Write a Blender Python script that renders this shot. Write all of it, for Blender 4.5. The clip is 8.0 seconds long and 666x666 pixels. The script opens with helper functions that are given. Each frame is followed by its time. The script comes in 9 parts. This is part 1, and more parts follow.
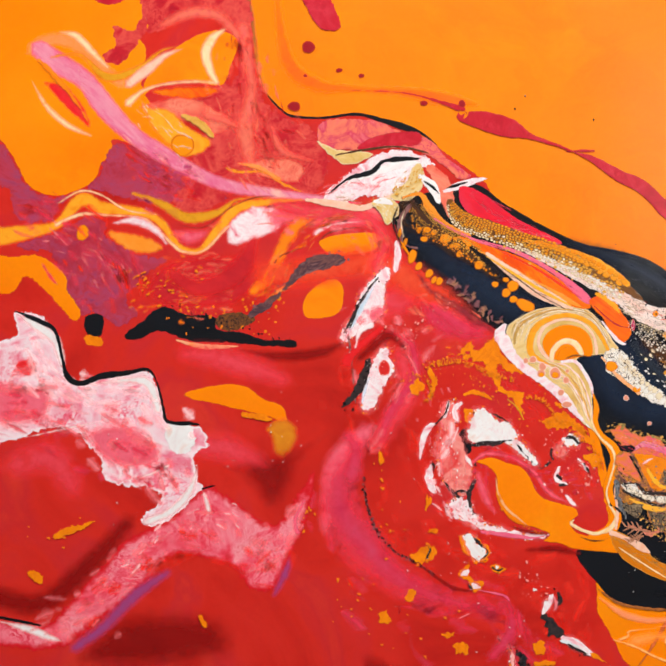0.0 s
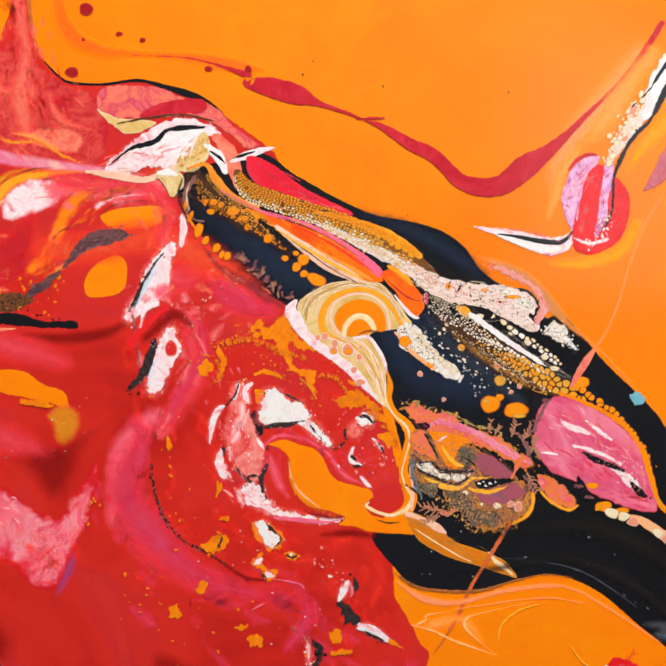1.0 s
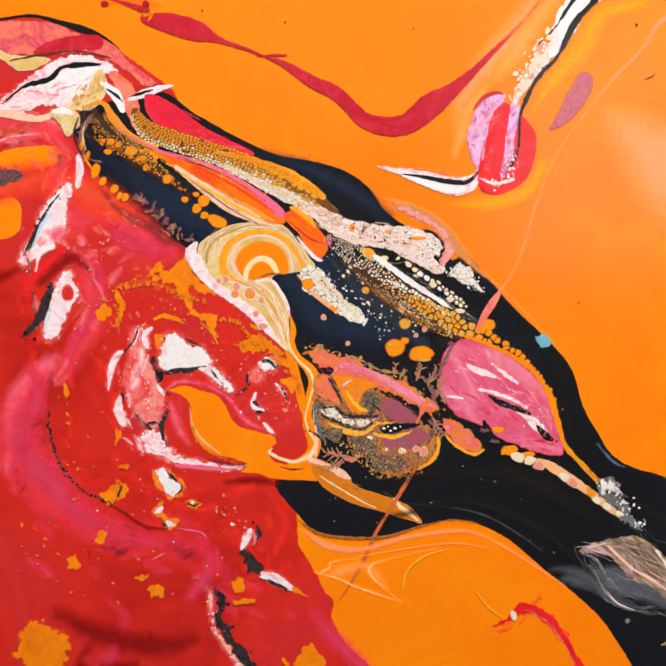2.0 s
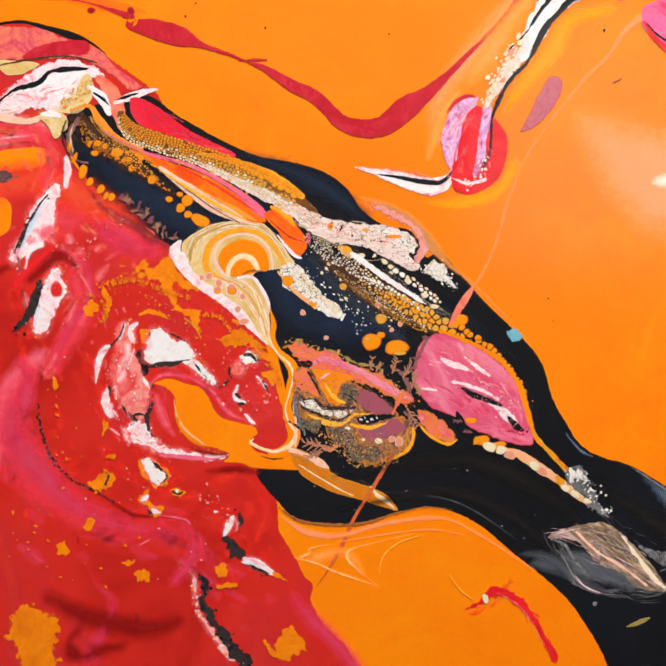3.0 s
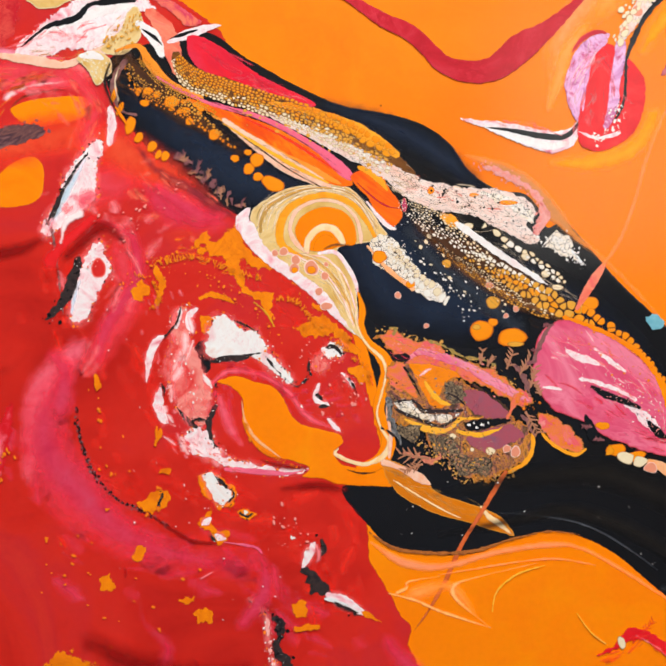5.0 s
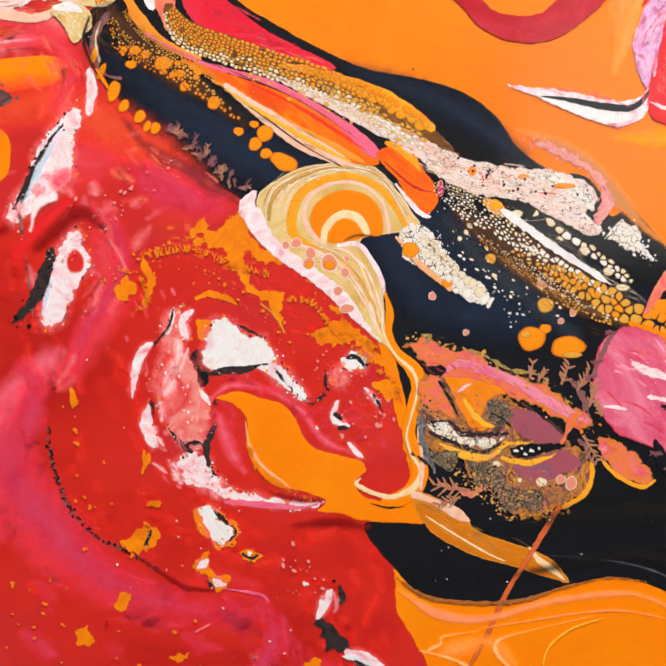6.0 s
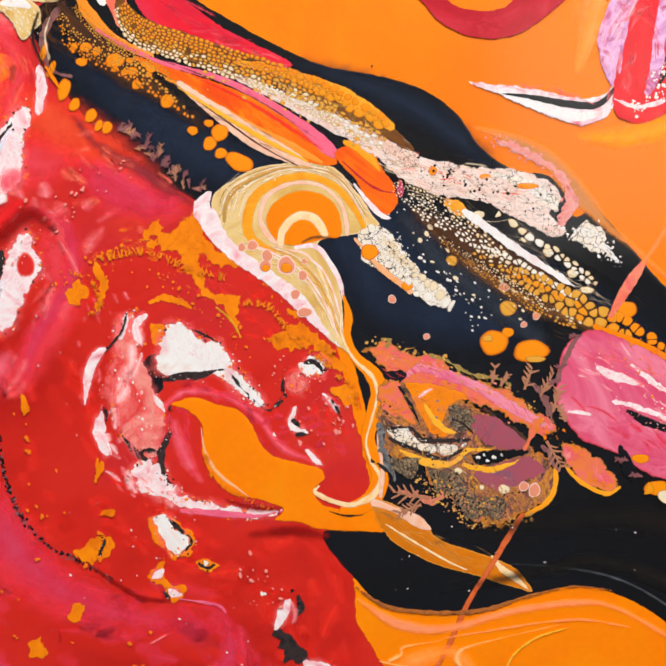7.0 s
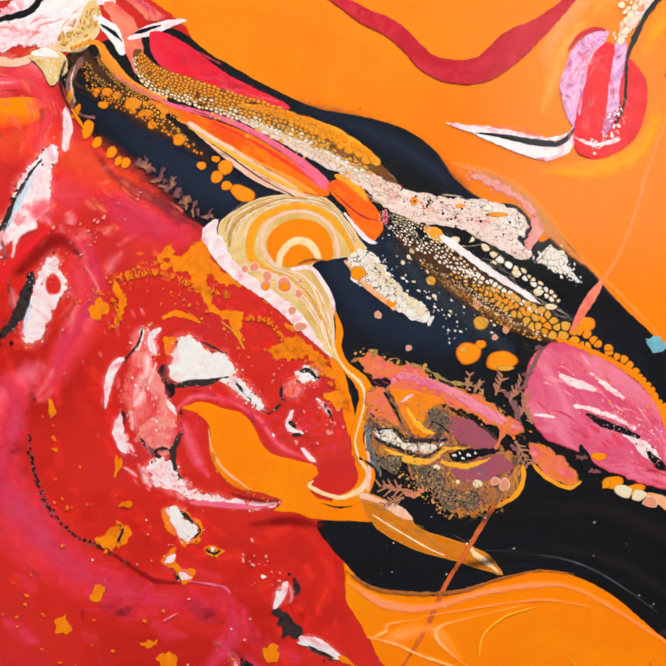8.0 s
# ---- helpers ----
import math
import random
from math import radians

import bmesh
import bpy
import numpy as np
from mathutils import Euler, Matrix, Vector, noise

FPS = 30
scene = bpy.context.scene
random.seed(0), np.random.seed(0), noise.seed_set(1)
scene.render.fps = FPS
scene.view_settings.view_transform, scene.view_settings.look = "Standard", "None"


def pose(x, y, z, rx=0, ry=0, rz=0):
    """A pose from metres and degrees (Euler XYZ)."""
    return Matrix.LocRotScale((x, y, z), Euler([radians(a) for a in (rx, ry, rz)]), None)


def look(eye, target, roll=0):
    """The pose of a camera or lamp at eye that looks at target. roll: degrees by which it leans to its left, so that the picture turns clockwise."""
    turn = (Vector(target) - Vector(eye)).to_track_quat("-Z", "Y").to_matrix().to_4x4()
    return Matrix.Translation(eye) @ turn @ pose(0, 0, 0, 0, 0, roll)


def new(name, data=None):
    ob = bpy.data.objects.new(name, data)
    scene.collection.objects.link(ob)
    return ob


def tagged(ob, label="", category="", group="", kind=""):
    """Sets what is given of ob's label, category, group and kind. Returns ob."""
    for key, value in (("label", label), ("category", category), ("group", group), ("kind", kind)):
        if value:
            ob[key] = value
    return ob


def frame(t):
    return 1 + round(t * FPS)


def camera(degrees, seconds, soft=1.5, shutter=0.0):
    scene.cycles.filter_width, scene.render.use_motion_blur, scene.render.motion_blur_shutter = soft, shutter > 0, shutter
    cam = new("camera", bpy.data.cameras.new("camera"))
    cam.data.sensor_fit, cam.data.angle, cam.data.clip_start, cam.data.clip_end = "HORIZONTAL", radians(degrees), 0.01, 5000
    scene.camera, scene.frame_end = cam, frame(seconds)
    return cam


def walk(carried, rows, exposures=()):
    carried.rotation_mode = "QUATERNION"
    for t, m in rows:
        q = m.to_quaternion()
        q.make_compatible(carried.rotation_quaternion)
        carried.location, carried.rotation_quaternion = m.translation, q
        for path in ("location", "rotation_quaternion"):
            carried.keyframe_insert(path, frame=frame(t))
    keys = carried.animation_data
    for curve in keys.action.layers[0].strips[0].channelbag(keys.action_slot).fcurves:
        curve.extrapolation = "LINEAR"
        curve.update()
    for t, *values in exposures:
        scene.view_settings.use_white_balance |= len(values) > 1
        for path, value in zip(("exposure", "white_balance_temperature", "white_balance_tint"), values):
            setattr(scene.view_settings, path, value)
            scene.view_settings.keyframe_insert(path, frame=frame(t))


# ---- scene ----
cam = camera(44.00, 8.0, soft=2.1)
PATH = [
    (0, -0.07479, -0.00481, 0.40079, 1.550, 5.673, 1.714),
    (0.5, -0.03589, -0.00587, 0.37900, 1.669, 3.117, 1.011),
    (1, -0.00449, -0.01311, 0.37627, 1.451, 1.603, 0.530),
    (1.5, 0.00983, -0.02638, 0.37555, 0.997, 0.834, 0.382),
    (2, 0.03002, -0.03321, 0.36682, 0.677, 0.176, 0.219),
    (2.2, 0.03561, -0.03486, 0.36856, 0.604, 0.156, 0.207),
    (3.3, 0.03920, -0.03040, 0.38300, 0.206, 0.049, 0.138),
    (3.5, 0.03957, -0.02813, 0.38002, 0.133, 0.029, 0.126),
    (4, 0.05372, -0.02747, 0.36897, -0.511, -0.151, 0.034),
    (4.5, 0.03614, -0.02575, 0.36440, -0.520, -0.130, -0.078),
    (5, 0.00075, -0.03904, 0.31386, 0.515, 0.139, -0.026),
    (5.2, -0.00873, -0.03457, 0.30012, 1.003, 0.535, 0.169),
    (6.3, -0.00323, -0.03355, 0.25661, -0.667, -0.106, 0.277),
    (6.5, 0.00197, -0.03174, 0.25521, -1.007, -0.144, 0.213),
    (7, 0.00592, -0.03008, 0.25702, -0.526, -0.092, 0.098),
    (7.5, 0.00431, -0.02952, 0.26396, -0.317, -0.058, 0.110),
    (8, 0.00881, -0.02776, 0.28971, -0.105, -0.019, 0.124),
]
walk(cam, [(t, pose(*row)) for t, *row in PATH])

WINDOW_W, PANEL_W = 57.0, 1.05


# ---- light: a white room with one window, a ceiling lamp, daylight outside ----
world = bpy.data.worlds.new("sky")
scene.world = world
world.use_nodes = True
wn = world.node_tree.nodes
sky = wn.new("ShaderNodeTexSky")
sky.sky_type, sky.sun_disc = "NISHITA", False
sky.sun_elevation, sky.sun_rotation = radians(40), radians(70)
wn["Background"].inputs["Strength"].default_value = 0.1
world.node_tree.links.new(sky.outputs[0], wn["Background"].inputs["Color"])


def area_lamp(name, m, sx, sy, power, colour):
    data = bpy.data.lights.new(name, "AREA")
    data.shape, data.size, data.size_y, data.energy, data.color = "RECTANGLE", sx, sy, power, colour
    ob = new(name, data)
    ob.matrix_world = m
    return ob


area_lamp("window_daylight", look((0.35, 1.40, 0.92), (-0.05, 0, 0)), 1.3, 0.9, WINDOW_W, (1.0, 0.98, 0.96))
area_lamp("ceiling_panel_light", look((0.70, 0.45, 1.57), (0.70, 0.45, 0)), 0.60, 0.60, PANEL_W, (1.0, 0.96, 0.92))


# ---- materials ----
def srgb(*c):
    return tuple(((v / 255) / 12.92 if v / 255 <= 0.04045 else ((v / 255 + 0.055) / 1.055) ** 2.4) for v in c) + (1.0,)


def fine_mask(n, link, co, scale):
    """Patches in which a paint turns finely marbled."""
    tex = n.new("ShaderNodeTexNoise")
    tex.inputs["Scale"].default_value, tex.inputs["Detail"].default_value = scale * 1.3, 3
    tex.noise_dimensions = "4D"
    tex.inputs["W"].default_value = 4.0
    link(co.outputs["Object"], tex.inputs["Vector"])
    return tex.outputs["Fac"]


SOFTNESS = {}


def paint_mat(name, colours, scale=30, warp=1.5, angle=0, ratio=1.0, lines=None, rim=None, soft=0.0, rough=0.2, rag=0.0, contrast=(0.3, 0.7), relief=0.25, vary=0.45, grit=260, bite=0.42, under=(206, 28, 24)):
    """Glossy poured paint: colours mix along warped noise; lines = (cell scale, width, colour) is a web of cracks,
    rim = (colour, mm) tints the edge of a pool, soft and rag (mm) thin the edge out; where a soft film is thin, the
    colour under is added to its own to make up for the light it takes from the paint beneath."""
    mat = bpy.data.materials.new(name)
    mat.use_nodes = True
    nt = mat.node_tree
    n, link = nt.nodes, nt.links.new
    bsdf = n["Principled BSDF"]
    co = n.new("ShaderNodeTexCoord")
    turn = n.new("ShaderNodeMapping")
    turn.vector_type = "TEXTURE"
    turn.inputs["Rotation"].default_value = (0, 0, radians(angle))
    turn.inputs["Scale"].default_value = (ratio, 1, 1)
    link(co.outputs["Object"], turn.inputs["Vector"])
    big = n.new("ShaderNodeTexNoise")
    big.inputs["Scale"].default_value, big.inputs["Detail"].default_value = scale, 5
    big.inputs["Roughness"].default_value, big.inputs["Distortion"].default_value = 0.55, warp
    link(turn.outputs[0], big.inputs["Vector"])
    ramp = n.new("ShaderNodeValToRGB")
    el = ramp.color_ramp.elements
    k = len(colours)
    for i, c in enumerate(colours):
        pos = contrast[0] + (contrast[1] - contrast[0]) * i / max(1, k - 1)
        e = el[i] if i < 2 else el.new(pos)
        e.position, e.color = pos, srgb(*c)
    if k == 1:
        el[1].position, el[1].color = 1.0, srgb(*colours[0])
    link(big.outputs["Fac"], ramp.inputs["Fac"])
    col = ramp.outputs["Color"]
    swirl = n.new("ShaderNodeTexNoise")
    swirl.inputs["Scale"].default_value, swirl.inputs["Detail"].default_value = scale * 3.3, 6
    swirl.inputs["Roughness"].default_value, swirl.inputs["Distortion"].default_value = 0.62, warp * 1.4
    push = n.new("ShaderNodeVectorMath")
    push.operation = "MULTIPLY_ADD"
    link(big.outputs["Color"], push.inputs[0])
    push.inputs[1].default_value = (1.2 / scale,) * 3
    link(turn.outputs[0], push.inputs[2])
    link(push.outputs[0], swirl.inputs["Vector"])
    second = n.new("ShaderNodeValToRGB")
    for i, e in enumerate(el):
        t = second.color_ramp.elements[i] if i < 2 else second.color_ramp.elements.new(e.position)
        t.position, t.color = e.position, e.color
    link(swirl.outputs["Fac"], second.inputs["Fac"])
    fine = n.new("ShaderNodeTexNoise")
    fine.inputs["Scale"].default_value, fine.inputs["Detail"].default_value = 420, 4
    link(co.outputs["Object"], fine.inputs["Vector"])

    def mixed(fac, a, colour, kind="MIX"):
        mix = n.new("ShaderNodeMix")
        mix.data_type, mix.blend_type = "RGBA", kind
        if isinstance(fac, float):
            mix.inputs["Factor"].default_value = fac
        else:
            link(fac, mix.inputs["Factor"])
        link(a, mix.inputs["A"])
        if isinstance(colour, tuple):
            mix.inputs["B"].default_value = colour
        else:
            link(colour, mix.inputs["B"])
        return mix.outputs["Result"]

    def ranged(value, a, b, c=0.0, d=1.0):
        r = n.new("ShaderNodeMapRange")
        r.interpolation_type = "SMOOTHSTEP"
        link(value, r.inputs["Value"])
        for key, v in (("From Min", a), ("From Max", b), ("To Min", c), ("To Max", d)):
            r.inputs[key].default_value = v
        return r.outputs["Result"]

    col = mixed(ranged(fine_mask(n, link, co, scale), 0.42, 0.62, 0.0, vary * 2), col, second.outputs["Color"])
    grain = ranged(fine.outputs["Fac"], 0.2, 0.8, 0.93, 1.0)
    gr = n.new("ShaderNodeCombineColor")
    for key in ("Red", "Green", "Blue"):
        link(grain, gr.inputs[key])
    col = mixed(0.6, col, gr.outputs["Color"], "MULTIPLY")
    if lines:
        vor = n.new("ShaderNodeTexVoronoi")
        vor.feature = "DISTANCE_TO_EDGE"
        vor.inputs["Scale"].default_value, vor.inputs["Randomness"].default_value = lines[0], 1.0
        wob = n.new("ShaderNodeVectorMath")
        wob.operation = "MULTIPLY_ADD"
        link(fine.outputs["Color"], wob.inputs[0])
        wob.inputs[1].default_value = (1.6 / lines[0],) * 3
        link(turn.outputs[0], wob.inputs[2])
        link(wob.outputs[0], vor.inputs["Vector"])
        patch = ranged(big.outputs["Fac"], 0.35, 0.65, lines[1] * 0.3, lines[1])
        less = n.new("ShaderNodeMath")
        less.operation = "DIVIDE"
        link(vor.outputs["Distance"], less.inputs[0])
        link(patch, less.inputs[1])
        col = mixed(ranged(less.outputs[0], 0.6, 1.3, 1.0, 0.0), col, srgb(*lines[2]))
    att = n.new("ShaderNodeAttribute")
    att.attribute_name = "edge"
    rough_edge = n.new("ShaderNodeTexNoise")
    rough_edge.inputs["Scale"].default_value, rough_edge.inputs["Detail"].default_value = grit, 6
    rough_edge.inputs["Roughness"].default_value = 0.68
    link(co.outputs["Object"], rough_edge.inputs["Vector"])
    shift = n.new("ShaderNodeMath")
    shift.operation = "MULTIPLY_ADD"
    link(rough_edge.outputs["Fac"], shift.inputs[0])
    reach = soft or rag
    shift.inputs[1].default_value = -reach
    link(att.outputs["Fac"], shift.inputs[2])
    if rim:
        col = mixed(ranged(shift.outputs[0], 0.2 * rim[1] - 0.42 * reach, rim[1] - 0.42 * reach, 1.0, 0.0), col, srgb(*rim[0]))
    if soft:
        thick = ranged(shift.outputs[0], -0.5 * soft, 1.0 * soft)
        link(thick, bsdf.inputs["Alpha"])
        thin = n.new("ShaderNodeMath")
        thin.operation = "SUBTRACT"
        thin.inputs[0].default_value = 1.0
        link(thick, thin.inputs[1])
        # Brightening put into the colour to offset the shadow the thin film casts.
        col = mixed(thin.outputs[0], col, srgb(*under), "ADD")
    elif rag:
        link(ranged(shift.outputs[0], -bite * rag, -bite * rag + 0.22), bsdf.inputs["Alpha"])
    link(col, bsdf.inputs["Base Color"])
    link(ranged(big.outputs["Fac"], 0.2, 0.8, rough * 0.75, rough * 1.3), bsdf.inputs["Roughness"])
    bsdf.inputs["IOR"].default_value = 1.48
    bump = n.new("ShaderNodeBump")
    bump.inputs["Strength"].default_value, bump.inputs["Distance"].default_value = 1.0, 1.0
    wave = n.new("ShaderNodeTexNoise")
    wave.inputs["Scale"].default_value, wave.inputs["Detail"].default_value = 60, 4
    link(co.outputs["Object"], wave.inputs["Vector"])
    high = n.new("ShaderNodeMath")
    high.operation = "MULTIPLY_ADD"
    link(wave.outputs["Fac"], high.inputs[0])
    high.inputs[1].default_value = relief * 0.0006
    link(ranged(att.outputs["Fac"], 0.0, 0.9, 0.0, 0.0 if soft else 0.00003), high.inputs[2])
    link(high.outputs[0], bump.inputs["Height"])
    link(bump.outputs["Normal"], bsdf.inputs["Normal"])
    return mat


RED_A, RED_B, RED_C = (226, 34, 28), (205, 28, 30), (232, 52, 62)
NAVY = (26, 30, 42)
ORANGE_C = (255, 146, 0)
MATS = {}


RECIPES = {}


def kind_of(key):
    """The paint of that name; with _S at the end, the same paint run thin and soft at its edge."""
    if key not in MATS:
        args, kw = RECIPES[key[:-2]]
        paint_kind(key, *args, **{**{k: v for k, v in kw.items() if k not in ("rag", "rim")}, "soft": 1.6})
    return MATS[key]


def paint_kind(key, *args, **kw):
    RECIPES[key] = (args, dict(kw))
    kw.setdefault("rag", 0.9)
    SOFTNESS[key] = max(kw.get("soft", 0.0), kw["rag"] if "soft" not in kw else 0.0)
    MATS[key] = paint_mat(key.lower() + "_paint", *args, **kw)


paint_kind("ORANGE", [(252, 126, 0), (255, 136, 0), (255, 148, 4)], 12, 0.5, rough=0.18, relief=0.08, rim=((232, 108, 10), 0.25), rag=0.5)
paint_kind("ORANGE_RAG", [(225, 110, 10), (245, 132, 8), (255, 148, 8)], 60, 1.5, rag=11.0, grit=330, rim=((225, 90, 20), 0.5), bite=0.34)
paint_kind("GROUND", [(252, 122, 0), (255, 132, 0), (255, 144, 0)], 7, 0.5, rough=0.2, relief=0.05, rag=0.0)
paint_kind("ORANGELT", [(250, 140, 30), (255, 160, 60)], 40)
paint_kind("ORANGE_SOFT", [(245, 120, 20), (255, 140, 20)], 40, soft=2.0)
paint_kind("ORANGERED", [(235, 60, 20), (250, 110, 10), (255, 140, 10)], 60, 2, angle=-38, ratio=5)
paint_kind("ORANGEPATCH", [(215, 105, 30), (250, 140, 10), (235, 120, 60)], 70, 2)
paint_kind("ORRED_SOFT", [(250, 95, 20), (255, 115, 10)], 30, soft=2.5, under=(255, 138, 0))
paint_kind("RED", [(178, 26, 20), (196, 33, 25), (207, 37, 27), (213, 42, 32), (203, 40, 42), (216, 52, 40), (201, 35, 27)], 13, 0.9, contrast=(0.32, 0.7), relief=0.35, rim=((186, 40, 20), 0.5), vary=0.1)
paint_kind("REDHOT", [(215, 25, 35), (235, 30, 40), (240, 60, 60)], 45, 1)
paint_kind("REDHOT_SOFT", [(225, 30, 35), (235, 40, 45)], 45, 1, soft=1.8)
paint_kind("REDLOBE", [(200, 30, 60), (232, 30, 50), (225, 55, 85)], 45, 1.5, angle=-35, ratio=3)
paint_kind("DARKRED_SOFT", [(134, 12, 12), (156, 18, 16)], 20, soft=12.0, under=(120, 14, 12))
paint_kind("CRIMSON", [(176, 22, 38), (198, 28, 46), (214, 52, 70)], 50, 1.5, rim=((150, 20, 30), 0.25), rag=1.2)
paint_kind("CRIMSON_RAG", [(172, 24, 40), (198, 32, 44), (224, 80, 70), (205, 40, 50)], 55, 1.8, rag=9.0)
paint_kind("CRIM_SOFT", [(185, 30, 40), (215, 40, 45)], 50, 1.5, soft=3.5)
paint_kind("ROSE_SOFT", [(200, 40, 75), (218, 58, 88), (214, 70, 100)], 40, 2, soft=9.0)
paint_kind("PURPLE", [(146, 54, 92), (168, 64, 98), (186, 58, 80), (172, 42, 60), (160, 62, 94)], 30, 1.8, contrast=(0.3, 0.7), rag=7.0)
paint_kind("PURPLE_SOFT", [(150, 70, 130), (165, 60, 110)], 60, soft=3.0)
paint_kind("SALMON", [(215, 60, 62), (240, 105, 84), (246, 140, 110), (236, 90, 96)], 60, 2, rag=6.2)
paint_kind("SALMON_SOFT", [(220, 85, 80), (240, 115, 90), (225, 80, 90)], 80, 2, soft=3.0)
paint_kind("SALMONRAG", [(200, 110, 90), (230, 140, 110)], 90, 2, rag=4.2, bite=0.2)
paint_kind("PINKSALM", [(230, 90, 110), (245, 125, 95), (215, 60, 90), (245, 130, 130)], 60, 2)
paint_kind("PINK", [(228, 70, 110), (242, 110, 140), (240, 90, 120)], 80, 1.5)
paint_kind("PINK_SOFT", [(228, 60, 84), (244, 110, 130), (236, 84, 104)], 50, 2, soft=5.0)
paint_kind("PINKRED", [(222, 40, 44), (238, 80, 78), (246, 150, 140), (228, 52, 52), (244, 120, 116)], 40, 0.9, rag=7.0)
paint_kind("PINKSTRIPE", [(235, 120, 150), (240, 150, 170), (230, 100, 140), (250, 185, 170)], 70, 1.5, angle=-42, ratio=6)
paint_kind("PINKHOT", [(235, 60, 120), (248, 110, 160), (230, 50, 90)], 60, 1.5)
paint_kind("PINKRAG", [(225, 130, 130), (240, 170, 160), (210, 90, 90)], 160, 1.5, rag=4.8, bite=0.16)
paint_kind("PINKW", [(240, 120, 120), (250, 190, 180), (235, 80, 80)], 120, 2, rag=3.6, bite=0.3)
paint_kind("ORPINK", [(225, 110, 40), (240, 110, 110), (236, 130, 40), (236, 90, 110), (245, 160, 150)], 60, 2.2, rim=((160, 110, 40), 0.8), rag=4.8, grit=420)
paint_kind("PINKLOBE", [(206, 54, 92), (224, 84, 120), (238, 130, 155), (222, 78, 112)], 32, 1.6, angle=-40, ratio=2, rim=((200, 60, 70), 0.8), contrast=(0.34, 0.66), vary=0.25)
paint_kind("PINKRIDGE", [(218, 26, 40), (236, 60, 82), (246, 110, 128), (250, 150, 160), (226, 34, 52)], 28, 1.8, rim=((214, 26, 36), 3.5), relief=0.6, rag=6.4)
paint_kind("WHITERIDGE", [(230, 62, 92), (240, 110, 135), (248, 190, 202), (250, 226, 230), (240, 120, 144), (232, 74, 100)], 24, 1.8, rim=((248, 226, 230), 2.0), relief=0.6, contrast=(0.3, 0.7), rag=5.5)
paint_kind("WHITEPINK", [(238, 120, 140), (248, 200, 206), (248, 240, 240), (246, 205, 210), (236, 110, 130)], 60, 2.2, relief=0.4, rag=5.7)
paint_kind("WHITE", [(240, 195, 198), (240, 232, 230), (244, 242, 240), (240, 214, 205)], 55, 2, relief=0.4, rag=5.4)
paint_kind("WHITERAG", [(240, 240, 240), (225, 228, 230)], 90, 2, rag=3.0, bite=0.2)
paint_kind("WHITECRACK", [(226, 200, 180), (244, 238, 232), (238, 222, 200), (230, 205, 170)], 90, 2, lines=(430, 0.045, (70, 56, 54)), rag=3.0, bite=0.36)
paint_kind("PEACHCRACK", [(222, 160, 140), (238, 205, 192), (242, 226, 218), (236, 196, 180), (226, 160, 130)], 60, 2.4, angle=-30, ratio=2.5, lines=(250, 0.02, (92, 66, 62)), rag=2.6)
paint_kind("PEACH", [(245, 175, 140), (250, 205, 180), (245, 165, 120)], 70, 1.5)
paint_kind("PEACHO", [(250, 150, 60), (245, 185, 140), (250, 160, 80)], 80, 1.5)
paint_kind("PEACHO_SOFT", [(250, 140, 60), (248, 150, 90)], 60, 1.5, soft=2.0, under=(255, 138, 0))
paint_kind("CREAM", [(250, 190, 110), (252, 222, 176), (250, 206, 140)], 80, 1.5)
paint_kind("CREAM_SOFT", [(255, 190, 110), (255, 205, 140)], 80, 1.5, soft=0.9, under=(255, 138, 0))
paint_kind("PALE_SOFT", [(255, 142, 88), (255, 158, 108)], 60, soft=1.2, under=(255, 138, 0))
paint_kind("PALE_SOFT2", [(255, 152, 60), (255, 164, 84)], 40, soft=8.0, under=(255, 138, 0))
paint_kind("YELLOW_SOFT", [(255, 156, 0), (255, 164, 0)], 30, soft=5.0, under=(255, 138, 0))
paint_kind("WASH_SOFT", [(222, 50, 60), (232, 70, 84), (226, 56, 62)], 40, 2, soft=12.0)
paint_kind("WASHO_SOFT", [(230, 60, 34), (238, 84, 50)], 40, 2, soft=8.0)
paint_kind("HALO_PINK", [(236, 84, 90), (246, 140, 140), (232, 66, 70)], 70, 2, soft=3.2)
paint_kind("HALO_DUSK", [(120, 40, 50), (160, 50, 56)], 70, 2, soft=2.5, under=(150, 28, 26))
paint_kind("SM_BLUE", [(176, 204, 226), (220, 232, 240)], 90, soft=0.8, under=(246, 200, 206))
paint_kind("NESTGREY", [(110, 96, 80), (66, 58, 54), (165, 140, 108), (90, 80, 70)], 240, 2, lines=(900, 0.08, (40, 34, 32)), rag=4.0, grit=420)
paint_kind("SM_PINK", [(240, 110, 120), (248, 160, 165)], 90, soft=1.0)
paint_kind("SM_ROSE", [(210, 50, 84), (226, 76, 100)], 60, soft=1.0)
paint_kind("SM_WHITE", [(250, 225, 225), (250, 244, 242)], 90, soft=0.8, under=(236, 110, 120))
paint_kind("SM_DARK", [(150, 16, 20), (176, 24, 26)], 60, soft=1.2)
paint_kind("SM_RED", [(232, 40, 34), (240, 66, 44)], 60, soft=1.0)
paint_kind("SM_ORANGE", [(246, 120, 20), (255, 146, 20)], 60, soft=0.8)
paint_kind("SM_GOLD", [(214, 150, 50), (240, 190, 100)], 90, soft=0.6, under=(150, 100, 50))
paint_kind("SM_CREAM", [(246, 220, 180), (250, 236, 214)], 90, soft=0.6, under=(150, 110, 70))
paint_kind("SM_BROWN", [(104, 60, 30), (140, 86, 40)], 90, soft=0.7, under=(16, 16, 18))
paint_kind("SM_BLACK", [(24, 22, 26), (48, 38, 38)], 90, soft=0.5, under=(16, 16, 18))
paint_kind("SM_GREY", [(120, 116, 116), (170, 166, 166)], 90, soft=0.7, under=(16, 16, 18))
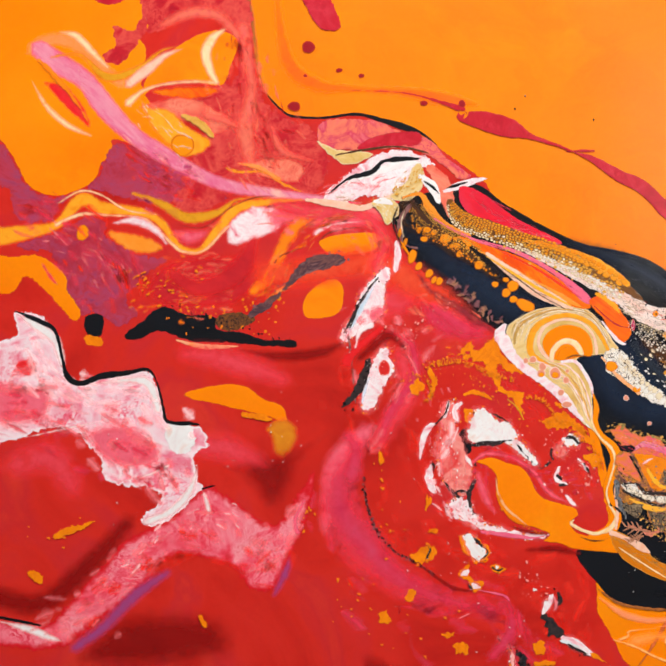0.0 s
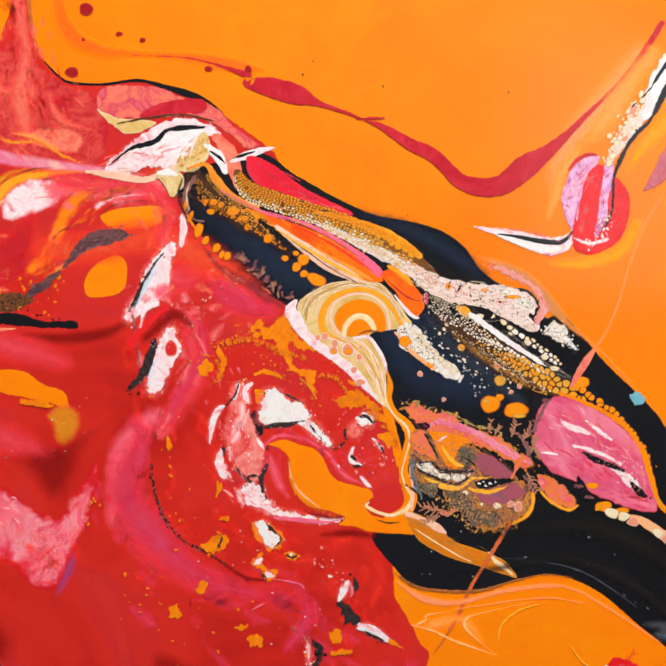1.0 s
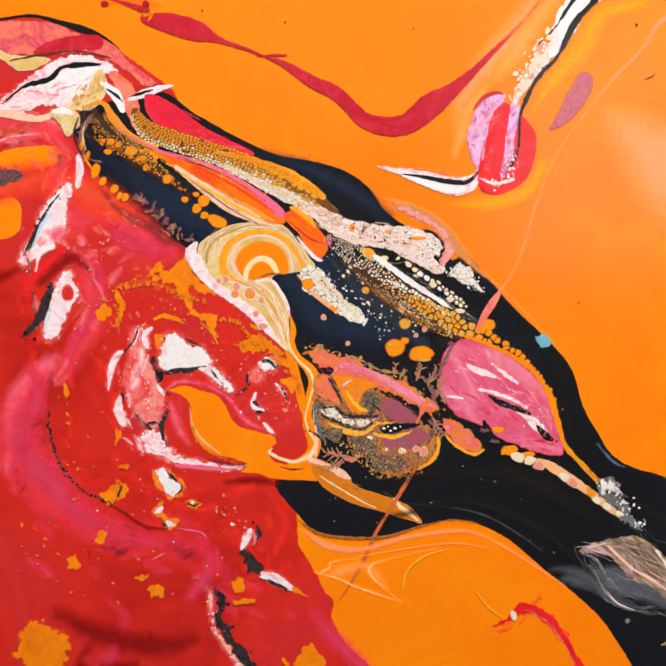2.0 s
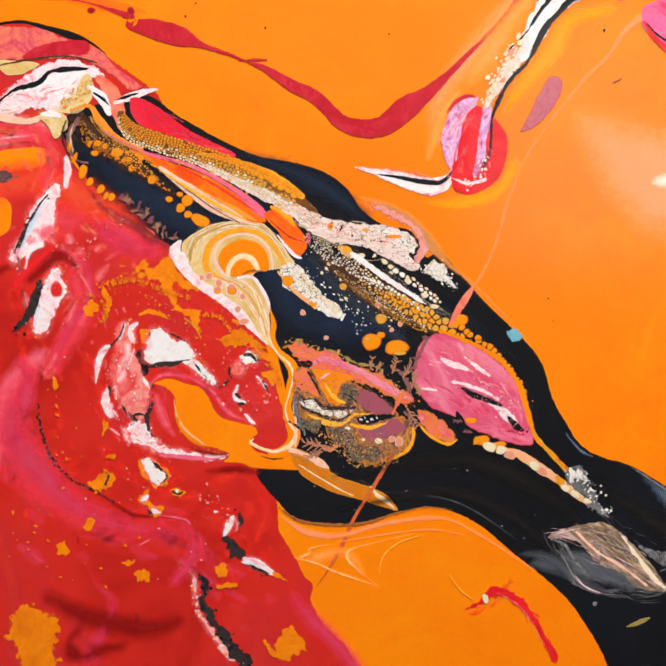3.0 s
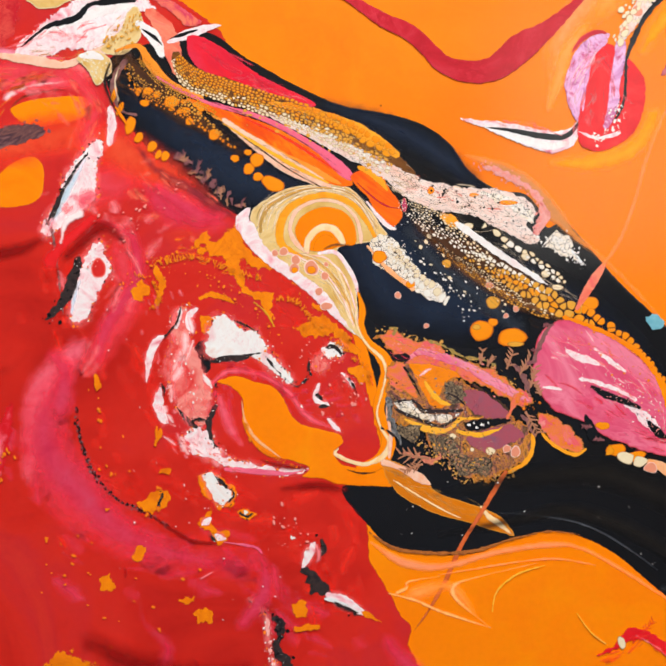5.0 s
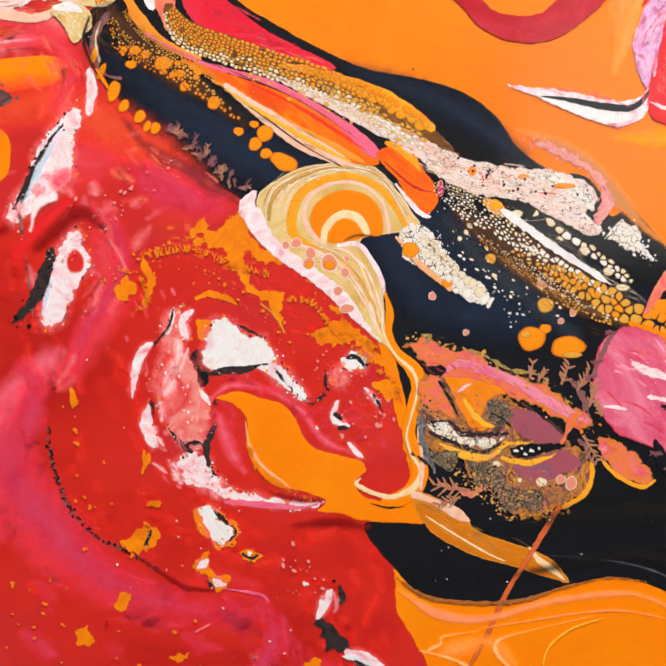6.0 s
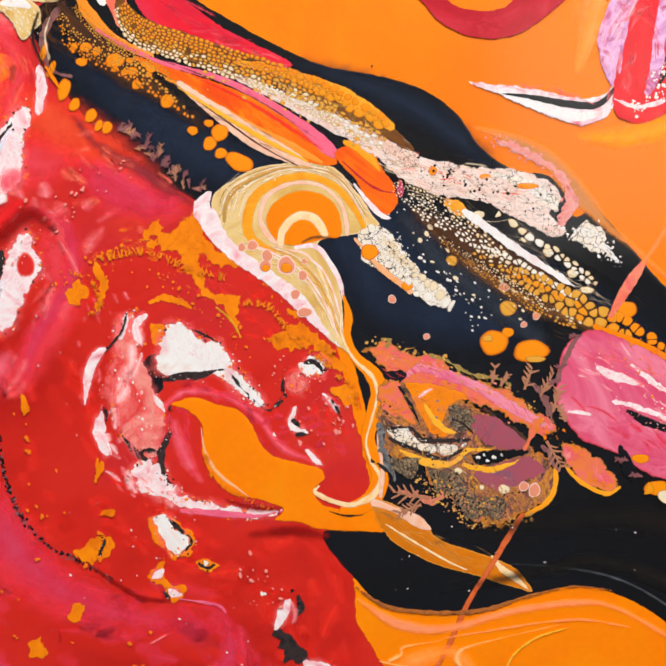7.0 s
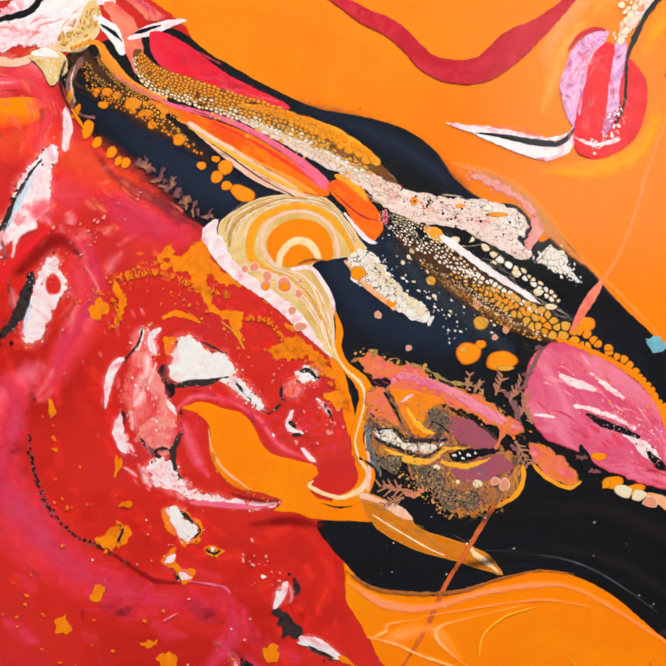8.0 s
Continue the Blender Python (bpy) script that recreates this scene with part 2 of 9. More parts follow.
paint_kind("SM_SALMON", [(240, 110, 84), (248, 140, 110)], 90, soft=0.9)
paint_kind("SM_PURPLE", [(150, 60, 110), (180, 80, 125)], 90, soft=1.0)
paint_kind("GOLD", [(205, 130, 20), (230, 160, 30), (215, 140, 40)], 80, 1.5)
paint_kind("GOLD_SOFT", [(215, 120, 25), (225, 140, 30)], 120, 2, soft=2.5)
paint_kind("GOLDO", [(250, 150, 10), (255, 170, 40), (245, 140, 20)], 70, 1.5)
paint_kind("GOLDY", [(250, 165, 20), (255, 185, 50), (245, 170, 70)], 80, 1.5)
paint_kind("GOLDB", [(170, 125, 50), (200, 160, 90)], 120, 1.5)
paint_kind("GOLDT", [(200, 105, 10), (222, 125, 15), (190, 100, 15)], 50, 1.5, angle=-30, ratio=4, rim=((235, 160, 60), 0.5))
paint_kind("GOLDLACE", [(190, 136, 52), (214, 168, 86), (230, 192, 120), (236, 206, 146), (216, 162, 66)], 26, 1.4, rim=((236, 206, 160), 0.8), vary=0.2, relief=0.1)
paint_kind("BROWN", [(70, 42, 30), (105, 62, 36)], 120, 1.5)
paint_kind("BROWN_SOFT", [(90, 58, 36), (122, 76, 40), (70, 48, 36)], 160, 2, angle=-32, ratio=6, soft=2.5, under=(16, 16, 18))
paint_kind("BROWNLACE", [(84, 50, 34), (130, 76, 36), (58, 42, 42)], 130, 2, lines=(620, 0.07, (34, 28, 34)))
paint_kind("BROWNEDGE", [(120, 66, 34), (190, 110, 50), (90, 50, 36)], 220, 1.5)
paint_kind("BROWNBLACK_SOFT", [(90, 60, 50), (130, 84, 60)], 60, soft=2.0, under=(255, 138, 0))
paint_kind("BROWNBLACK", [(40, 34, 30), (84, 60, 40)], 200, 2, rag=1.0)
paint_kind("BLACK", [(15, 15, 17), (18, 20, 25), (22, 26, 34)], 9, 0.6, rough=0.13, relief=0.08, rag=0.5)
paint_kind("NAVY_SOFT", [(20, 27, 42), (28, 40, 60), (22, 30, 46)], 16, 1.2, soft=9.0, rough=0.13, relief=0.08, under=(16, 16, 18))
paint_kind("BLACKRAG", [(22, 22, 26), (60, 48, 48), (26, 28, 34)], 160, 1.5, rag=4.4, grit=500, bite=0.26)
paint_kind("SLATE_SOFT", [(34, 42, 54), (44, 52, 64)], 60, soft=4.0, under=(16, 16, 18))
paint_kind("DUSK", [(90, 54, 62), (150, 100, 96), (70, 48, 58)], 140, 2, rag=4.0, grit=450, bite=0.26)
paint_kind("NEST", [(150, 96, 50), (80, 66, 56), (220, 140, 50), (165, 100, 90), (70, 58, 50), (190, 140, 90)], 75, 2.5, rim=((200, 120, 36), 1.0), lines=(900, 0.04, (60, 46, 42)), rag=5.0, grit=420, vary=0.5)
paint_kind("MAUVE", [(150, 88, 100), (172, 80, 96), (130, 90, 110)], 80, 2, rag=3.0)
paint_kind("MAUVELEAF", [(180, 80, 100), (205, 110, 120), (170, 64, 84)], 160, 2, rim=((190, 70, 70), 0.5))
paint_kind("LILAC", [(176, 96, 150), (222, 160, 208), (236, 190, 228), (196, 60, 110), (210, 130, 190)], 60, 2, contrast=(0.34, 0.66))
paint_kind("OLIVE", [(130, 120, 80), (170, 140, 70), (110, 110, 90)], 120, 2, rag=3.0)
paint_kind("TAN_SOFT", [(200, 130, 70), (220, 140, 80)], 80, soft=1.6, under=(255, 138, 0))
paint_kind("GREYWHITE", [(50, 50, 54), (140, 138, 140), (40, 40, 42), (210, 206, 204)], 110, 2.5, rag=4.0)
paint_kind("GREYPINK", [(120, 104, 98), (205, 172, 160), (84, 74, 68), (176, 140, 96), (225, 200, 190)], 110, 2.6, angle=-38, ratio=4)
paint_kind("GREY_SOFT", [(66, 68, 74), (92, 96, 104)], 90, 2, angle=-40, ratio=3, soft=3.0, under=(16, 16, 18))
# Colours of the bluish reflection painted along the black paint's edge.
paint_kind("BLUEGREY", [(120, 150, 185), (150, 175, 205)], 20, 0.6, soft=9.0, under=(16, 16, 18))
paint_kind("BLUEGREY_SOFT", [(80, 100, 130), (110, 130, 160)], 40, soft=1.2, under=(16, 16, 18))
paint_kind("ORBROWN", [(190, 70, 20), (225, 110, 60), (200, 80, 24)], 120, 1.5, rim=((150, 60, 20), 0.3))
paint_kind("LACEWEB", [(46, 28, 20), (84, 50, 28), (32, 26, 30)], 90, 1.6, angle=-33, ratio=6, soft=2.2, under=(16, 16, 18))
paint_kind("LACEWEB_GOLD", [(92, 54, 24), (128, 78, 32), (70, 42, 26)], 90, 1.6, angle=-30, ratio=5, rag=1.6)
# Warm tone standing in for reflections on the glossy black.
paint_kind("WARMBLACK_SOFT", [(24, 22, 21), (32, 29, 27)], 12, 0.6, soft=9.0, rough=0.16, relief=0.08, under=(16, 16, 18))
# Pale haze over the orange, put into the colour.
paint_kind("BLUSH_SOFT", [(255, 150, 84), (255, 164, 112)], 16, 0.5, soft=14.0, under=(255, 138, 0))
paint_kind("MILK_SOFT", [(255, 226, 200), (255, 244, 232)], 30, 0.6, soft=3.0, under=(255, 176, 110))
paint_kind("DUSKBAND", [(92, 58, 68), (146, 100, 98), (72, 48, 58), (124, 80, 76), (60, 44, 54)], 70, 2.4, angle=35, ratio=2.5, rag=2.4, bite=0.3)
paint_kind("TEAL", [(90, 160, 180), (130, 190, 205)], 160, rag=0.8)
paint_kind("FRINGEO", [(230, 120, 20), (245, 140, 20)], 140)
for key, core_c, rim_c in (("ORANGECELL", (255, 150, 10), (215, 105, 10)), ("GOLDCELL", (236, 170, 60), (170, 110, 40)), ("CREAMCELL", (244, 226, 190), (190, 150, 100)),
                           ("PINKCELL", (238, 150, 120), (246, 215, 205)), ("REDCELL", (226, 44, 40), (240, 130, 120)), ("BLACKCELL", (24, 24, 28), (50, 36, 34)),
                           ("CRIMCELL", (165, 22, 34), (190, 50, 30)), ("MAGENTA", (200, 56, 100), (225, 90, 80)), ("GREYCELL", (130, 126, 128), (80, 80, 84)),
                           ("FLECKWHITE", (246, 240, 234), (220, 200, 190)), ("FLECKORANGE", (246, 130, 24), (226, 70, 30)), ("FLECKPINK", (246, 150, 140), (232, 80, 70)), ("AMBERCELL", (246, 158, 24), (190, 96, 14)), ("WHITECELL", (246, 240, 230), (206, 186, 160)),
                           ("CORALCELL", (186, 126, 96), (150, 96, 60)), ("DUSKCELL", (140, 84, 88), (96, 54, 60)), ("FLECKBLACK", (22, 20, 24), (40, 26, 26)), ("FLECKGOLD", (228, 168, 84), (176, 112, 50))):
    paint_kind(key, [tuple(int(v * 0.94) for v in core_c), core_c], 150, 1, rim=(rim_c, 0.45), rag=0.0, vary=0.2, relief=0.0)


def plain(name, colour, rough=0.6, scale=6.0, amount=0.12):
    mat = bpy.data.materials.new(name)
    mat.use_nodes = True
    n, link = mat.node_tree.nodes, mat.node_tree.links.new
    tex = n.new("ShaderNodeTexNoise")
    tex.inputs["Scale"].default_value, tex.inputs["Detail"].default_value = scale, 8
    ramp = n.new("ShaderNodeValToRGB")
    ramp.color_ramp.elements[0].color = tuple(v * (1 - amount) for v in colour) + (1,)
    ramp.color_ramp.elements[1].color = tuple(colour) + (1,)
    co = n.new("ShaderNodeTexCoord")
    link(co.outputs["Object"], tex.inputs["Vector"])
    link(tex.outputs["Fac"], ramp.inputs["Fac"])
    link(ramp.outputs["Color"], n["Principled BSDF"].inputs["Base Color"])
    n["Principled BSDF"].inputs["Roughness"].default_value = rough
    return mat


WALL = plain("wall_paint", (0.32, 0.31, 0.30), 0.8)
WOOD = plain("table_wood", (0.28, 0.17, 0.09), 0.45, 14, 0.4)
FLOOR = plain("floor_boards", (0.22, 0.15, 0.10), 0.5, 5, 0.4)
CANVAS = plain("canvas_cloth", (0.75, 0.73, 0.68), 0.8, 300, 0.15)
FRAME = plain("window_paint", (0.8, 0.8, 0.78), 0.4)


# ---- structure ----
def box_mesh(bm, x0, x1, y0, y1, z0, z1):
    bmesh.ops.create_cube(bm, size=1, matrix=Matrix.LocRotScale(((x0 + x1) / 2, (y0 + y1) / 2, (z0 + z1) / 2), None, (x1 - x0, y1 - y0, z1 - z0)))


def part(name, bm, material, parent=None, label=""):
    me = bpy.data.meshes.new(name)
    bm.to_mesh(me)
    bm.free()
    me.materials.append(material)
    ob = new(name, me)
    ob.parent = parent
    return tagged(ob, label)


def box(name, x0, x1, y0, y1, z0, z1, material, parent=None, bevel=0.0):
    bm = bmesh.new()
    box_mesh(bm, x0, x1, y0, y1, z0, z1)
    if bevel:
        bmesh.ops.bevel(bm, geom=bm.edges[:], offset=bevel, segments=2, affect="EDGES")
    return part(name, bm, material, parent)


def structure(ob, label, category):
    return tagged(ob, label, category, kind="structure")


Z0, Z1 = -0.79, 1.61
structure(box("floor", -1.6, 1.6, -1.6, 1.6, Z0 - 0.1, Z0, FLOOR), "brown wooden floor under the table", "floor")
structure(box("ceiling", -1.6, 1.6, -1.6, 1.6, Z1, Z1 + 0.1, WALL), "plain painted ceiling", "ceiling")
structure(box("wall_east", 1.5, 1.6, -1.6, 1.6, Z0, Z1, WALL), "plain painted wall", "wall")
structure(box("wall_south", -1.5, 1.5, -1.6, -1.5, Z0, Z1, WALL), "plain painted wall", "wall")
structure(box("wall_west", -1.6, -1.5, -1.6, 1.6, Z0, Z1, WALL), "plain painted wall", "wall")
bm = bmesh.new()
for x0, x1, z0, z1 in ((-1.5, 1.5, Z0, 0.4), (-1.5, 1.5, 1.5, Z1), (-1.5, -0.4, 0.4, 1.5), (1.1, 1.5, 0.4, 1.5)):
    box_mesh(bm, x0, x1, 1.5, 1.6, z0, z1)
structure(part("wall_north", bm, WALL), "painted wall with a window opening", "wall")
win = structure(new("window_1"), "white painted window beside the table", "window")
for x0, x1, z0, z1 in ((-0.4, 1.1, 0.4, 0.46), (-0.4, 1.1, 1.44, 1.5), (-0.4, -0.34, 0.46, 1.44), (1.04, 1.1, 0.46, 1.44), (0.32, 0.38, 0.46, 1.44)):
    box("window_frame", x0, x1, 1.53, 1.58, z0, z1, FRAME, win, 0.004)

table = tagged(new("table"), "brown wooden table under the painting", "table")
box("tabletop", -0.60, 0.60, -0.45, 0.45, -0.05, -0.018, WOOD, table, 0.004)
for sx in (-0.55, 0.55):
    for sy in (-0.40, 0.40):
        box("leg", sx - 0.03, sx + 0.03, sy - 0.03, sy + 0.03, Z0, -0.05, WOOD, table, 0.003)

panel = tagged(new("ceiling_light"), "square white ceiling light panel above the table", "lamp")
for x0, x1, y0, y1 in ((0.38, 0.40, 0.13, 0.77), (1.00, 1.02, 0.13, 0.77), (0.40, 1.00, 0.13, 0.15), (0.40, 1.00, 0.75, 0.77)):
    box("frame", x0, x1, y0, y1, Z1 - 0.05, Z1, FRAME, panel, 0.003)
box("diffuser", 0.40, 1.00, 0.15, 0.75, Z1 - 0.02, Z1 - 0.01, FRAME, panel)

painting = tagged(new("painting"), "poured acrylic painting, orange, red and black, glossy varnish", "painting")
painting.location = (0, 0, 0)
bm = bmesh.new()
box_mesh(bm, -0.36, 0.30, -0.28, 0.24, -0.018, -0.0004)
part("canvas", bm, CANVAS, painting, "stretched white canvas edge")
bm = bmesh.new()
bmesh.ops.create_grid(bm, x_segments=60, y_segments=48, size=0.5, matrix=Matrix.LocRotScale((-0.03, -0.02, 0), None, (0.66, 0.52, 1)))
for v in bm.verts:
    v.co.z = -0.000004
for f in bm.faces:
    f.smooth = True
part("orange_ground", bm, MATS["GROUND"], painting, "smooth glossy orange paint ground")


# ---- poured paint: every pool, vein and cell is a low relief of its own ----
from mathutils.geometry import delaunay_2d_cdt

STACK = [0]
PAINTED = {}


def level():
    STACK[0] += 1
    return 0.0000005 * STACK[0]


def rounded(points, closed=True, step=0.7):
    """Catmull-Rom through the points (any number of columns), in mm, resampled evenly."""
    p = np.array(points, float)
    k = len(p)
    out = []
    last = k if closed else k - 1
    for i in range(last):
        a, b, c, d = (p[(i + j) % k] if closed else p[min(max(i + j, 0), k - 1)] for j in (-1, 0, 1, 2))
        m = max(2, int(np.hypot(*(c - b)[:2]) / step))
        for s in np.arange(m) / m:
            out.append(0.5 * (2 * b + (c - a) * s + (2 * a - 5 * b + 4 * c - d) * s * s + (3 * b - a - 3 * c + d) * s ** 3))
    if not closed:
        out.append(p[-1])
    return np.array(out)


def roughened(loop, amount, seed):
    """Shift the outline along its normals by fractal noise, for the ragged edge where wet paints met."""
    if not amount:
        return loop
    way = np.roll(loop, -1, 0) - np.roll(loop, 1, 0)
    way /= np.linalg.norm(way, axis=1)[:, None] + 1e-9
    out = loop.copy()
    for i, (x, y) in enumerate(loop):
        s = noise.noise(Vector((x * 0.16, y * 0.16, seed))) * 0.5 + noise.noise(Vector((x * 0.45, y * 0.45, seed + 9))) * 0.8 + noise.noise(Vector((x * 1.2, y * 1.2, seed + 5))) * 0.6
        out[i] += np.array((way[i, 1], -way[i, 0])) * s * amount
    return out


def area_of(loop):
    x, y = loop[:, 0], loop[:, 1]
    return abs(float((x * np.roll(y, -1) - y * np.roll(x, -1)).sum())) / 2


def poured(name, key, loop, parent=None, label="", spine=None):
    """A thin sheet of paint inside a closed outline (mm), with the distance to its edge as the attribute edge."""
    lo, hi = loop.min(0), loop.max(0)
    gap = max(min(1.6, 0.25 * float(np.sqrt(area_of(loop)))), float((hi - lo).max()) / 60)
    gx, gy = np.meshgrid(np.arange(lo[0], hi[0], gap), np.arange(lo[1], hi[1], gap))
    gx = gx + (np.arange(gx.shape[0]) % 2)[:, None] * gap / 2
    pts = np.stack([gx.ravel(), gy.ravel()], 1)

    def apart_from(q):
        a, b = loop, np.roll(loop, -1, 0)
        ab = b - a
        out = np.empty(len(q))
        for s in range(0, len(q), 1500):
            d = q[s:s + 1500, None, :] - a[None]
            f = np.clip((d * ab).sum(2) / ((ab * ab).sum(1) + 1e-12), 0, 1)
            out[s:s + 1500] = np.sqrt((((d - f[..., None] * ab) ** 2).sum(2)).min(1))
        return out

    if len(pts):
        a, b = loop, np.roll(loop, -1, 0)
        cross = (a[None, :, 1] > pts[:, None, 1]) != (b[None, :, 1] > pts[:, None, 1])
        at = (b[:, 0] - a[:, 0])[None] * (pts[:, None, 1] - a[None, :, 1]) / ((b[:, 1] - a[:, 1])[None] + 1e-12) + a[None, :, 0]
        pts = pts[(cross & (pts[:, None, 0] < at)).sum(1) % 2 == 1]
    if len(pts):
        pts = pts[apart_from(pts) > gap * 0.35]
    way = np.roll(loop, -1, 0) - np.roll(loop, 1, 0)
    way /= np.linalg.norm(way, axis=1)[:, None] + 1e-9
    turnwise = np.sign(float((loop[:, 0] * np.roll(loop[:, 1], -1) - loop[:, 1] * np.roll(loop[:, 0], -1)).sum()))
    inner = np.stack([-way[:, 1], way[:, 0]], 1) * turnwise
    sets = [pts] if len(pts) else []
    for off, skip in ((0.35, 1), (0.9, 2), (2.0, 3)):
        q = (loop + inner * off)[::skip]
        sets.append(q[apart_from(q) > 0.85 * off])
    if spine is not None:
        q = spine[apart_from(spine) > 0.08]
        sets.append(q)
    pts = np.concatenate(sets) if sets else pts
    k = len(loop)
    verts = [Vector(v) for v in loop] + [Vector(v) for v in pts]
    co, _, faces, *_ = delaunay_2d_cdt(verts, [(i, (i + 1) % k) for i in range(k)], [], 1, 1e-3)
    xy = np.array([tuple(v) for v in co])
    away = apart_from(xy)
    z = level()
    me = bpy.data.meshes.new(name)
    me.from_pydata([(x * 0.001, y * 0.001, z) for x, y in xy], [], [tuple(f) for f in faces])
    material = kind_of(key)
    full = SOFTNESS[key] / max(1e-3, min(SOFTNESS[key], 0.75 * float(away.max()))) if SOFTNESS[key] else 1.0
    me.attributes.new("edge", "FLOAT", "POINT").data.foreach_set("value", (away * full).astype(np.float32))
    me.polygons.foreach_set("use_smooth", [True] * len(me.polygons))
    if len(me.polygons) and me.polygons[0].normal.z < 0:
        me.flip_normals()
    me.materials.append(material)
    ob = new(name, me)
    ob.parent = parent or painting
    return tagged(ob, label)


LOOKS = (("ORANGE", "bright glossy orange paint"), ("RED", "glossy marbled red paint"), ("CRIM", "deep crimson paint"), ("PURPLE", "dusky purple paint"),
         ("BLACK", "glossy blue-black paint"), ("PINK", "marbled pink paint"), ("WHITE", "crackled white paint"), ("GOLD", "gold and ochre paint"),
         ("CREAM", "thin cream paint"), ("PEACH", "pale peach paint"), ("BROWN", "brown lacy paint"), ("SALMON", "salmon pink paint"), ("GREY", "smoky grey paint"),
         ("NEST", "brown crusted marbled paint"), ("MAUVE", "dull mauve paint"), ("LILAC", "pale lilac paint"), ("ROSE", "soft rose red paint"), ("DARKRED", "dark red paint"))


def look_of(key):
    return next((words for start, words in LOOKS if key.startswith(start)), "")


def bloom(key, loop, reach, parent):
    """The thin border where a paint has run out into the one around it."""
    way = np.roll(loop, -1, 0) - np.roll(loop, 1, 0)
    way /= np.linalg.norm(way, axis=1)[:, None] + 1e-9
    turnwise = np.sign(float((loop[:, 0] * np.roll(loop[:, 1], -1) - loop[:, 1] * np.roll(loop[:, 0], -1)).sum()))
    wide = loop - np.stack([-way[:, 1], way[:, 0]], 1) * turnwise * reach
    for _ in range(4):
        wide = (np.roll(wide, 1, 0) + 2 * wide + np.roll(wide, -1, 0)) / 4
    poured("bloom", key, roughened(wide, reach * 0.8, STACK[0] * 2.3), PAINTED.get(parent), "thin soft border of mixed paint")


def pool(name, key, ragged, points, parent=None, label="", halo=None):
    if halo:
        bloom(halo, rounded(points), 2.2, parent)
    if SOFTNESS.get(key, 0) > 3 and "SOFT" not in key:
        ragged = ragged * 1.5
    ob = poured(name, key, roughened(rounded(points), ragged, STACK[0] * 3.7), PAINTED.get(parent), label or look_of(key))
    PAINTED.setdefault(name, ob)
    if key in ("WHITE", "WHITEPINK", "PINKRED") and halo:
        rim = rounded(points)
        crumbs("orange_spatter", "FLECKORANGE", len(rim) // 2, 0.12, 0.75, 0.8, STACK[0], rim, parent)
        crumbs("black_spatter", "FLECKBLACK", len(rim) // 3, 0.1, 0.5, 0.45, STACK[0] + 1, rim[: len(rim) * 2 // 3], parent)
        crumbs("pale_spatter", "FLECKWHITE", len(rim) // 4, 0.1, 0.5, 0.9, STACK[0] + 2, rim, parent)
    return ob


def vein(name, key, ragged, points, parent=None, label="", halo=None):
    """A ribbon of paint along (x, y, width) in mm."""
    line = rounded(points, closed=False)
    way = np.gradient(line[:, :2], axis=0)
    way /= np.linalg.norm(way, axis=1)[:, None] + 1e-9
    half = np.maximum(line[:, 2:3], 0.25) / 2
    side = np.stack([-way[:, 1], way[:, 0]], 1) * half
    ends = [line[:1, :2] - way[:1] * half[0] * 0.8, line[-1:, :2] + way[-1:] * half[-1] * 0.8]
    loop = np.concatenate([ends[0], line[:, :2] - side, ends[1], (line[:, :2] + side)[::-1]])
    if halo:
        bloom(halo, loop, 1.4, parent)
    ob = poured(name, key, roughened(loop, ragged * 0.8, STACK[0] * 3.7), PAINTED.get(parent), label or look_of(key), line[:, :2])
    if key == "BLACKRAG":
        wide = float(line[:, 2].mean())
        crumbs("black_spatter", "FLECKBLACK", 6 + int(len(line) * 0.7), 0.12, 0.3 + 0.16 * wide, 0.35 + 0.3 * wide, STACK[0], line, parent)
        if wide > 1.2:
            crumbs("pale_spatter", "FLECKWHITE", 3 + int(len(line) * 0.25), 0.08, 0.3, 0.3 * wide, STACK[0] + 1, line, parent)
    return ob


def cell_mesh(name, key, seed):
    rng = random.Random(seed)
    ph = [rng.uniform(0, 6.28) for _ in range(3)]
    wild = 4.5 if key.startswith("FLECK") else 1.0
    bm = bmesh.new()
    edge = bm.verts.layers.float.new("edge")
    rings = []
    for r, h, e in ((1.0, 0.0, 0.0), (0.82, 0.6, 0.4), (0.5, 0.9, 1.2)):
        ring = []
        for i in range(18):
            a = i * 2 * math.pi / 18
            w = r * (1 + wild * (0.06 * math.sin(2 * a + ph[0]) + 0.05 * math.sin(3 * a + ph[1]) + 0.03 * math.sin(5 * a + ph[2])))
            v = bm.verts.new((w * math.cos(a), w * math.sin(a), h))
            v[edge] = e
            ring.append(v)
        rings.append(ring)
    top = bm.verts.new((0, 0, 1))
    top[edge] = 2.5
    for a, b in zip(rings, rings[1:]):
        for i in range(18):
            bm.faces.new((a[i], a[(i + 1) % 18], b[(i + 1) % 18], b[i]))
    for i in range(18):
        bm.faces.new((rings[-1][i], rings[-1][(i + 1) % 18], top))
    for f in bm.faces:
        f.smooth = True
    me = bpy.data.meshes.new(name)
    bm.to_mesh(me)
    bm.free()
    me.materials.append(MATS[key])
    return me


CELL_MESHES = {}


def one_cell(name, key, x, y, rx, ry, turn, parent, z):
    kind = (key, int(abs(x) * 10) % 5)
    if kind not in CELL_MESHES:
        CELL_MESHES[kind] = cell_mesh(name, key, hash_of(key) + kind[1])
    ob = new(name, CELL_MESHES[kind])
    ob.parent = PAINTED.get(parent) or painting
    ob.matrix_basis = Matrix.LocRotScale((x * 0.001, y * 0.001, z), Euler((0, 0, radians(turn))), (rx * 0.001, ry * 0.001, 0.0000005))
    return ob


def hash_of(text):
    return sum(ord(c) * (i + 1) for i, c in enumerate(text))


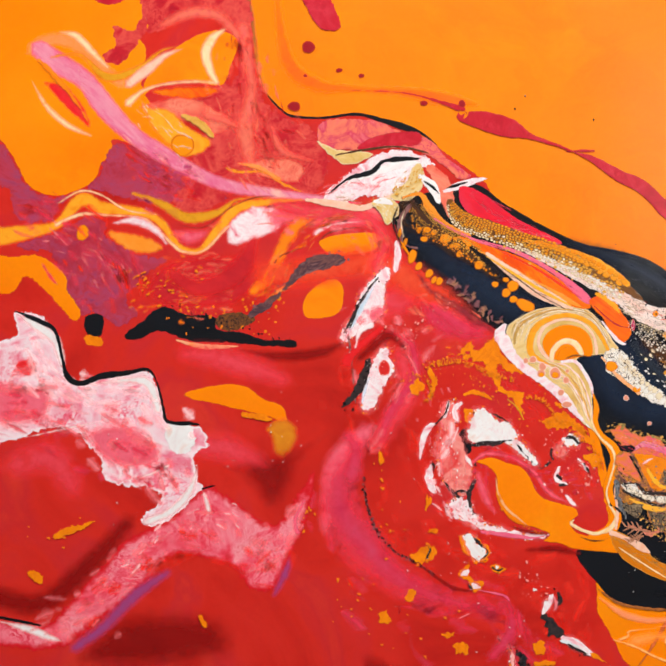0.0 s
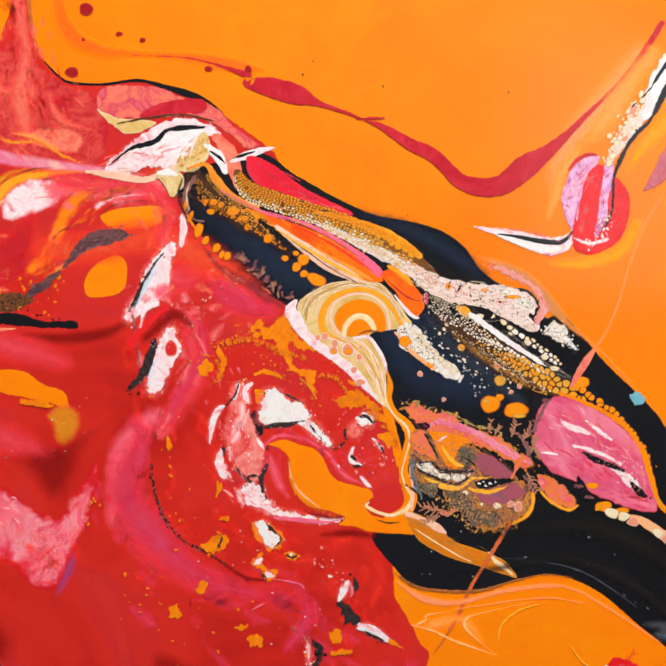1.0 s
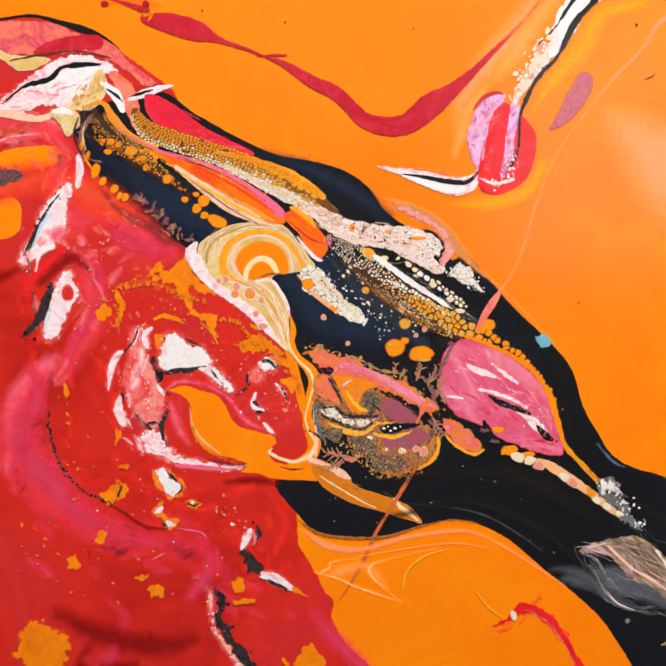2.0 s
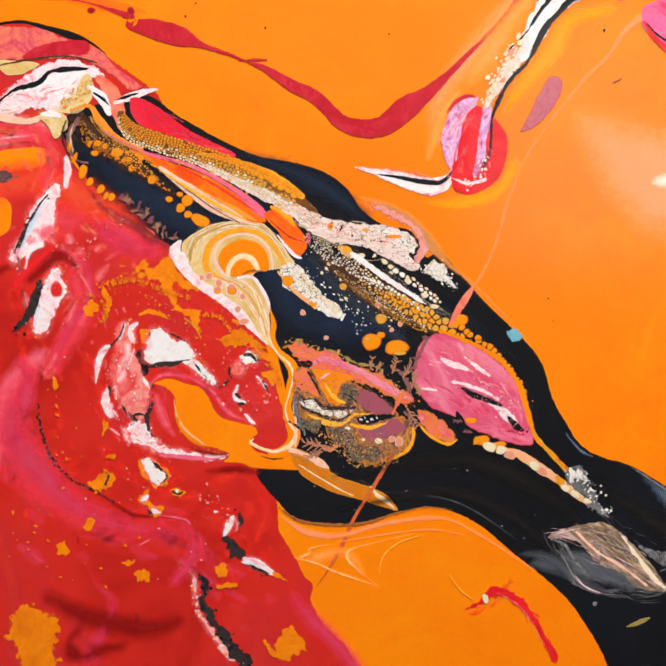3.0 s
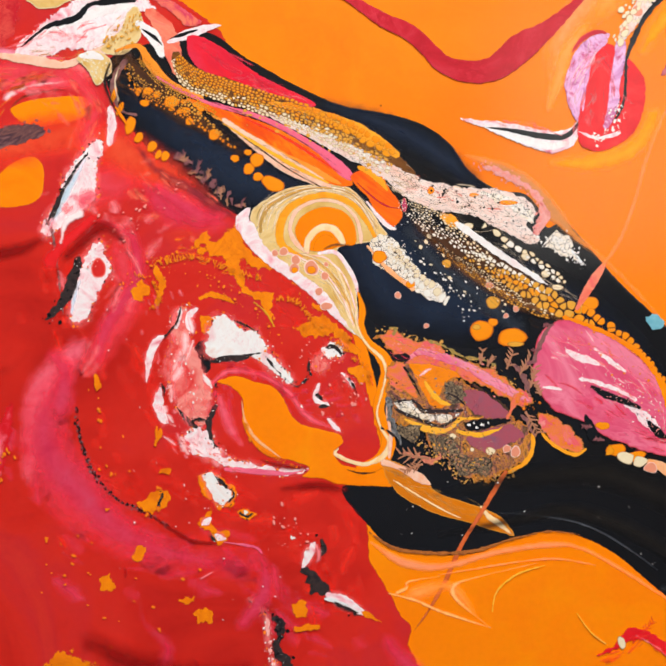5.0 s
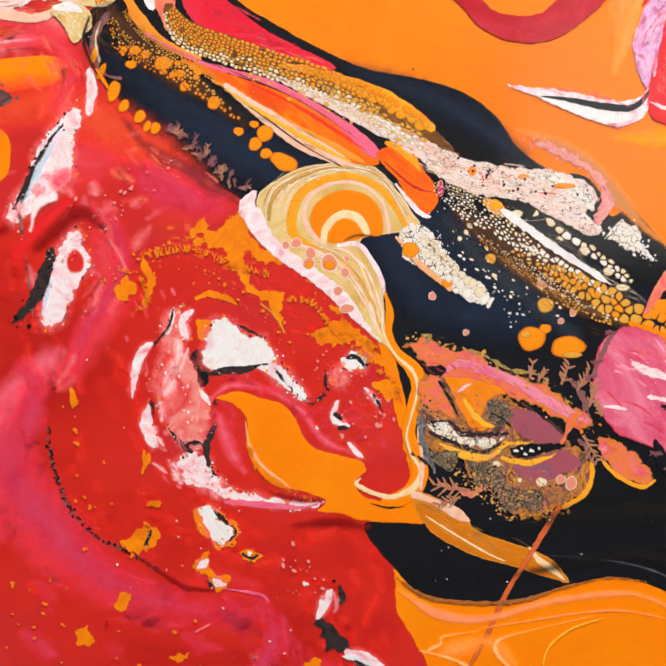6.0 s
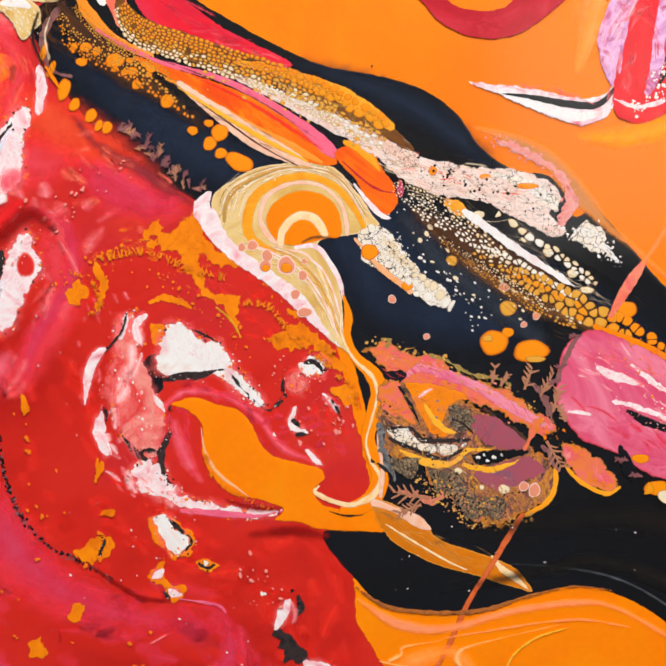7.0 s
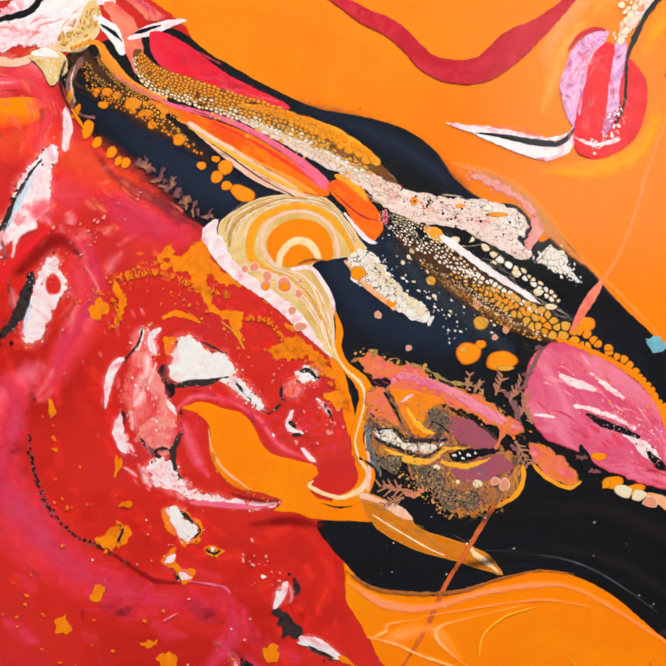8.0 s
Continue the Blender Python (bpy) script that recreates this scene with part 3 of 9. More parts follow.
def cells(name, key, rows, parent=None):
    """Single cells of paint: x, y, two radii in mm and a turn in degrees."""
    z = level()
    for x, y, rx, ry, turn in rows:
        one_cell(name, key, x, y, rx, ry, turn, parent, z)


def cell_field(name, key, count, small, large, seed, points, parent=None):
    """Cells strewn along a band (x, y, width); the large ones are pieces of their own, the fine ones one joined spray."""
    rng = random.Random(seed)
    line = rounded(points, closed=False)
    way = np.gradient(line[:, :2], axis=0)
    way /= np.linalg.norm(way, axis=1)[:, None] + 1e-9
    put, fine, z = [], [], level()
    for _ in range(count * 6):
        if len(put) >= count:
            break
        i = rng.randrange(len(line))
        off = rng.gauss(0, 0.28) * line[i, 2]
        x, y = line[i, 0] - way[i, 1] * off, line[i, 1] + way[i, 0] * off
        r = small + (large - small) * rng.random() ** 2.2
        if all((x - a) ** 2 + (y - b) ** 2 > (0.93 * (r + c)) ** 2 for a, b, c in put):
            put.append((x, y, r))
            flow = math.degrees(math.atan2(way[i, 1], way[i, 0])) + rng.uniform(-25, 25)
            if r > 0.75:
                one_cell(name, key, x, y, r * rng.uniform(1.0, 1.35), r * rng.uniform(0.75, 1.0), flow, parent, z)
            else:
                fine.append((x, y, r, radians(flow)))
    if fine:
        verts, faces, edge = [], [], []
        for x, y, r, turn in fine:
            k = len(verts)
            long, wide = r * rng.uniform(1.0, 1.6), r * rng.uniform(0.7, 1.0)
            for j in range(8):
                a = j * math.pi / 4
                u, v = long * math.cos(a) * rng.uniform(0.85, 1.1), wide * math.sin(a) * rng.uniform(0.85, 1.1)
                verts.append(((x + u * math.cos(turn) - v * math.sin(turn)) * 0.001, (y + u * math.sin(turn) + v * math.cos(turn)) * 0.001, z))
                edge.append(0.15)
            verts.append((x * 0.001, y * 0.001, z + 0.0000005))
            edge.append(1.5)
            faces += [(k + j, k + (j + 1) % 8, k + 8) for j in range(8)]
        me = bpy.data.meshes.new(name + "_spray")
        me.from_pydata(verts, [], faces)
        me.attributes.new("edge", "FLOAT", "POINT").data.foreach_set("value", edge)
        me.materials.append(MATS[key])
        ob = new(name + "_spray", me)
        ob.parent = PAINTED.get(parent) or painting
        tagged(ob, kind="stuff")


def clipped(poly, at, away):
    """The part of a convex polygon that lies nearer to at than to away."""
    mid, n = (at + away) / 2, away - at
    side = (poly - mid) @ n
    out = []
    for i in range(len(poly)):
        a, b, p, q = poly[i], poly[(i + 1) % len(poly)], side[i], side[(i + 1) % len(poly)]
        if p <= 0:
            out.append(a)
        if p * q < 0:
            out.append(a + (b - a) * (p / (p - q)))
    return np.array(out)


def lace(name, keys, small, large, web, stretch, seed, points, parent=None, fill=1.0):
    """Close-packed cells of paint along a band (x, y, width) in mm, parted by a thin web; they grow from small to large along it, and
    keys name their paints from the band's right side to its left. The large ones are pieces of their own, the fine ones one joined part."""
    rng = random.Random(seed)
    line = rounded(points, closed=False, step=0.3)
    way = np.gradient(line[:, :2], axis=0)
    step = np.linalg.norm(way, axis=1)
    run = np.concatenate([[0.0], np.cumsum((step[1:] + step[:-1]) / 2)])
    way /= step[:, None] + 1e-9
    seeds, at = [], 0.0
    while at < run[-1]:
        size = small + (large - small) * at / run[-1]
        width = float(np.interp(at, run, line[:, 2]))
        rows = max(1, int(round(width / size)))
        for r in range(rows):
            u = ((r + 0.5) / rows - 0.5) * width + rng.uniform(-0.34, 0.34) * size
            seeds.append((at / stretch + rng.uniform(-0.4, 0.4) * size, u, size))
        at += size * stretch
    pos = np.array([q[:2] for q in seeds])
    z = level()
    joined = {}
    for i, (a, u, size) in enumerate(seeds):
        if rng.random() > fill:
            continue
        c = np.array((a, u))
        poly = c + 0.75 * size * np.array([(math.cos(k * math.pi / 4 + 0.3), math.sin(k * math.pi / 4 + 0.3)) for k in range(8)])
        far = np.linalg.norm(pos - c, axis=1)
        for j in np.argsort(far)[1:12]:
            if far[j] < 2.2 * size and len(poly) > 2:
                poly = clipped(poly, c, pos[j])
        if len(poly) < 3:
            continue
        c = poly.mean(0)
        off = np.linalg.norm(poly - c, axis=1)[:, None] + 1e-9
        poly = c + (poly - c) * np.maximum(0.25, 1 - web * rng.uniform(0.6, 1.7) / off)
        for _ in range(2):
            nxt = np.roll(poly, -1, 0)
            poly = np.stack([0.75 * poly + 0.25 * nxt, 0.25 * poly + 0.75 * nxt], 1).reshape(-1, 2)
        poly = poly[::2] if len(poly) > 22 else poly
        radius = float(np.linalg.norm(poly - c, axis=1).mean())
        s = np.clip(np.r_[poly[:, 0], c[0]] * stretch, 0, run[-1])
        side = np.r_[poly[:, 1], c[1]]
        base = np.stack([np.interp(s, run, line[:, k]) for k in (0, 1)], 1)
        d = np.stack([np.interp(s, run, way[:, k]) for k in (0, 1)], 1)
        xy = base + np.stack([-d[:, 1], d[:, 0]], 1) * side[:, None]
        across = u / float(np.interp(min(a * stretch, run[-1]), run, line[:, 2])) + 0.5 + rng.gauss(0, 0.12)
        key = keys[min(len(keys) - 1, max(0, int(across * len(keys))))]
        ring, mid = xy[:-1], xy[-1]
        inner = mid + (ring - mid) * 0.62
        k = len(ring)
        verts = [(x * 0.001, y * 0.001, z) for x, y in ring] + [(x * 0.001, y * 0.001, z + 0.0000004) for x, y in inner] + [(mid[0] * 0.001, mid[1] * 0.001, z + 0.0000005)]
        faces = [(j, (j + 1) % k, k + (j + 1) % k, k + j) for j in range(k)] + [(k + j, k + (j + 1) % k, 2 * k) for j in range(k)]
        edge = [0.12] * k + [0.5 * max(0.6, radius)] * k + [2.5]
        if radius > 1.0:
            joined[(key, i)] = (verts, faces, edge)
        else:
            v, f, e = joined.setdefault((key, -1), ([], [], []))
            f += [tuple(q + len(v) for q in face) for face in faces]
            v += verts
            e += edge
    for (key, i), (v, f, e) in joined.items():
        me = bpy.data.meshes.new(name)
        me.from_pydata(v, [], f)
        me.attributes.new("edge", "FLOAT", "POINT").data.foreach_set("value", e)
        me.polygons.foreach_set("use_smooth", [True] * len(f))
        if me.polygons[0].normal.z < 0:
            me.flip_normals()
        me.materials.append(MATS[key])
        ob = new(name if i >= 0 else name + "_spray", me)
        ob.parent = PAINTED.get(parent) or painting
        tagged(ob, kind="" if i >= 0 else "stuff")


def crumbs(name, key, count, small, large, spread, seed, line, parent=None):
    """Broken, angular crumbs of dried paint strewn along a line of (x, y) in mm, joined into one part."""
    rng = random.Random(seed)
    ground = level()
    level()
    verts, faces, edge = [], [], []
    for _ in range(count):
        i = rng.randrange(len(line))
        x, y = line[i, 0] + rng.gauss(0, spread), line[i, 1] + rng.gauss(0, spread)
        r = small + (large - small) * rng.random() ** 2
        k, n = len(verts), rng.randrange(5, 9)
        z = ground + 0.0000001 * rng.randrange(8)
        turn, flat = rng.uniform(0, 6.28), rng.uniform(0.45, 1.0)
        for j in range(n):
            a, q = j * 2 * math.pi / n, r * rng.uniform(0.55, 1.15)
            u, v = q * math.cos(a), q * flat * math.sin(a)
            verts.append(((x + u * math.cos(turn) - v * math.sin(turn)) * 0.001, (y + u * math.sin(turn) + v * math.cos(turn)) * 0.001, z))
            edge.append(0.3)
        verts.append((x * 0.001, y * 0.001, z + 0.0000003))
        edge.append(1.5)
        faces += [(k + j, k + (j + 1) % n, k + n) for j in range(n)]
    me = bpy.data.meshes.new(name)
    me.from_pydata(verts, [], faces)
    me.attributes.new("edge", "FLOAT", "POINT").data.foreach_set("value", edge)
    me.materials.append(MATS[key])
    ob = new(name, me)
    ob.parent = PAINTED.get(parent) or painting
    tagged(ob, kind="stuff")


def twig(name, key, x, y, heading, length, width, seed, parent=None):
    """A small branching growth of paint from (x, y) in mm along a heading in degrees, joined into one part."""
    rng = random.Random(seed)
    z = level()
    level()
    level()
    verts, faces, edge = [], [], []
    todo = [(x, y, radians(heading), length, width, 1)]
    while todo:
        px, py, a, size, w, deep = todo.pop()
        k, m = len(verts), 6
        z += 0.00000003
        for j in range(m):
            f = j / (m - 1)
            h = w * (1.1 - 0.45 * f) * rng.uniform(0.7, 1.3) * (0.5 if j == m - 1 else 1)
            cx, cy = px + math.cos(a) * size * f, py + math.sin(a) * size * f
            for q, e in ((-h, 0.2), (0, 1.2), (h, 0.2)):
                verts.append(((cx - math.sin(a) * q) * 0.001, (cy + math.cos(a) * q) * 0.001, z))
                edge.append(e)
            if deep and j:
                todo += [(cx, cy, a + turn * rng.uniform(0.5, 1.1), size * rng.uniform(0.25, 0.42), w * 0.85, deep - 1) for turn in (-1, 1) if rng.random() < 0.8]
        for j in range(m - 1):
            c = k + 3 * j
            faces += [(c, c + 3, c + 4, c + 1), (c + 1, c + 4, c + 5, c + 2)]
    me = bpy.data.meshes.new(name)
    me.from_pydata(verts, [], faces)
    me.attributes.new("edge", "FLOAT", "POINT").data.foreach_set("value", edge)
    me.materials.append(MATS[key])
    ob = new(name, me)
    ob.parent = PAINTED.get(parent) or painting
    tagged(ob, kind="stuff")


def contours(name, outer, inner, layers, parent=None):
    """Thin flowing lines between two curves of (x, y) in mm: each layer is (share of the way from outer to inner, paint, width)."""
    def even(points):
        line = rounded(points, closed=False)
        run = np.r_[0, np.cumsum(np.linalg.norm(np.diff(line, axis=0), axis=1))]
        return np.stack([np.interp(np.linspace(0, run[-1], 14), run, line[:, k]) for k in (0, 1)], 1)

    a, b = even(outer), even(inner)
    for n, (f, key, w) in enumerate(layers):
        mid = a + (b - a) * f
        sway = [0.35 * noise.noise(Vector((n * 3.1, i * 0.7, 0.5))) for i in range(14)]
        vein(name, key, 0.12, [(x + q, y + q, w * (0.35 if i in (0, 13) else 0.75 + 0.6 * abs(math.sin(i * 1.3 + n)))) for i, ((x, y), q) in enumerate(zip(mid, sway))], parent)


def smears(name, key, count, short, long, thin, thick, seed, points, parent=None):
    """Drawn-out streaks of a second paint along a flowing band (x, y, width) in mm, thinning out at their edges, joined into one."""
    rng = random.Random(seed)
    line = rounded(points, closed=False)
    way = np.gradient(line[:, :2], axis=0)
    way /= np.linalg.norm(way, axis=1)[:, None] + 1e-9
    z = level()
    deep = SOFTNESS[key] or 1.0
    verts, faces, edge = [], [], []
    for _ in range(count):
        i = rng.randrange(len(line))
        off = rng.gauss(0, 0.3) * line[i, 2]
        x, y = line[i, 0] - way[i, 1] * off, line[i, 1] + way[i, 0] * off
        a = math.atan2(way[i, 1], way[i, 0]) + rng.gauss(0, 0.22)
        bend, length = rng.gauss(0, 0.5), short + (long - short) * rng.random() ** 1.6
        w, full = rng.uniform(thin, thick), rng.uniform(0.35, 0.95)
        k, m = len(verts), 7
        x, y = x - math.cos(a) * length / 2, y - math.sin(a) * length / 2
        for j in range(m):
            f = j / (m - 1)
            h = w * (math.sin(math.pi * min(1, f * 0.94 + 0.03)) ** 0.7) * (0.75 + 0.5 * rng.random()) / 2
            b = a + bend * (f - 0.5)
            for q, e in ((-h, 0.0), (0.0, deep * full), (h, 0.0)):
                verts.append(((x - math.sin(b) * q) * 0.001, (y + math.cos(b) * q) * 0.001, z))
                edge.append(e if 0 < j < m - 1 else 0.0)
            x, y = x + math.cos(b) * length / (m - 1), y + math.sin(b) * length / (m - 1)
        for j in range(m - 1):
            c = k + 3 * j
            faces += [(c, c + 3, c + 4, c + 1), (c + 1, c + 4, c + 5, c + 2)]
    me = bpy.data.meshes.new(name)
    me.from_pydata(verts, [], faces)
    me.attributes.new("edge", "FLOAT", "POINT").data.foreach_set("value", edge)
    me.materials.append(MATS[key])
    ob = new(name, me)
    ob.parent = PAINTED.get(parent) or painting
    tagged(ob, look_of(key), kind="stuff")


def bristles(name, key, count, short, long, seed, points, parent=None):
    """Short hair-like runs of paint across a border line (mm), joined into one spray."""
    rng = random.Random(seed)
    line = rounded(points, closed=False)
    way = np.gradient(line, axis=0)
    way /= np.linalg.norm(way, axis=1)[:, None] + 1e-9
    ground = level()
    level()
    verts, faces, edge = [], [], []
    for _ in range(count):
        i = rng.randrange(len(line))
        side = np.array((-way[i, 1], way[i, 0])) * rng.choice((1, 1, -1)) + way[i] * rng.uniform(-0.4, 0.4)
        length, w = rng.uniform(short, long), rng.uniform(0.15, 0.4)
        a = line[i] + way[i] * rng.uniform(-1, 1) - side * length * 0.4
        k = len(verts)
        z = ground + 0.0000001 * rng.randrange(8)
        for s in (0, 0.4, 0.75, 1.0):
            c = a + side * length * s + way[i] * math.sin(s * 4 + k) * 0.4
            h = w * (1.1 - s)
            for q in (-h, h):
                verts.append(((c[0] + way[i, 0] * q) * 0.001, (c[1] + way[i, 1] * q) * 0.001, z))
                edge.append(20.0)
        faces += [(k + j, k + j + 1, k + j + 3, k + j + 2) for j in (0, 2, 4)]
    me = bpy.data.meshes.new(name)
    me.from_pydata(verts, [], faces)
    me.attributes.new("edge", "FLOAT", "POINT").data.foreach_set("value", edge)
    me.materials.append(MATS[key])
    ob = new(name, me)
    ob.parent = PAINTED.get(parent) or painting
    tagged(ob, kind="stuff")



# ground pools
pool("red_pool", "RED", .6, [(-328.5, 205.7), (-168.7, 202.4), (-161.2, 170), (-158.7, 148.4), (-155.2, 131.3), (-148.9, 119.7), (-138, 111.8), (-123.3, 111.2), (-106.6, 112.6), (-89.8, 109.1), (-73.2, 101.9), (-60.8, 92.6), (-44.2, 80.4), (-36, 67.4), (-12.4, 53.7), (-4.6, 8.7), (11.1, -50.1), (18.9, -89.1), (4.2, -95), (11.1, -104.7), (13.5, -112.6), (14.1, -122.4), (21, -134), (26, -143.8), (29.9, -147.6), (28.7, -153.9), (31, -159.5), (35, -166.4), (42.8, -173.3), (45.9, -177.2), (52.9, -191.1), (58.9, -206.9), (-74.6, -217.1), (-168.2, -197.5), (-310.5, -208.3)])
pool("black_pool", "BLACK", .25, [(-85.1, 69), (-75.4, 73), (-49.8, 79.2), (-32.1, 68.4), (-12.4, 57.7), (3.3, 50.9), (20.9, 47.6), (34.6, 43.2), (44.4, 36.4), (52.3, 25.6), (62.2, 18.8), (73, 16.9), (78.9, 10.9), (81.8, 4.1), (87.7, 6.7), (93.7, 1.2), (107.3, -14.9), (119, -26.3), (128.8, -36), (135.6, -45.8), (140.5, -61.5), (147.3, -73.7), (153, -82.3), (162.5, -88), (177.8, -92.8), (204.3, -108.2), (229.5, -117.7), (230, -205.9), (176.4, -205.8), (164.1, -180.7), (156.3, -167), (144.5, -151.4), (121, -131.9), (107.3, -120.4), (93.5, -113.6), (81.8, -111.7), (68, -114.6), (52.4, -120.1), (36.7, -120.3), (22.9, -118.4), (15.1, -111.6), (3.2, -95), (20.9, -89.1), (11.1, -36.3), (-4.6, -7), (-35.9, 8.5), (-57.4, 20.1), (-72.2, 35.7), (-83, 51.4), (-87, 61.1)])
pool("navy_depth", "NAVY_SOFT", .3, [(-85.1, 67.1), (-75.2, 61.3), (-36, 41.9), (-4.6, 24.3), (22.8, 16.6), (62.2, 1.1), (97.5, -18.5), (120.9, -40), (132.6, -61.4), (128.7, -69.4), (81.8, -30.3), (62.1, -42.2), (22.8, -36.3), (3.2, -18.7), (-8.5, 0.8), (-35.9, 8.5), (-55.5, 20.1), (-75.2, 39.6), (-85, 53.3)])
vein("navy_depth", "NAVY_SOFT", .3, [(-4.6, 51.8, 7.8), (22.9, 42.1, 13.6), (42.4, 30.5, 13.6), (56.2, 18.7, 9.7)])
vein("dark_edge", "BROWNBLACK_SOFT", .3, [(-168.2, 183, 5.3), (-162.3, 170, 4.9), (-158.5, 150.5, 4.1), (-155.7, 133.4, 3.3), (-148.9, 119.7, 2.5), (-138, 111.8, 2), (-123.3, 110.8, 1.8)])
vein("dark_edge", "BLACK", .2, [(-151, 121.8, 0.8), (-144.5, 115.3, 1.2), (-138, 111.6, 1.6), (-123.3, 110.8, 1.6), (-106.6, 112.6, 1.8), (-94, 109.7, 2.6), (-83.6, 106.4, 3.6), (-75.3, 103.6, 2), (-67, 97.8, 0.6)])

# top left
pool("crimson_pool", "CRIMSON_RAG", .8, [(-209.7, 183.6), (-168.2, 183), (-161.2, 170), (-158.7, 148.4), (-156.5, 131.3), (-150.5, 118.6), (-137.9, 110.1), (-127.3, 105.9), (-119.3, 88.1), (-126.1, 72.4), (-147.3, 73.2), (-173.1, 77.1), (-190.9, 84.5), (-184.8, 99.5), (-179, 120.8), (-170.5, 127.1), (-166.8, 146.3), (-180.3, 159.3), (-197.8, 159.7), (-208.5, 153.3), (-217.5, 157.8)], parent="red_pool")
pool("orange_pool", "ORANGE", .5, [(-328.5, 205.7), (-216.9, 203.4), (-210.4, 172.8), (-215.6, 164.2), (-213.2, 157.6), (-217.3, 151.2), (-213.8, 144.7), (-215.4, 127.4), (-208.2, 114.4), (-197.9, 99.4), (-199.8, 91.9), (-215.3, 96.1), (-229.8, 99.3), (-228.5, 92.9), (-234.9, 87.4), (-238, 79.8), (-245.6, 74.3), (-258.8, 70.6), (-272.5, 75.2), (-282.2, 90.3), (-289.4, 99.1), (-303.6, 110), (-324.7, 116.6)], parent="red_pool")
pool("crimson_patch", "CRIMSON_RAG", 1, [(-237, 142.7), (-230.5, 148), (-232, 157.8), (-221.9, 155.5), (-214.5, 166.4), (-213.2, 157.6), (-217.3, 150.1), (-221.5, 143.7), (-227.9, 138.3), (-234.5, 138.3)], parent="red_pool")
pool("crimson_patch", "CRIMSON_RAG", .8, [(-214.9, 177.2), (-168, 176.6), (-160.8, 156.9), (-158, 137.7), (-166.8, 146.3), (-180.4, 161.6), (-197.9, 161.8), (-208.7, 157.6), (-215.4, 159.9)], parent="red_pool")
pool("crimson_patch", "CRIMSON", .6, [(-246.1, 175.4), (-224.8, 175.2), (-229, 169.2), (-239.1, 169.3)], parent="red_pool")
pool("purple_pool", "PURPLE", .8, [(-312.6, 105.6), (-289.3, 98), (-282.2, 90.3), (-272.5, 75.2), (-258.8, 70.6), (-244.4, 74.3), (-236.9, 82), (-229.7, 97.2), (-215.3, 96.1), (-195.3, 87.7), (-173.2, 78.2), (-170.7, 69.8), (-185.9, 67.5), (-209.8, 67.1), (-220.9, 69.2), (-243.2, 73.3), (-254.1, 66.7), (-260.6, 57.9), (-274, 56.7), (-281, 62), (-283.8, 72.8), (-292.9, 74.9), (-311.5, 79.2)], parent="red_pool")
pool("crimson_patch", "CRIMSON_RAG", 1.2, [(-201.7, 86.5), (-173.1, 76.1), (-169.7, 69.8), (-187.9, 62.1), (-199, 69.4), (-192.8, 78.1)], parent="red_pool")
pool("crimson_patch", "CRIMSON_RAG", 1.6, [(-190, 121.9), (-174.8, 127.2), (-166.1, 125), (-163.4, 108), (-169.6, 99.5), (-164.8, 84.6), (-177.8, 86.7), (-182.6, 99.5), (-174.2, 108), (-183.3, 116.5)], parent="red_pool")
pool("crimson_patch", "CRIMSON_RAG", 1.2, [(-155.4, 127), (-148.6, 112.2), (-137.9, 108), (-131.2, 95.4), (-137.3, 89.1), (-152.3, 95.3), (-157, 110.1)], parent="red_pool")
vein("salmon_streak", "SALMON_SOFT", 1, [(-165.1, 157.1, 10.3), (-159.3, 127.1, 8.2), (-161.2, 105.9, 12.4), (-158.4, 86.8, 8.3)], parent="red_pool")
vein("salmon_streak", "SALMON_SOFT", 1, [(-206.5, 157.6, 6.3), (-191.4, 163.9, 9.3), (-176.1, 161.5, 8.3), (-162.6, 146.3, 7.2)], parent="red_pool")
pool("salmon_patch", "SALMON_S", 1, [(-158.5, 88.9), (-145.7, 91.2), (-135.2, 90.1), (-130.8, 84.9), (-134.8, 78.6), (-145.3, 78.5), (-156.1, 82.6)], parent="red_pool")
pool("crimson_patch", "CRIMSON_RAG", .8, [(-135.6, 103.8), (-129, 95.4), (-120.3, 88.1), (-122.2, 80.8), (-128.2, 73.4), (-134.5, 72.3), (-130.8, 84.9), (-137.5, 95.4)], parent="red_pool")
vein("orange_streak", "PEACHO_SOFT", .6, [(-275.3, 145.1, 8.5), (-266.5, 150.6, 8.5), (-253, 149.3, 8.5), (-239.1, 138.4, 7.4), (-225.3, 127.5, 7.4)], parent="red_pool")
vein("pink_streak", "PINKSTRIPE_S", .4, [(-272, 147.3, 10.7), (-259.2, 138.4, 12.7), (-245.4, 129.7, 11.6), (-233.7, 115.5, 12.7), (-219.9, 102.5, 10.5), (-206.4, 94, 10.5), (-190.9, 85.5, 9.2), (-173.2, 77.8, 8.3), (-147.3, 73.2, 7), (-121.8, 70.7, 4.9), (-102.8, 68.5, 2.4)], parent="red_pool")
vein("cream_vein", "CREAM_S", .3, [(-259.9, 154.8, 2.1), (-250.8, 152.6, 5.1), (-241.5, 143.8, 4.6), (-233.4, 136.1, 3)], parent="red_pool")
vein("gold_vein", "GOLD_S", .5, [(-263.9, 141.8, 3), (-248.2, 142.8, 3.4), (-234.4, 131.7, 6.3), (-218.9, 135, 5.5), (-206, 144.6, 3.3), (-197.3, 146.8, 1.2)], parent="red_pool")
pool("orange_patch", "ORANGE", .4, [(-214.3, 128.5), (-208, 138.2), (-193.1, 149.9), (-178, 155), (-167, 149.5), (-169.8, 137.8), (-174.8, 127.2), (-192.3, 129.4), (-207.6, 127.4), (-214, 122)], parent="red_pool")
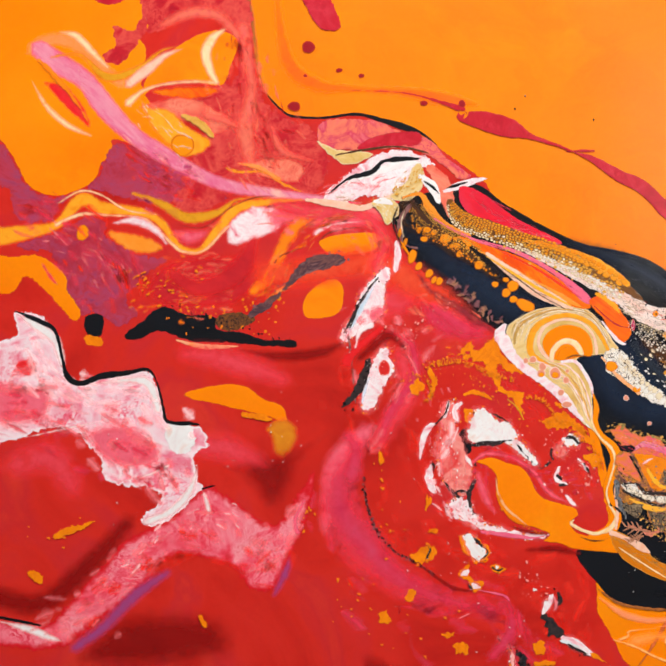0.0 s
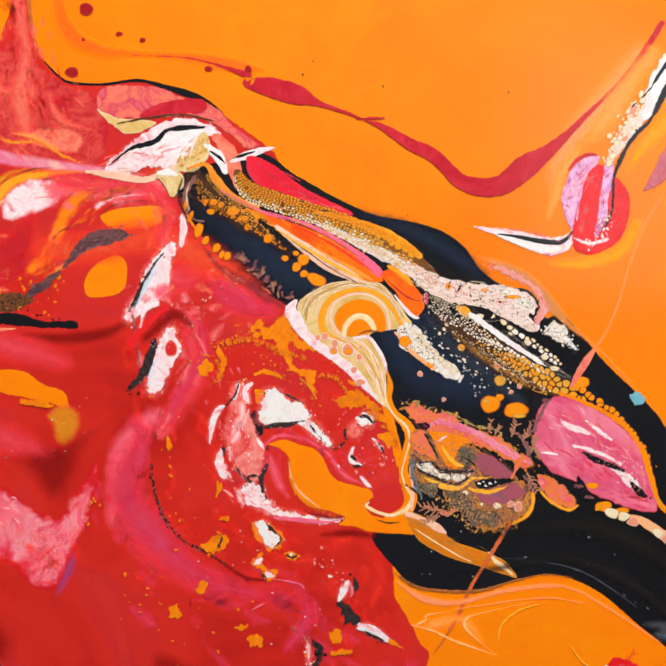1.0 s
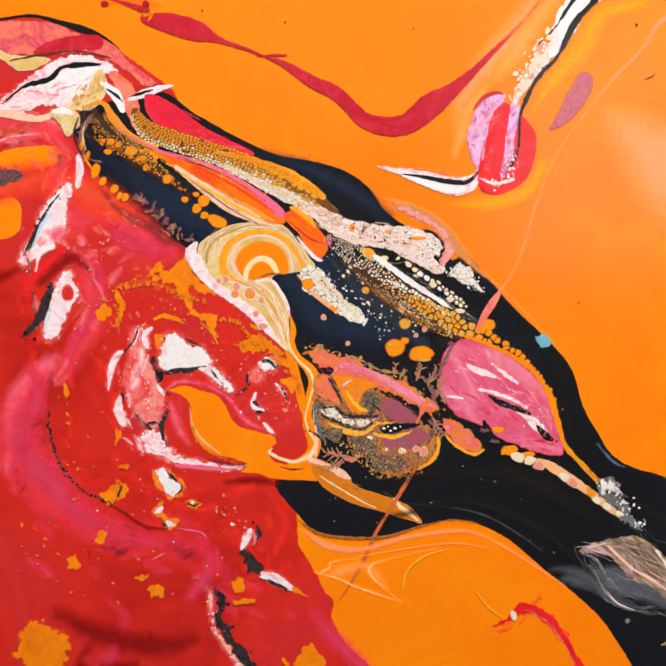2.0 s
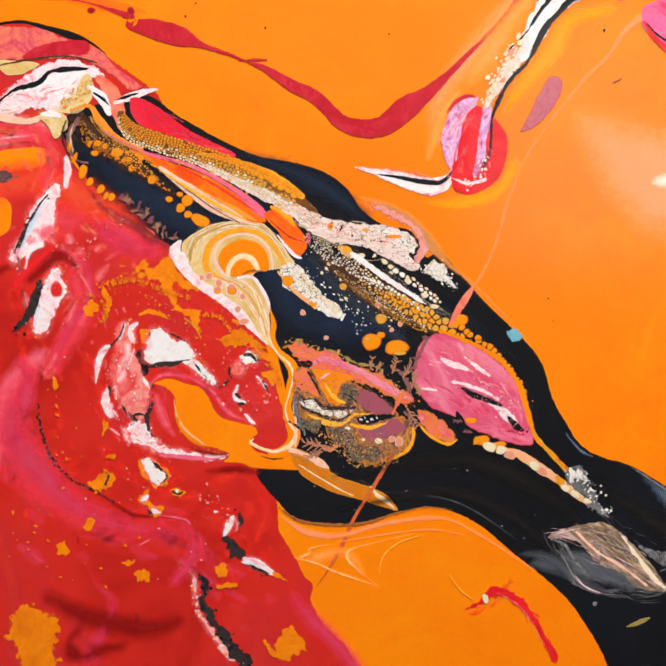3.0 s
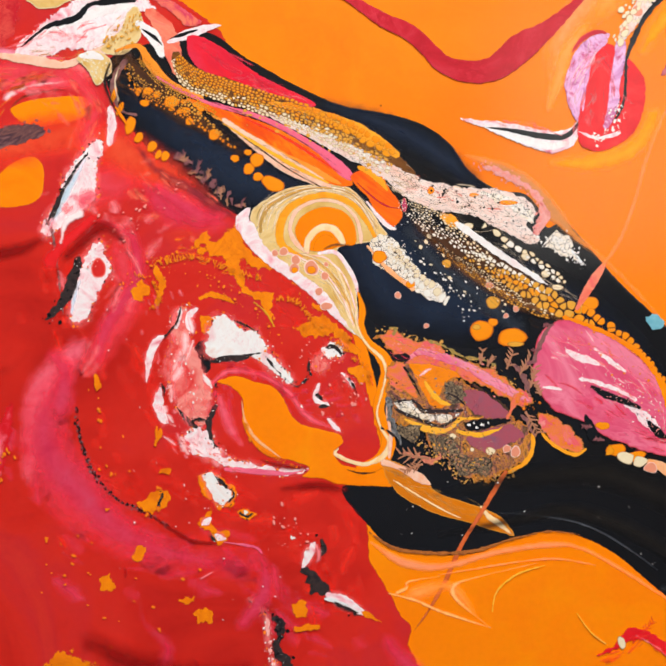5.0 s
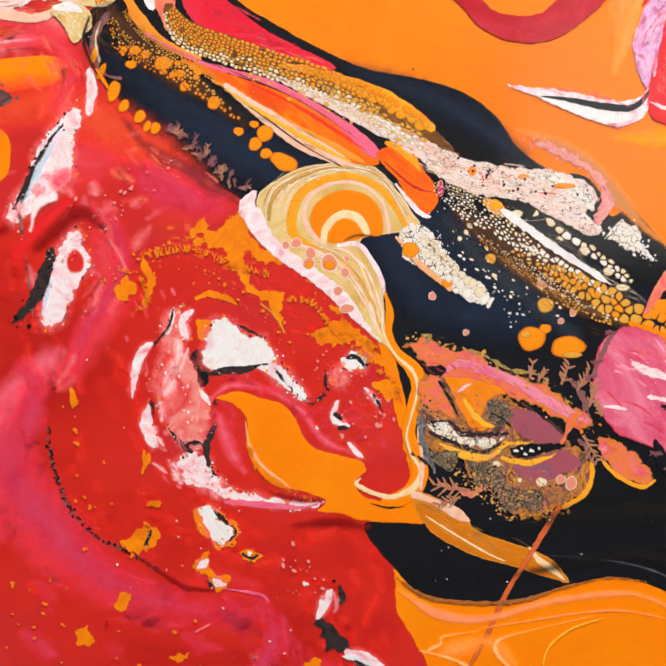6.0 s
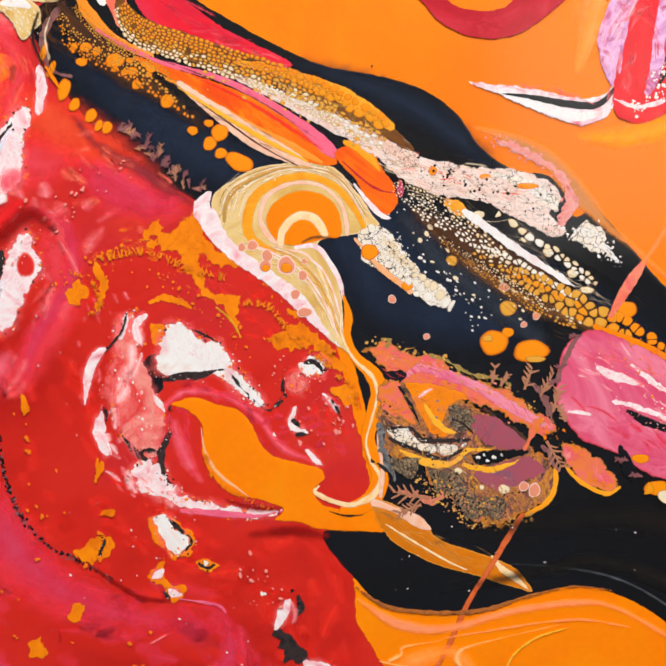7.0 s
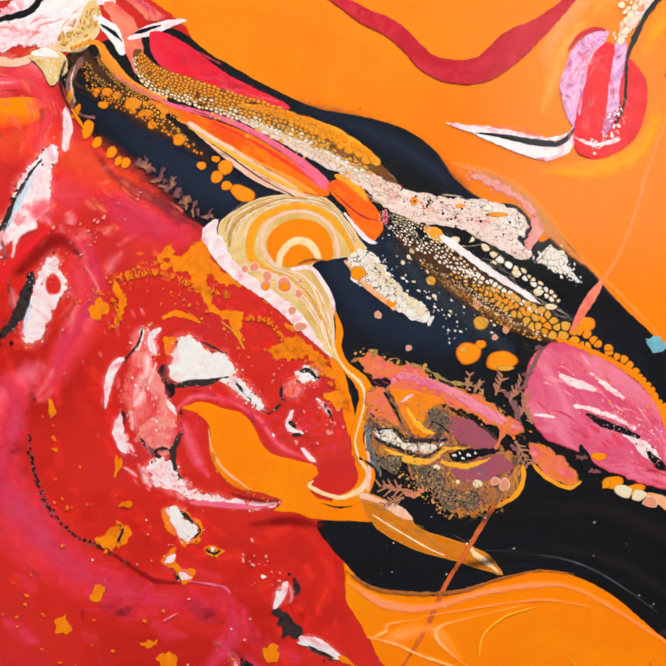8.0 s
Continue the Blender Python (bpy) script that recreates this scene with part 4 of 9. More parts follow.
pool("salmon_patch", "SALMON_S", .8, [(-217.1, 116.6), (-194.3, 121.9), (-178.8, 116.6), (-167.7, 108), (-178.3, 101.6), (-191.7, 108), (-204.9, 112.3)], parent="red_pool")
pool("orange_patch", "ORANGERED_S", .8, [(-211.9, 124.1), (-196.7, 126.9), (-179.1, 127.2), (-174.8, 124), (-185.5, 119.8), (-200.8, 120.5)], parent="red_pool")
pool("gold_patch", "GOLDO_S", .8, [(-217.4, 122), (-209.5, 116.6), (-200.6, 115.5), (-189.4, 105.9), (-178.3, 99.5), (-182.4, 93.1), (-191, 90.4), (-200, 95.1), (-211.3, 108)], parent="red_pool")
vein("cream_vein", "CREAM_S", .2, [(-222.7, 117.7, 6.3), (-215.2, 124.1, 3.4), (-205.4, 127.4, 2.9), (-190.2, 129, 2.9), (-176, 128.3, 3.3)], parent="red_pool")
vein("cream_vein", "CREAM_S", .2, [(-173.6, 155.4, 2.9), (-180, 150.8, 6.2), (-183.1, 143.4, 7), (-180.6, 134.7, 5.8), (-176.6, 128, 3.7)], parent="red_pool")
vein("cream_vein", "PEACH_S", .3, [(-223.1, 127.5, 6.3), (-213.4, 134.9, 7.1), (-203.8, 142.4, 4.6), (-195.1, 145.6, 1.7)], parent="red_pool")
vein("cream_vein", "CREAM_S", .2, [(-273.6, 129.8, 1.3), (-265.2, 116.6, 3.8), (-253.5, 106.8, 4.3), (-241, 101.4, 2.1)], parent="red_pool")
pool("red_patch", "REDHOT_S", .5, [(-267.9, 129.8), (-254.3, 126.4), (-244.9, 116.6), (-241.1, 104.7), (-251.4, 112.3), (-260.8, 121)], parent="red_pool")
cells("cell", "ORANGECELL", [(-193.4, 96.9, 5.84, 5.84, 0)], parent="red_pool")
vein("gold_river", "GOLDO_S", .5, [(-300.9, 47.5, 11.9), (-278.3, 51.1, 10.3), (-258.2, 55.7, 6.4), (-245.3, 68.5, 8.9), (-234, 64.7, 8.5), (-214.1, 62.9, 6.3), (-203, 57.6, 5.9), (-193.8, 46, 5.5), (-182.9, 44.1, 5), (-174.5, 53.8, 7.1), (-164.1, 65.6, 7), (-147.1, 69, 4.9), (-130.3, 70.2, 2)], parent="red_pool")
vein("cream_vein", "CREAM_S", .3, [(-257.5, 66.6, 1.3), (-245.5, 73.3, 2.1), (-234.3, 71.2, 1.7), (-220.7, 63.8, 1.7), (-203.1, 61.9, 0.8)], parent="red_pool")
vein("cream_vein", "CREAM_S", .3, [(-258.2, 55.7, 3.4), (-245, 61.4, 3), (-229.5, 61.1, 2.1), (-211.7, 59.7, 2.1), (-200.5, 50.2, 2.9), (-191.5, 43.5, 2.5), (-180.8, 44.2, 2.5), (-170.2, 55, 2.5), (-159.7, 63.6, 1)], parent="red_pool")
vein("gold_vein", "GOLD_S", .5, [(-218.8, 72.5, 3), (-205.5, 68.3, 5.5), (-189.9, 60.6, 7.1), (-174.9, 62.9, 5.8), (-164.3, 69.9, 2.9), (-147.3, 71, 2.1)], parent="red_pool")
vein("dark_vein", "BROWN_S", .2, [(-194.2, 56.7, 0.6), (-181.1, 55.9, 1), (-168.4, 65.5, 1), (-155.7, 71, 1.2), (-145.1, 71.8, 0.6)], parent="red_pool")
vein("white_vein", "WHITEPINK_S", .4, [(-228.2, 57.2, 2.1), (-216.1, 58.5, 5.5), (-204.9, 53.3, 4.6), (-199.9, 47, 2.1)], parent="red_pool")
pool("orange_patch", "ORANGELT_S", .8, [(-231.4, 53), (-220.3, 53.1), (-204.8, 49.1), (-201.4, 43.8), (-213.3, 41.4), (-226.7, 46.6)], parent="red_pool")
pool("purple_pool", "PURPLE", .8, [(-278.2, 46.8), (-258.1, 52.5), (-242.7, 60.3), (-231.6, 58.3), (-231.3, 51.8), (-222.2, 45.5), (-213.3, 41.4), (-198, 39.6), (-206.4, 33.1), (-219.2, 20), (-212.2, 11.6), (-222.9, 4.9), (-234.3, 11.1), (-243.1, 10.8), (-254.7, 23.4), (-259.8, 40.6), (-273.5, 42.5)], parent="red_pool")
pool("crimson_patch", "CRIM_SOFT", 1, [(-202.2, 37.4), (-187.2, 41.9), (-163.3, 42.4), (-150.2, 32.2), (-162.5, 17.2), (-186.2, 13.3), (-201.5, 16.1), (-210.5, 24.4)], parent="red_pool")
pool("pink_patch", "PINK_SOFT", .6, [(-198.5, 54.5), (-189.8, 55.6), (-176.7, 54.9), (-183, 47.3), (-191.6, 46.1)], parent="red_pool")
pool("orange_pool", "ORANGE", 1, [(-321.9, 52.7), (-286.9, 40.1), (-273.3, 40.3), (-264.3, 39.4), (-252.8, 32.1), (-250.2, 23.5), (-243.1, 11.8), (-247.3, 7.5), (-256.7, 16.9), (-263.7, 23.3), (-273, 29.5), (-279.4, 20.7), (-293, 20.5), (-320.4, 17.7)], parent="red_pool")
cells("cell", "ORANGECELL", [(-243.6, 52.1, 3.20, 4.26, 0)], parent="red_pool")
pool("pink_patch", "WHITEPINK_S", .8, [(-168.2, 59.2), (-159.8, 65.7), (-144.9, 66.9), (-141.5, 57.5), (-150.8, 51), (-163.4, 46.7), (-170, 48.6)], parent="red_pool")
pool("pink_patch", "PINK_SOFT", .8, [(-151.3, 65.8), (-134.5, 68), (-113.2, 66.2), (-96.6, 68.5), (-88.3, 64.5), (-96.2, 56.1), (-121.3, 54.7), (-138.3, 55.5), (-146.5, 51.1)], parent="red_pool")
vein("orange_streak", "ORANGE_SOFT", .8, [(-156.2, 23.6, 6.2), (-146, 34.3, 8.3), (-140.1, 49.1, 8.2), (-132.1, 59.7, 8.2), (-121.6, 64, 4.1)], parent="red_pool")
vein("gold_vein", "GOLDO_S", .6, [(-171.2, 85.7, 1.7), (-164.7, 83.6, 2.9), (-151.9, 83.7, 2.9), (-142.1, 78.1, 2.9), (-132.5, 73.9, 1.6)], parent="red_pool")
vein("cream_vein", "WHITEPINK_S", .5, [(-125.5, 53.6, 4.1), (-117.2, 57.9, 2.5), (-100.4, 60.2, 1.6), (-92.3, 62.3, 1)], parent="red_pool")
vein("dark_vein", "BROWN_S", .4, [(-145.8, 30.1, 1.2), (-144.1, 40.3, 1.7), (-135.7, 45, 1.4), (-127.3, 47.3, 0.6)], parent="red_pool")
vein("dark_vein", "BROWN_S", .4, [(-123.3, 49.5, 0.8), (-118.1, 54.1, 1.8), (-106.6, 56.6, 1.4), (-98.2, 56.1, 0.6)], parent="red_pool")
pool("orange_oval", "ORANGE", .3, [(-123.3, 49.5), (-112.8, 53.4), (-98.2, 54.5), (-90.3, 51.6), (-95.9, 45.8), (-106.2, 43.1), (-116.7, 43.3)], parent="red_pool")
pool("orange_oval", "ORANGE", .3, [(-130.2, 19.7), (-124.6, 27.5), (-116.3, 31.3), (-111.6, 29.4), (-110.1, 22.8), (-113.2, 14), (-127.8, 11.8)], parent="red_pool")
vein("orange_streak", "PEACHO_SOFT", .8, [(-143.5, 23.9, 4.1), (-133.2, 32.5, 3.3), (-146.1, 38.5, 3.3), (-139.9, 44.9, 2.9)], parent="red_pool")
pool("black_streak", "BLACK", .7, [(-220.6, 0.7), (-212.1, 7.4), (-203.6, 15), (-197.1, 15.1), (-188.3, 12.2), (-174.2, 11.5), (-172.8, 5.2), (-159.8, 3.7), (-149, 0.8), (-134.2, 0.6), (-134.2, -2.9), (-149, -2.3), (-166.1, -1.4), (-183.5, -1.4), (-194.4, 1.5), (-203.1, 3.3), (-214, -1.2)], parent="red_pool")
pool("brown_patch", "BROWNLACE", .8, [(-173.4, 10.5), (-166.6, 13.9), (-158, 13.1), (-153.6, 10.1), (-162, 5.1), (-171.7, 5.2)], parent="red_pool")
vein("dark_red_streak", "DARKRED_SOFT", .5, [(-161.6, -4.9, 3.3), (-140.3, -7.3, 8.3), (-119.3, -4.4, 8.2), (-106.9, 2.3, 4.1)], parent="red_pool")
pool("black_blot", "BLACK", .5, [(-240.8, 9.8), (-231.6, 10.7), (-232, 0.4), (-239.4, 1.3)], parent="red_pool")
pool("orange_patch", "ORANGE_RAG", .8, [(-240.9, 0.2), (-231.6, -0.7), (-231.4, -4.9), (-238.5, -4.5)], parent="red_pool")
vein("peach_streak", "PEACHO", .4, [(-193.3, -0.7, 1.1), (-179.1, -3.6, 2.9), (-161.8, -2.9, 1)], parent="red_pool")
pool("orange_leaf", "ORANGE", .4, [(-188, -26.9), (-174, -22.8), (-159, -22.1), (-148.1, -28.3), (-138.4, -32.1), (-136.6, -41.4), (-143.5, -37.5), (-156.4, -34.9), (-173.7, -31.5), (-184.6, -29.9)], parent="red_pool")
pool("gold_drip", "GOLD_SOFT", 1, [(-146.6, -40.7), (-137.2, -36.2), (-129.5, -44.1), (-132.5, -52.5), (-138.6, -57.9), (-142.9, -55), (-145.4, -46.9)], parent="red_pool")
smears("red_marbling", "SM_ROSE", 60, 7.9, 22.2, 3.17, 10.10, 102, [(-110.3, -70.8, 23.8), (-102.2, -99.7, 31.8), (-74.7, -120.6, 31.8), (-35.7, -124.4, 23.8), (-19.9, -147.8, 23.9), (3.7, -163.5, 23.9)], parent="red_pool")
smears("red_marbling", "SM_RED", 90, 5.9, 22.0, 3.15, 10.04, 103, [(-106.5, -11.9, 39.4), (-90.6, -50.7, 51.3), (-74.8, -89.4, 47.5), (-35.8, -108.8, 31.7), (-4.5, -108.7, 23.7), (3.6, -147.7, 39.7)], parent="red_pool")
smears("red_marbling", "SM_PINK", 20, 4.7, 15.7, 2.75, 7.86, 105, [(-94.7, 0.1, 15.7), (-82.9, -15.4, 15.7), (-75.1, 8.2, 31.4), (-55.5, 16.2, 19.6)], parent="red_pool")
smears("red_marbling", "SM_SALMON", 60, 4.1, 13.2, 1.65, 5.60, 106, [(-166.8, 144.2, 24.7), (-159, 105.9, 33), (-147.7, 84.8, 32.9)], parent="red_pool")
smears("purple_marbling", "SM_ROSE", 40, 6.4, 15.5, 2.58, 7.31, 108, [(-274.4, 66.5, 12.9), (-242.2, 45.3, 34.1), (-223.6, 24.2, 29.7)], parent="red_pool")
smears("purple_marbling", "SM_PURPLE", 40, 4.2, 11.8, 2.10, 5.72, 109, [(-212.7, 84.4, 21), (-190.4, 73.8, 20.9)], parent="red_pool")
smears("red_marbling", "SM_SALMON", 50, 4.2, 11.8, 1.68, 5.00, 110, [(-193.3, 31.2, 33.6), (-167.3, 33.9, 29.1)], parent="red_pool")
smears("red_marbling", "SM_PINK", 20, 4.9, 16.5, 2.88, 8.23, 111, [(-142.7, 63.8, 12.4), (-121.6, 62, 12.3), (-96.3, 60.3, 12.2)], parent="red_pool")
smears("orange_marbling", "SM_ORANGE", 40, 3.0, 8.5, 1.27, 3.60, 112, [(-219.2, 20, 21.2), (-197.4, 24.7, 33.7), (-180, 23, 16.7)], parent="red_pool")
vein("red_wash", "WASH_SOFT", .5, [(-96.6, 15.5, 16.7), (-85.6, 20.9, 22.1), (-69.1, 26.3, 16.4), (-58, 15.5, 16.3), (-47.1, 7.5, 10.8)], parent="red_pool")
vein("red_wash", "WASH_SOFT", .5, [(-82.7, -3.3, 12.4), (-77.1, -22.2, 15.2), (-86.6, -38.5, 15.3), (-93.5, -49.4, 15.4)], parent="red_pool")
vein("red_wash", "WASH_SOFT", .5, [(-110.3, -70.8, 23.8), (-102.3, -93.9, 27.8), (-82.5, -112.8, 23.8), (-63, -120.5, 17.9)], parent="red_pool")
vein("red_wash", "WASH_SOFT", .5, [(-192, -7, 12.6), (-174.5, -8.5, 18.9), (-152.9, -13.9, 18.7), (-135.6, -19.5, 12.4)], parent="red_pool")
vein("red_wash", "WASH_SOFT", .5, [(-186, -53.1, 16.9), (-164.3, -54, 21), (-142.6, -63.4, 12.5)], parent="red_pool")
vein("red_wash", "WASH_SOFT", .5, [(-278, -67.6, 19.6), (-255.8, -62.3, 26), (-241.8, -78.7, 19.4)], parent="red_pool")
vein("red_wash", "WASHO_SOFT", .5, [(-154.4, 32, 18.7), (-129.1, 34.7, 22.6), (-99.8, 39.5, 22.4), (-70.9, 27.9, 22.2), (-50.3, 12, 18)], parent="red_pool")
vein("red_wash", "WASH_SOFT", .5, [(-147.1, 67.9, 10.3), (-125.8, 64, 14.3), (-104.7, 64.3, 12.2), (-92, 52, 12.2), (-95.6, 35.5, 12.2)], parent="red_pool")

smears("purple_marbling", "SM_RED", 40, 5.0, 16.0, 2.4, 6.0, 601, [(-275, 66, 14), (-245, 58, 20), (-232, 34, 26), (-222, 18, 20)], parent="red_pool")
smears("purple_marbling", "SM_PINK", 36, 3.0, 10.0, 0.8, 2.6, 602, [(-262, 50, 16), (-240, 44, 26), (-226, 26, 24)], parent="red_pool")
smears("purple_marbling", "SM_RED", 50, 3.0, 12.0, 1.0, 3.6, 603, [(-222, 92, 8), (-205, 80, 18), (-186, 72, 14)], parent="red_pool")
smears("crimson_marbling", "SM_DARK", 60, 3.0, 12.0, 1.2, 4.4, 604, [(-166, 150, 14), (-160, 120, 20), (-152, 100, 24), (-138, 92, 18)], parent="red_pool")
smears("orange_marbling", "SM_CREAM", 30, 3.0, 11.0, 0.5, 1.8, 605, [(-216, 116, 8), (-204, 106, 12), (-190, 96, 10)], parent="red_pool")
smears("orange_marbling", "SM_ORANGE", 40, 4.0, 14.0, 1.0, 3.2, 606, [(-150, 22, 8), (-140, 40, 12), (-128, 56, 10), (-112, 62, 6)], parent="red_pool")
smears("red_marbling", "SM_SALMON", 60, 3.0, 12.0, 1.0, 3.4, 607, [(-150, 62, 8), (-128, 60, 14), (-104, 60, 12), (-92, 48, 12), (-96, 34, 12)], parent="red_pool")
crumbs("orange_spatter", "FLECKORANGE", 70, 0.3, 1.3, 5.0, 608, rounded([(-200, 22), (-186, 16), (-170, 16), (-156, 12), (-146, 24)], closed=False), parent="red_pool")
crumbs("dusk_spatter", "DUSKCELL", 90, 0.2, 1.0, 2.2, 609, rounded([(-152, 16), (-142, 25), (-132, 36), (-120, 42), (-110, 41)], closed=False), parent="red_pool")
crumbs("black_spatter", "FLECKBLACK", 70, 0.2, 0.9, 1.2, 610, rounded([(-216, 3), (-204, 11), (-194, 15), (-178, 12), (-158, 6), (-136, 0)], closed=False), parent="red_pool")

pool("dusk_patch", "DUSKBAND", 1.2, [(-158.1, 14.2), (-149.8, 20.6), (-141.5, 26.1), (-135.5, 35.6), (-127.3, 42.7), (-114.6, 43.8), (-109.2, 41.4), (-114.3, 36.8), (-129, 32.7), (-137.2, 26.2), (-147.4, 15.5), (-155.8, 11.1)], parent="red_pool")

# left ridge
# Soft dark red areas beside the ridges.
pool("dark_red_patch", "DARKRED_SOFT", .5, [(-181.5, -59.3), (-159.4, -68.3), (-146.2, -83.1), (-133.7, -77.3), (-126, -58.4), (-111.8, -41.1), (-130.5, -48.3), (-159.8, -58)], parent="red_pool")
vein("dark_red_patch", "DARKRED_SOFT", .5, [(-284.3, -132, 17.6), (-257.4, -134.7, 17.4), (-231.8, -112.1, 17.3), (-212.9, -90.1, 12.8)], parent="red_pool")
pool("dark_red_patch", "DARKRED_SOFT", .5, [(-222, -136.8), (-187.6, -130.6), (-161.1, -136.3), (-159.9, -157.8), (-212.1, -169.6), (-243, -163.3)], parent="red_pool")
vein("pink_haze", "PINK_SOFT", .5, [(-95.3, -40.3, 12.3), (-109.1, -57.3, 18.5), (-112.8, -73.9, 16.5), (-116.3, -92.6, 8.3)], parent="red_pool")
vein("crimson_flow", "ROSE_SOFT", .5, [(-99.2, -46.6, 12.3), (-108.9, -65.5, 20.6), (-108.4, -81.8, 24.8), (-95.6, -97.3, 24.7), (-78.9, -112.6, 20.5), (-54.6, -121.8, 16.3), (-30.6, -124.9, 14.1)], parent="red_pool")
crumbs("black_spatter", "FLECKBLACK", 230, 0.15, 0.85, 0.42, 350, rounded([(-98.2, -64.9), (-96.6, -75), (-93.5, -85.1), (-88.6, -92.9), (-83.3, -98.7), (-78.2, -101.5), (-73.2, -103.3), (-62.9, -109.9)], closed=False), parent="red_pool")
crumbs("dusk_spatter", "DUSKCELL", 120, 0.15, 0.7, 0.6, 351, rounded([(-98.2, -64.9), (-96.6, -75), (-93.5, -85.1), (-88.6, -92.9), (-83.3, -98.7), (-78.2, -101.5), (-73.2, -103.3), (-62.9, -109.9)], closed=False), parent="red_pool")
vein("dark_vein", "DARKRED_SOFT", .3, [(-71.1, -104.2, 2), (-54.8, -114.8, 2.8), (-42.8, -116.4, 2)], parent="red_pool")
pool("pink_ridge", "PINKRIDGE", .8, [(-176.6, -72.5), (-163.5, -76.9), (-150.4, -85.5), (-139.7, -87.9), (-129.6, -72.9), (-122.7, -62.3), (-121.1, -66.3), (-125.9, -91.2), (-130.7, -101.7), (-138.4, -119.4), (-151, -122.3), (-162.2, -111.9), (-184.1, -107.4), (-194.8, -110.1), (-205.2, -123.2), (-217.7, -134.5), (-234.8, -148.1), (-245.4, -156.1), (-267.6, -158.7), (-312.8, -153), (-313.4, -142.3), (-279.3, -143.5), (-256.9, -145.2), (-244.2, -133.9), (-227.3, -113.9), (-216.8, -101.8), (-204, -93.8), (-193.4, -88)], parent="red_pool")
pool("white_ridge", "WHITERIDGE", .8, [(-319.5, 0.1), (-285.1, -3.3), (-276.3, 1.3), (-278.9, 11.1), (-267.6, 10.6), (-256.2, 4.1), (-252.1, -13), (-247.4, -22.5), (-239.5, -23.3), (-228.7, -18.7), (-209.1, -15.9), (-202.8, -21.1), (-197.8, -35.7), (-195, -41.2), (-183.2, -42.1), (-175.8, -47.4), (-175.6, -53.6), (-181.6, -56.7), (-180.8, -67.5), (-176.6, -73.6), (-187.1, -84.6), (-195.4, -91.3), (-205.1, -93.8), (-207.5, -87.7), (-198, -80.9), (-205.8, -75), (-226.6, -72.8), (-231.4, -61.3), (-240.7, -51.1), (-249.7, -47.2), (-263, -48.8), (-276.2, -54.6), (-317.3, -52)], parent="red_pool")
pool("red_patch", "REDHOT_SOFT", 1, [(-277.9, -16), (-269, -11.4), (-264.3, -17.7), (-270.8, -22.2)], parent="red_pool")
pool("pink_patch", "PINK_SOFT", 1, [(-307.2, -21.2), (-270.7, -24.3), (-254.9, -28.1), (-258.7, -43.2), (-278.7, -48.2), (-306.2, -45.1)], parent="red_pool")
pool("pink_patch", "PINK_SOFT", 1, [(-238.6, -46.8), (-216.9, -41.6), (-199, -51.5), (-198.6, -64.1), (-220.3, -67.2), (-233.7, -59.3)], parent="red_pool")
vein("white_vein", "WHITE_S", .5, [(-206.3, -91.9, 5.5), (-193.5, -85.9, 5.5), (-184.2, -76.1, 5.5), (-180.2, -63.3, 2.1)], parent="red_pool")
vein("white_vein", "WHITE_S", .5, [(-279.3, -145.1, 1.8), (-263.6, -148.2, 5.7), (-252.2, -151.7, 4.8), (-245.6, -153, 1.3)], parent="red_pool")
vein("white_vein", "WHITE_S", .4, [(-269.6, -52.2, 0.9), (-249.7, -47.2, 2.2), (-227.7, -42.1, 0.9)], parent="red_pool")
vein("white_vein", "WHITE_S", .4, [(-224.5, -72.6, 0.9), (-209.3, -69.9, 1.9), (-194.4, -62.9, 2.5)], parent="red_pool")
pool("white_patch", "WHITE", .6, [(-197.1, -43.1), (-184.3, -42.5), (-181.3, -52.9), (-190.2, -57.5), (-195.7, -53.5)], parent="red_pool")
vein("white_vein", "WHITE_S", .5, [(-276.7, 10, 1.7), (-266.3, 4.8, 6.5), (-256, -2.4, 6.5), (-251.4, -15.1, 4.7)], parent="red_pool")
vein("white_vein", "WHITE_S", .5, [(-235, -24.3, 2.1), (-217.6, -21.5, 4.7), (-206.6, -23.3, 6.4), (-200.7, -36.8, 5.1)], parent="red_pool")
vein("white_vein", "WHITE_S", .4, [(-176.6, -75.7, 3), (-174, -83.8, 4.2), (-174.8, -87, 1.3)], parent="red_pool")
smears("ridge_marbling", "SM_WHITE", 60, 4.3, 15.6, 2.77, 7.64, 121, [(-271.6, -2.9, 21.6), (-255.1, -23.8, 25.9), (-228.2, -31.5, 25.6), (-206.1, -35, 25.5), (-190.3, -53.2, 19)], parent="red_pool")
smears("ridge_marbling", "SM_PINK", 60, 4.3, 17.4, 3.48, 9.61, 122, [(-279.4, -31.1, 30.4), (-243.5, -36.3, 34.4), (-209.7, -56.1, 29.8), (-193.9, -74.5, 19.1)], parent="red_pool")
smears("ridge_marbling", "SM_ROSE", 40, 4.3, 13.9, 2.78, 7.69, 123, [(-279.2, -37.5, 26.1), (-234, -53, 21.5), (-198.6, -66.2, 17)], parent="red_pool")
smears("ridge_marbling", "SM_PINK", 70, 4.4, 15.7, 2.79, 7.72, 124, [(-256.8, -149.5, 13.1), (-224.6, -128.5, 21.5), (-197.3, -99.8, 25.6), (-167.3, -89.6, 25.3), (-149.6, -104.9, 18.9), (-129.2, -85.2, 8.3)], parent="red_pool")
smears("ridge_marbling", "SM_WHITE", 22, 3.0, 8.6, 1.29, 3.28, 125, [(-214.1, -115.3, 12.9), (-176.2, -83.9, 16.9), (-156.6, -88.9, 16.8)], parent="red_pool")
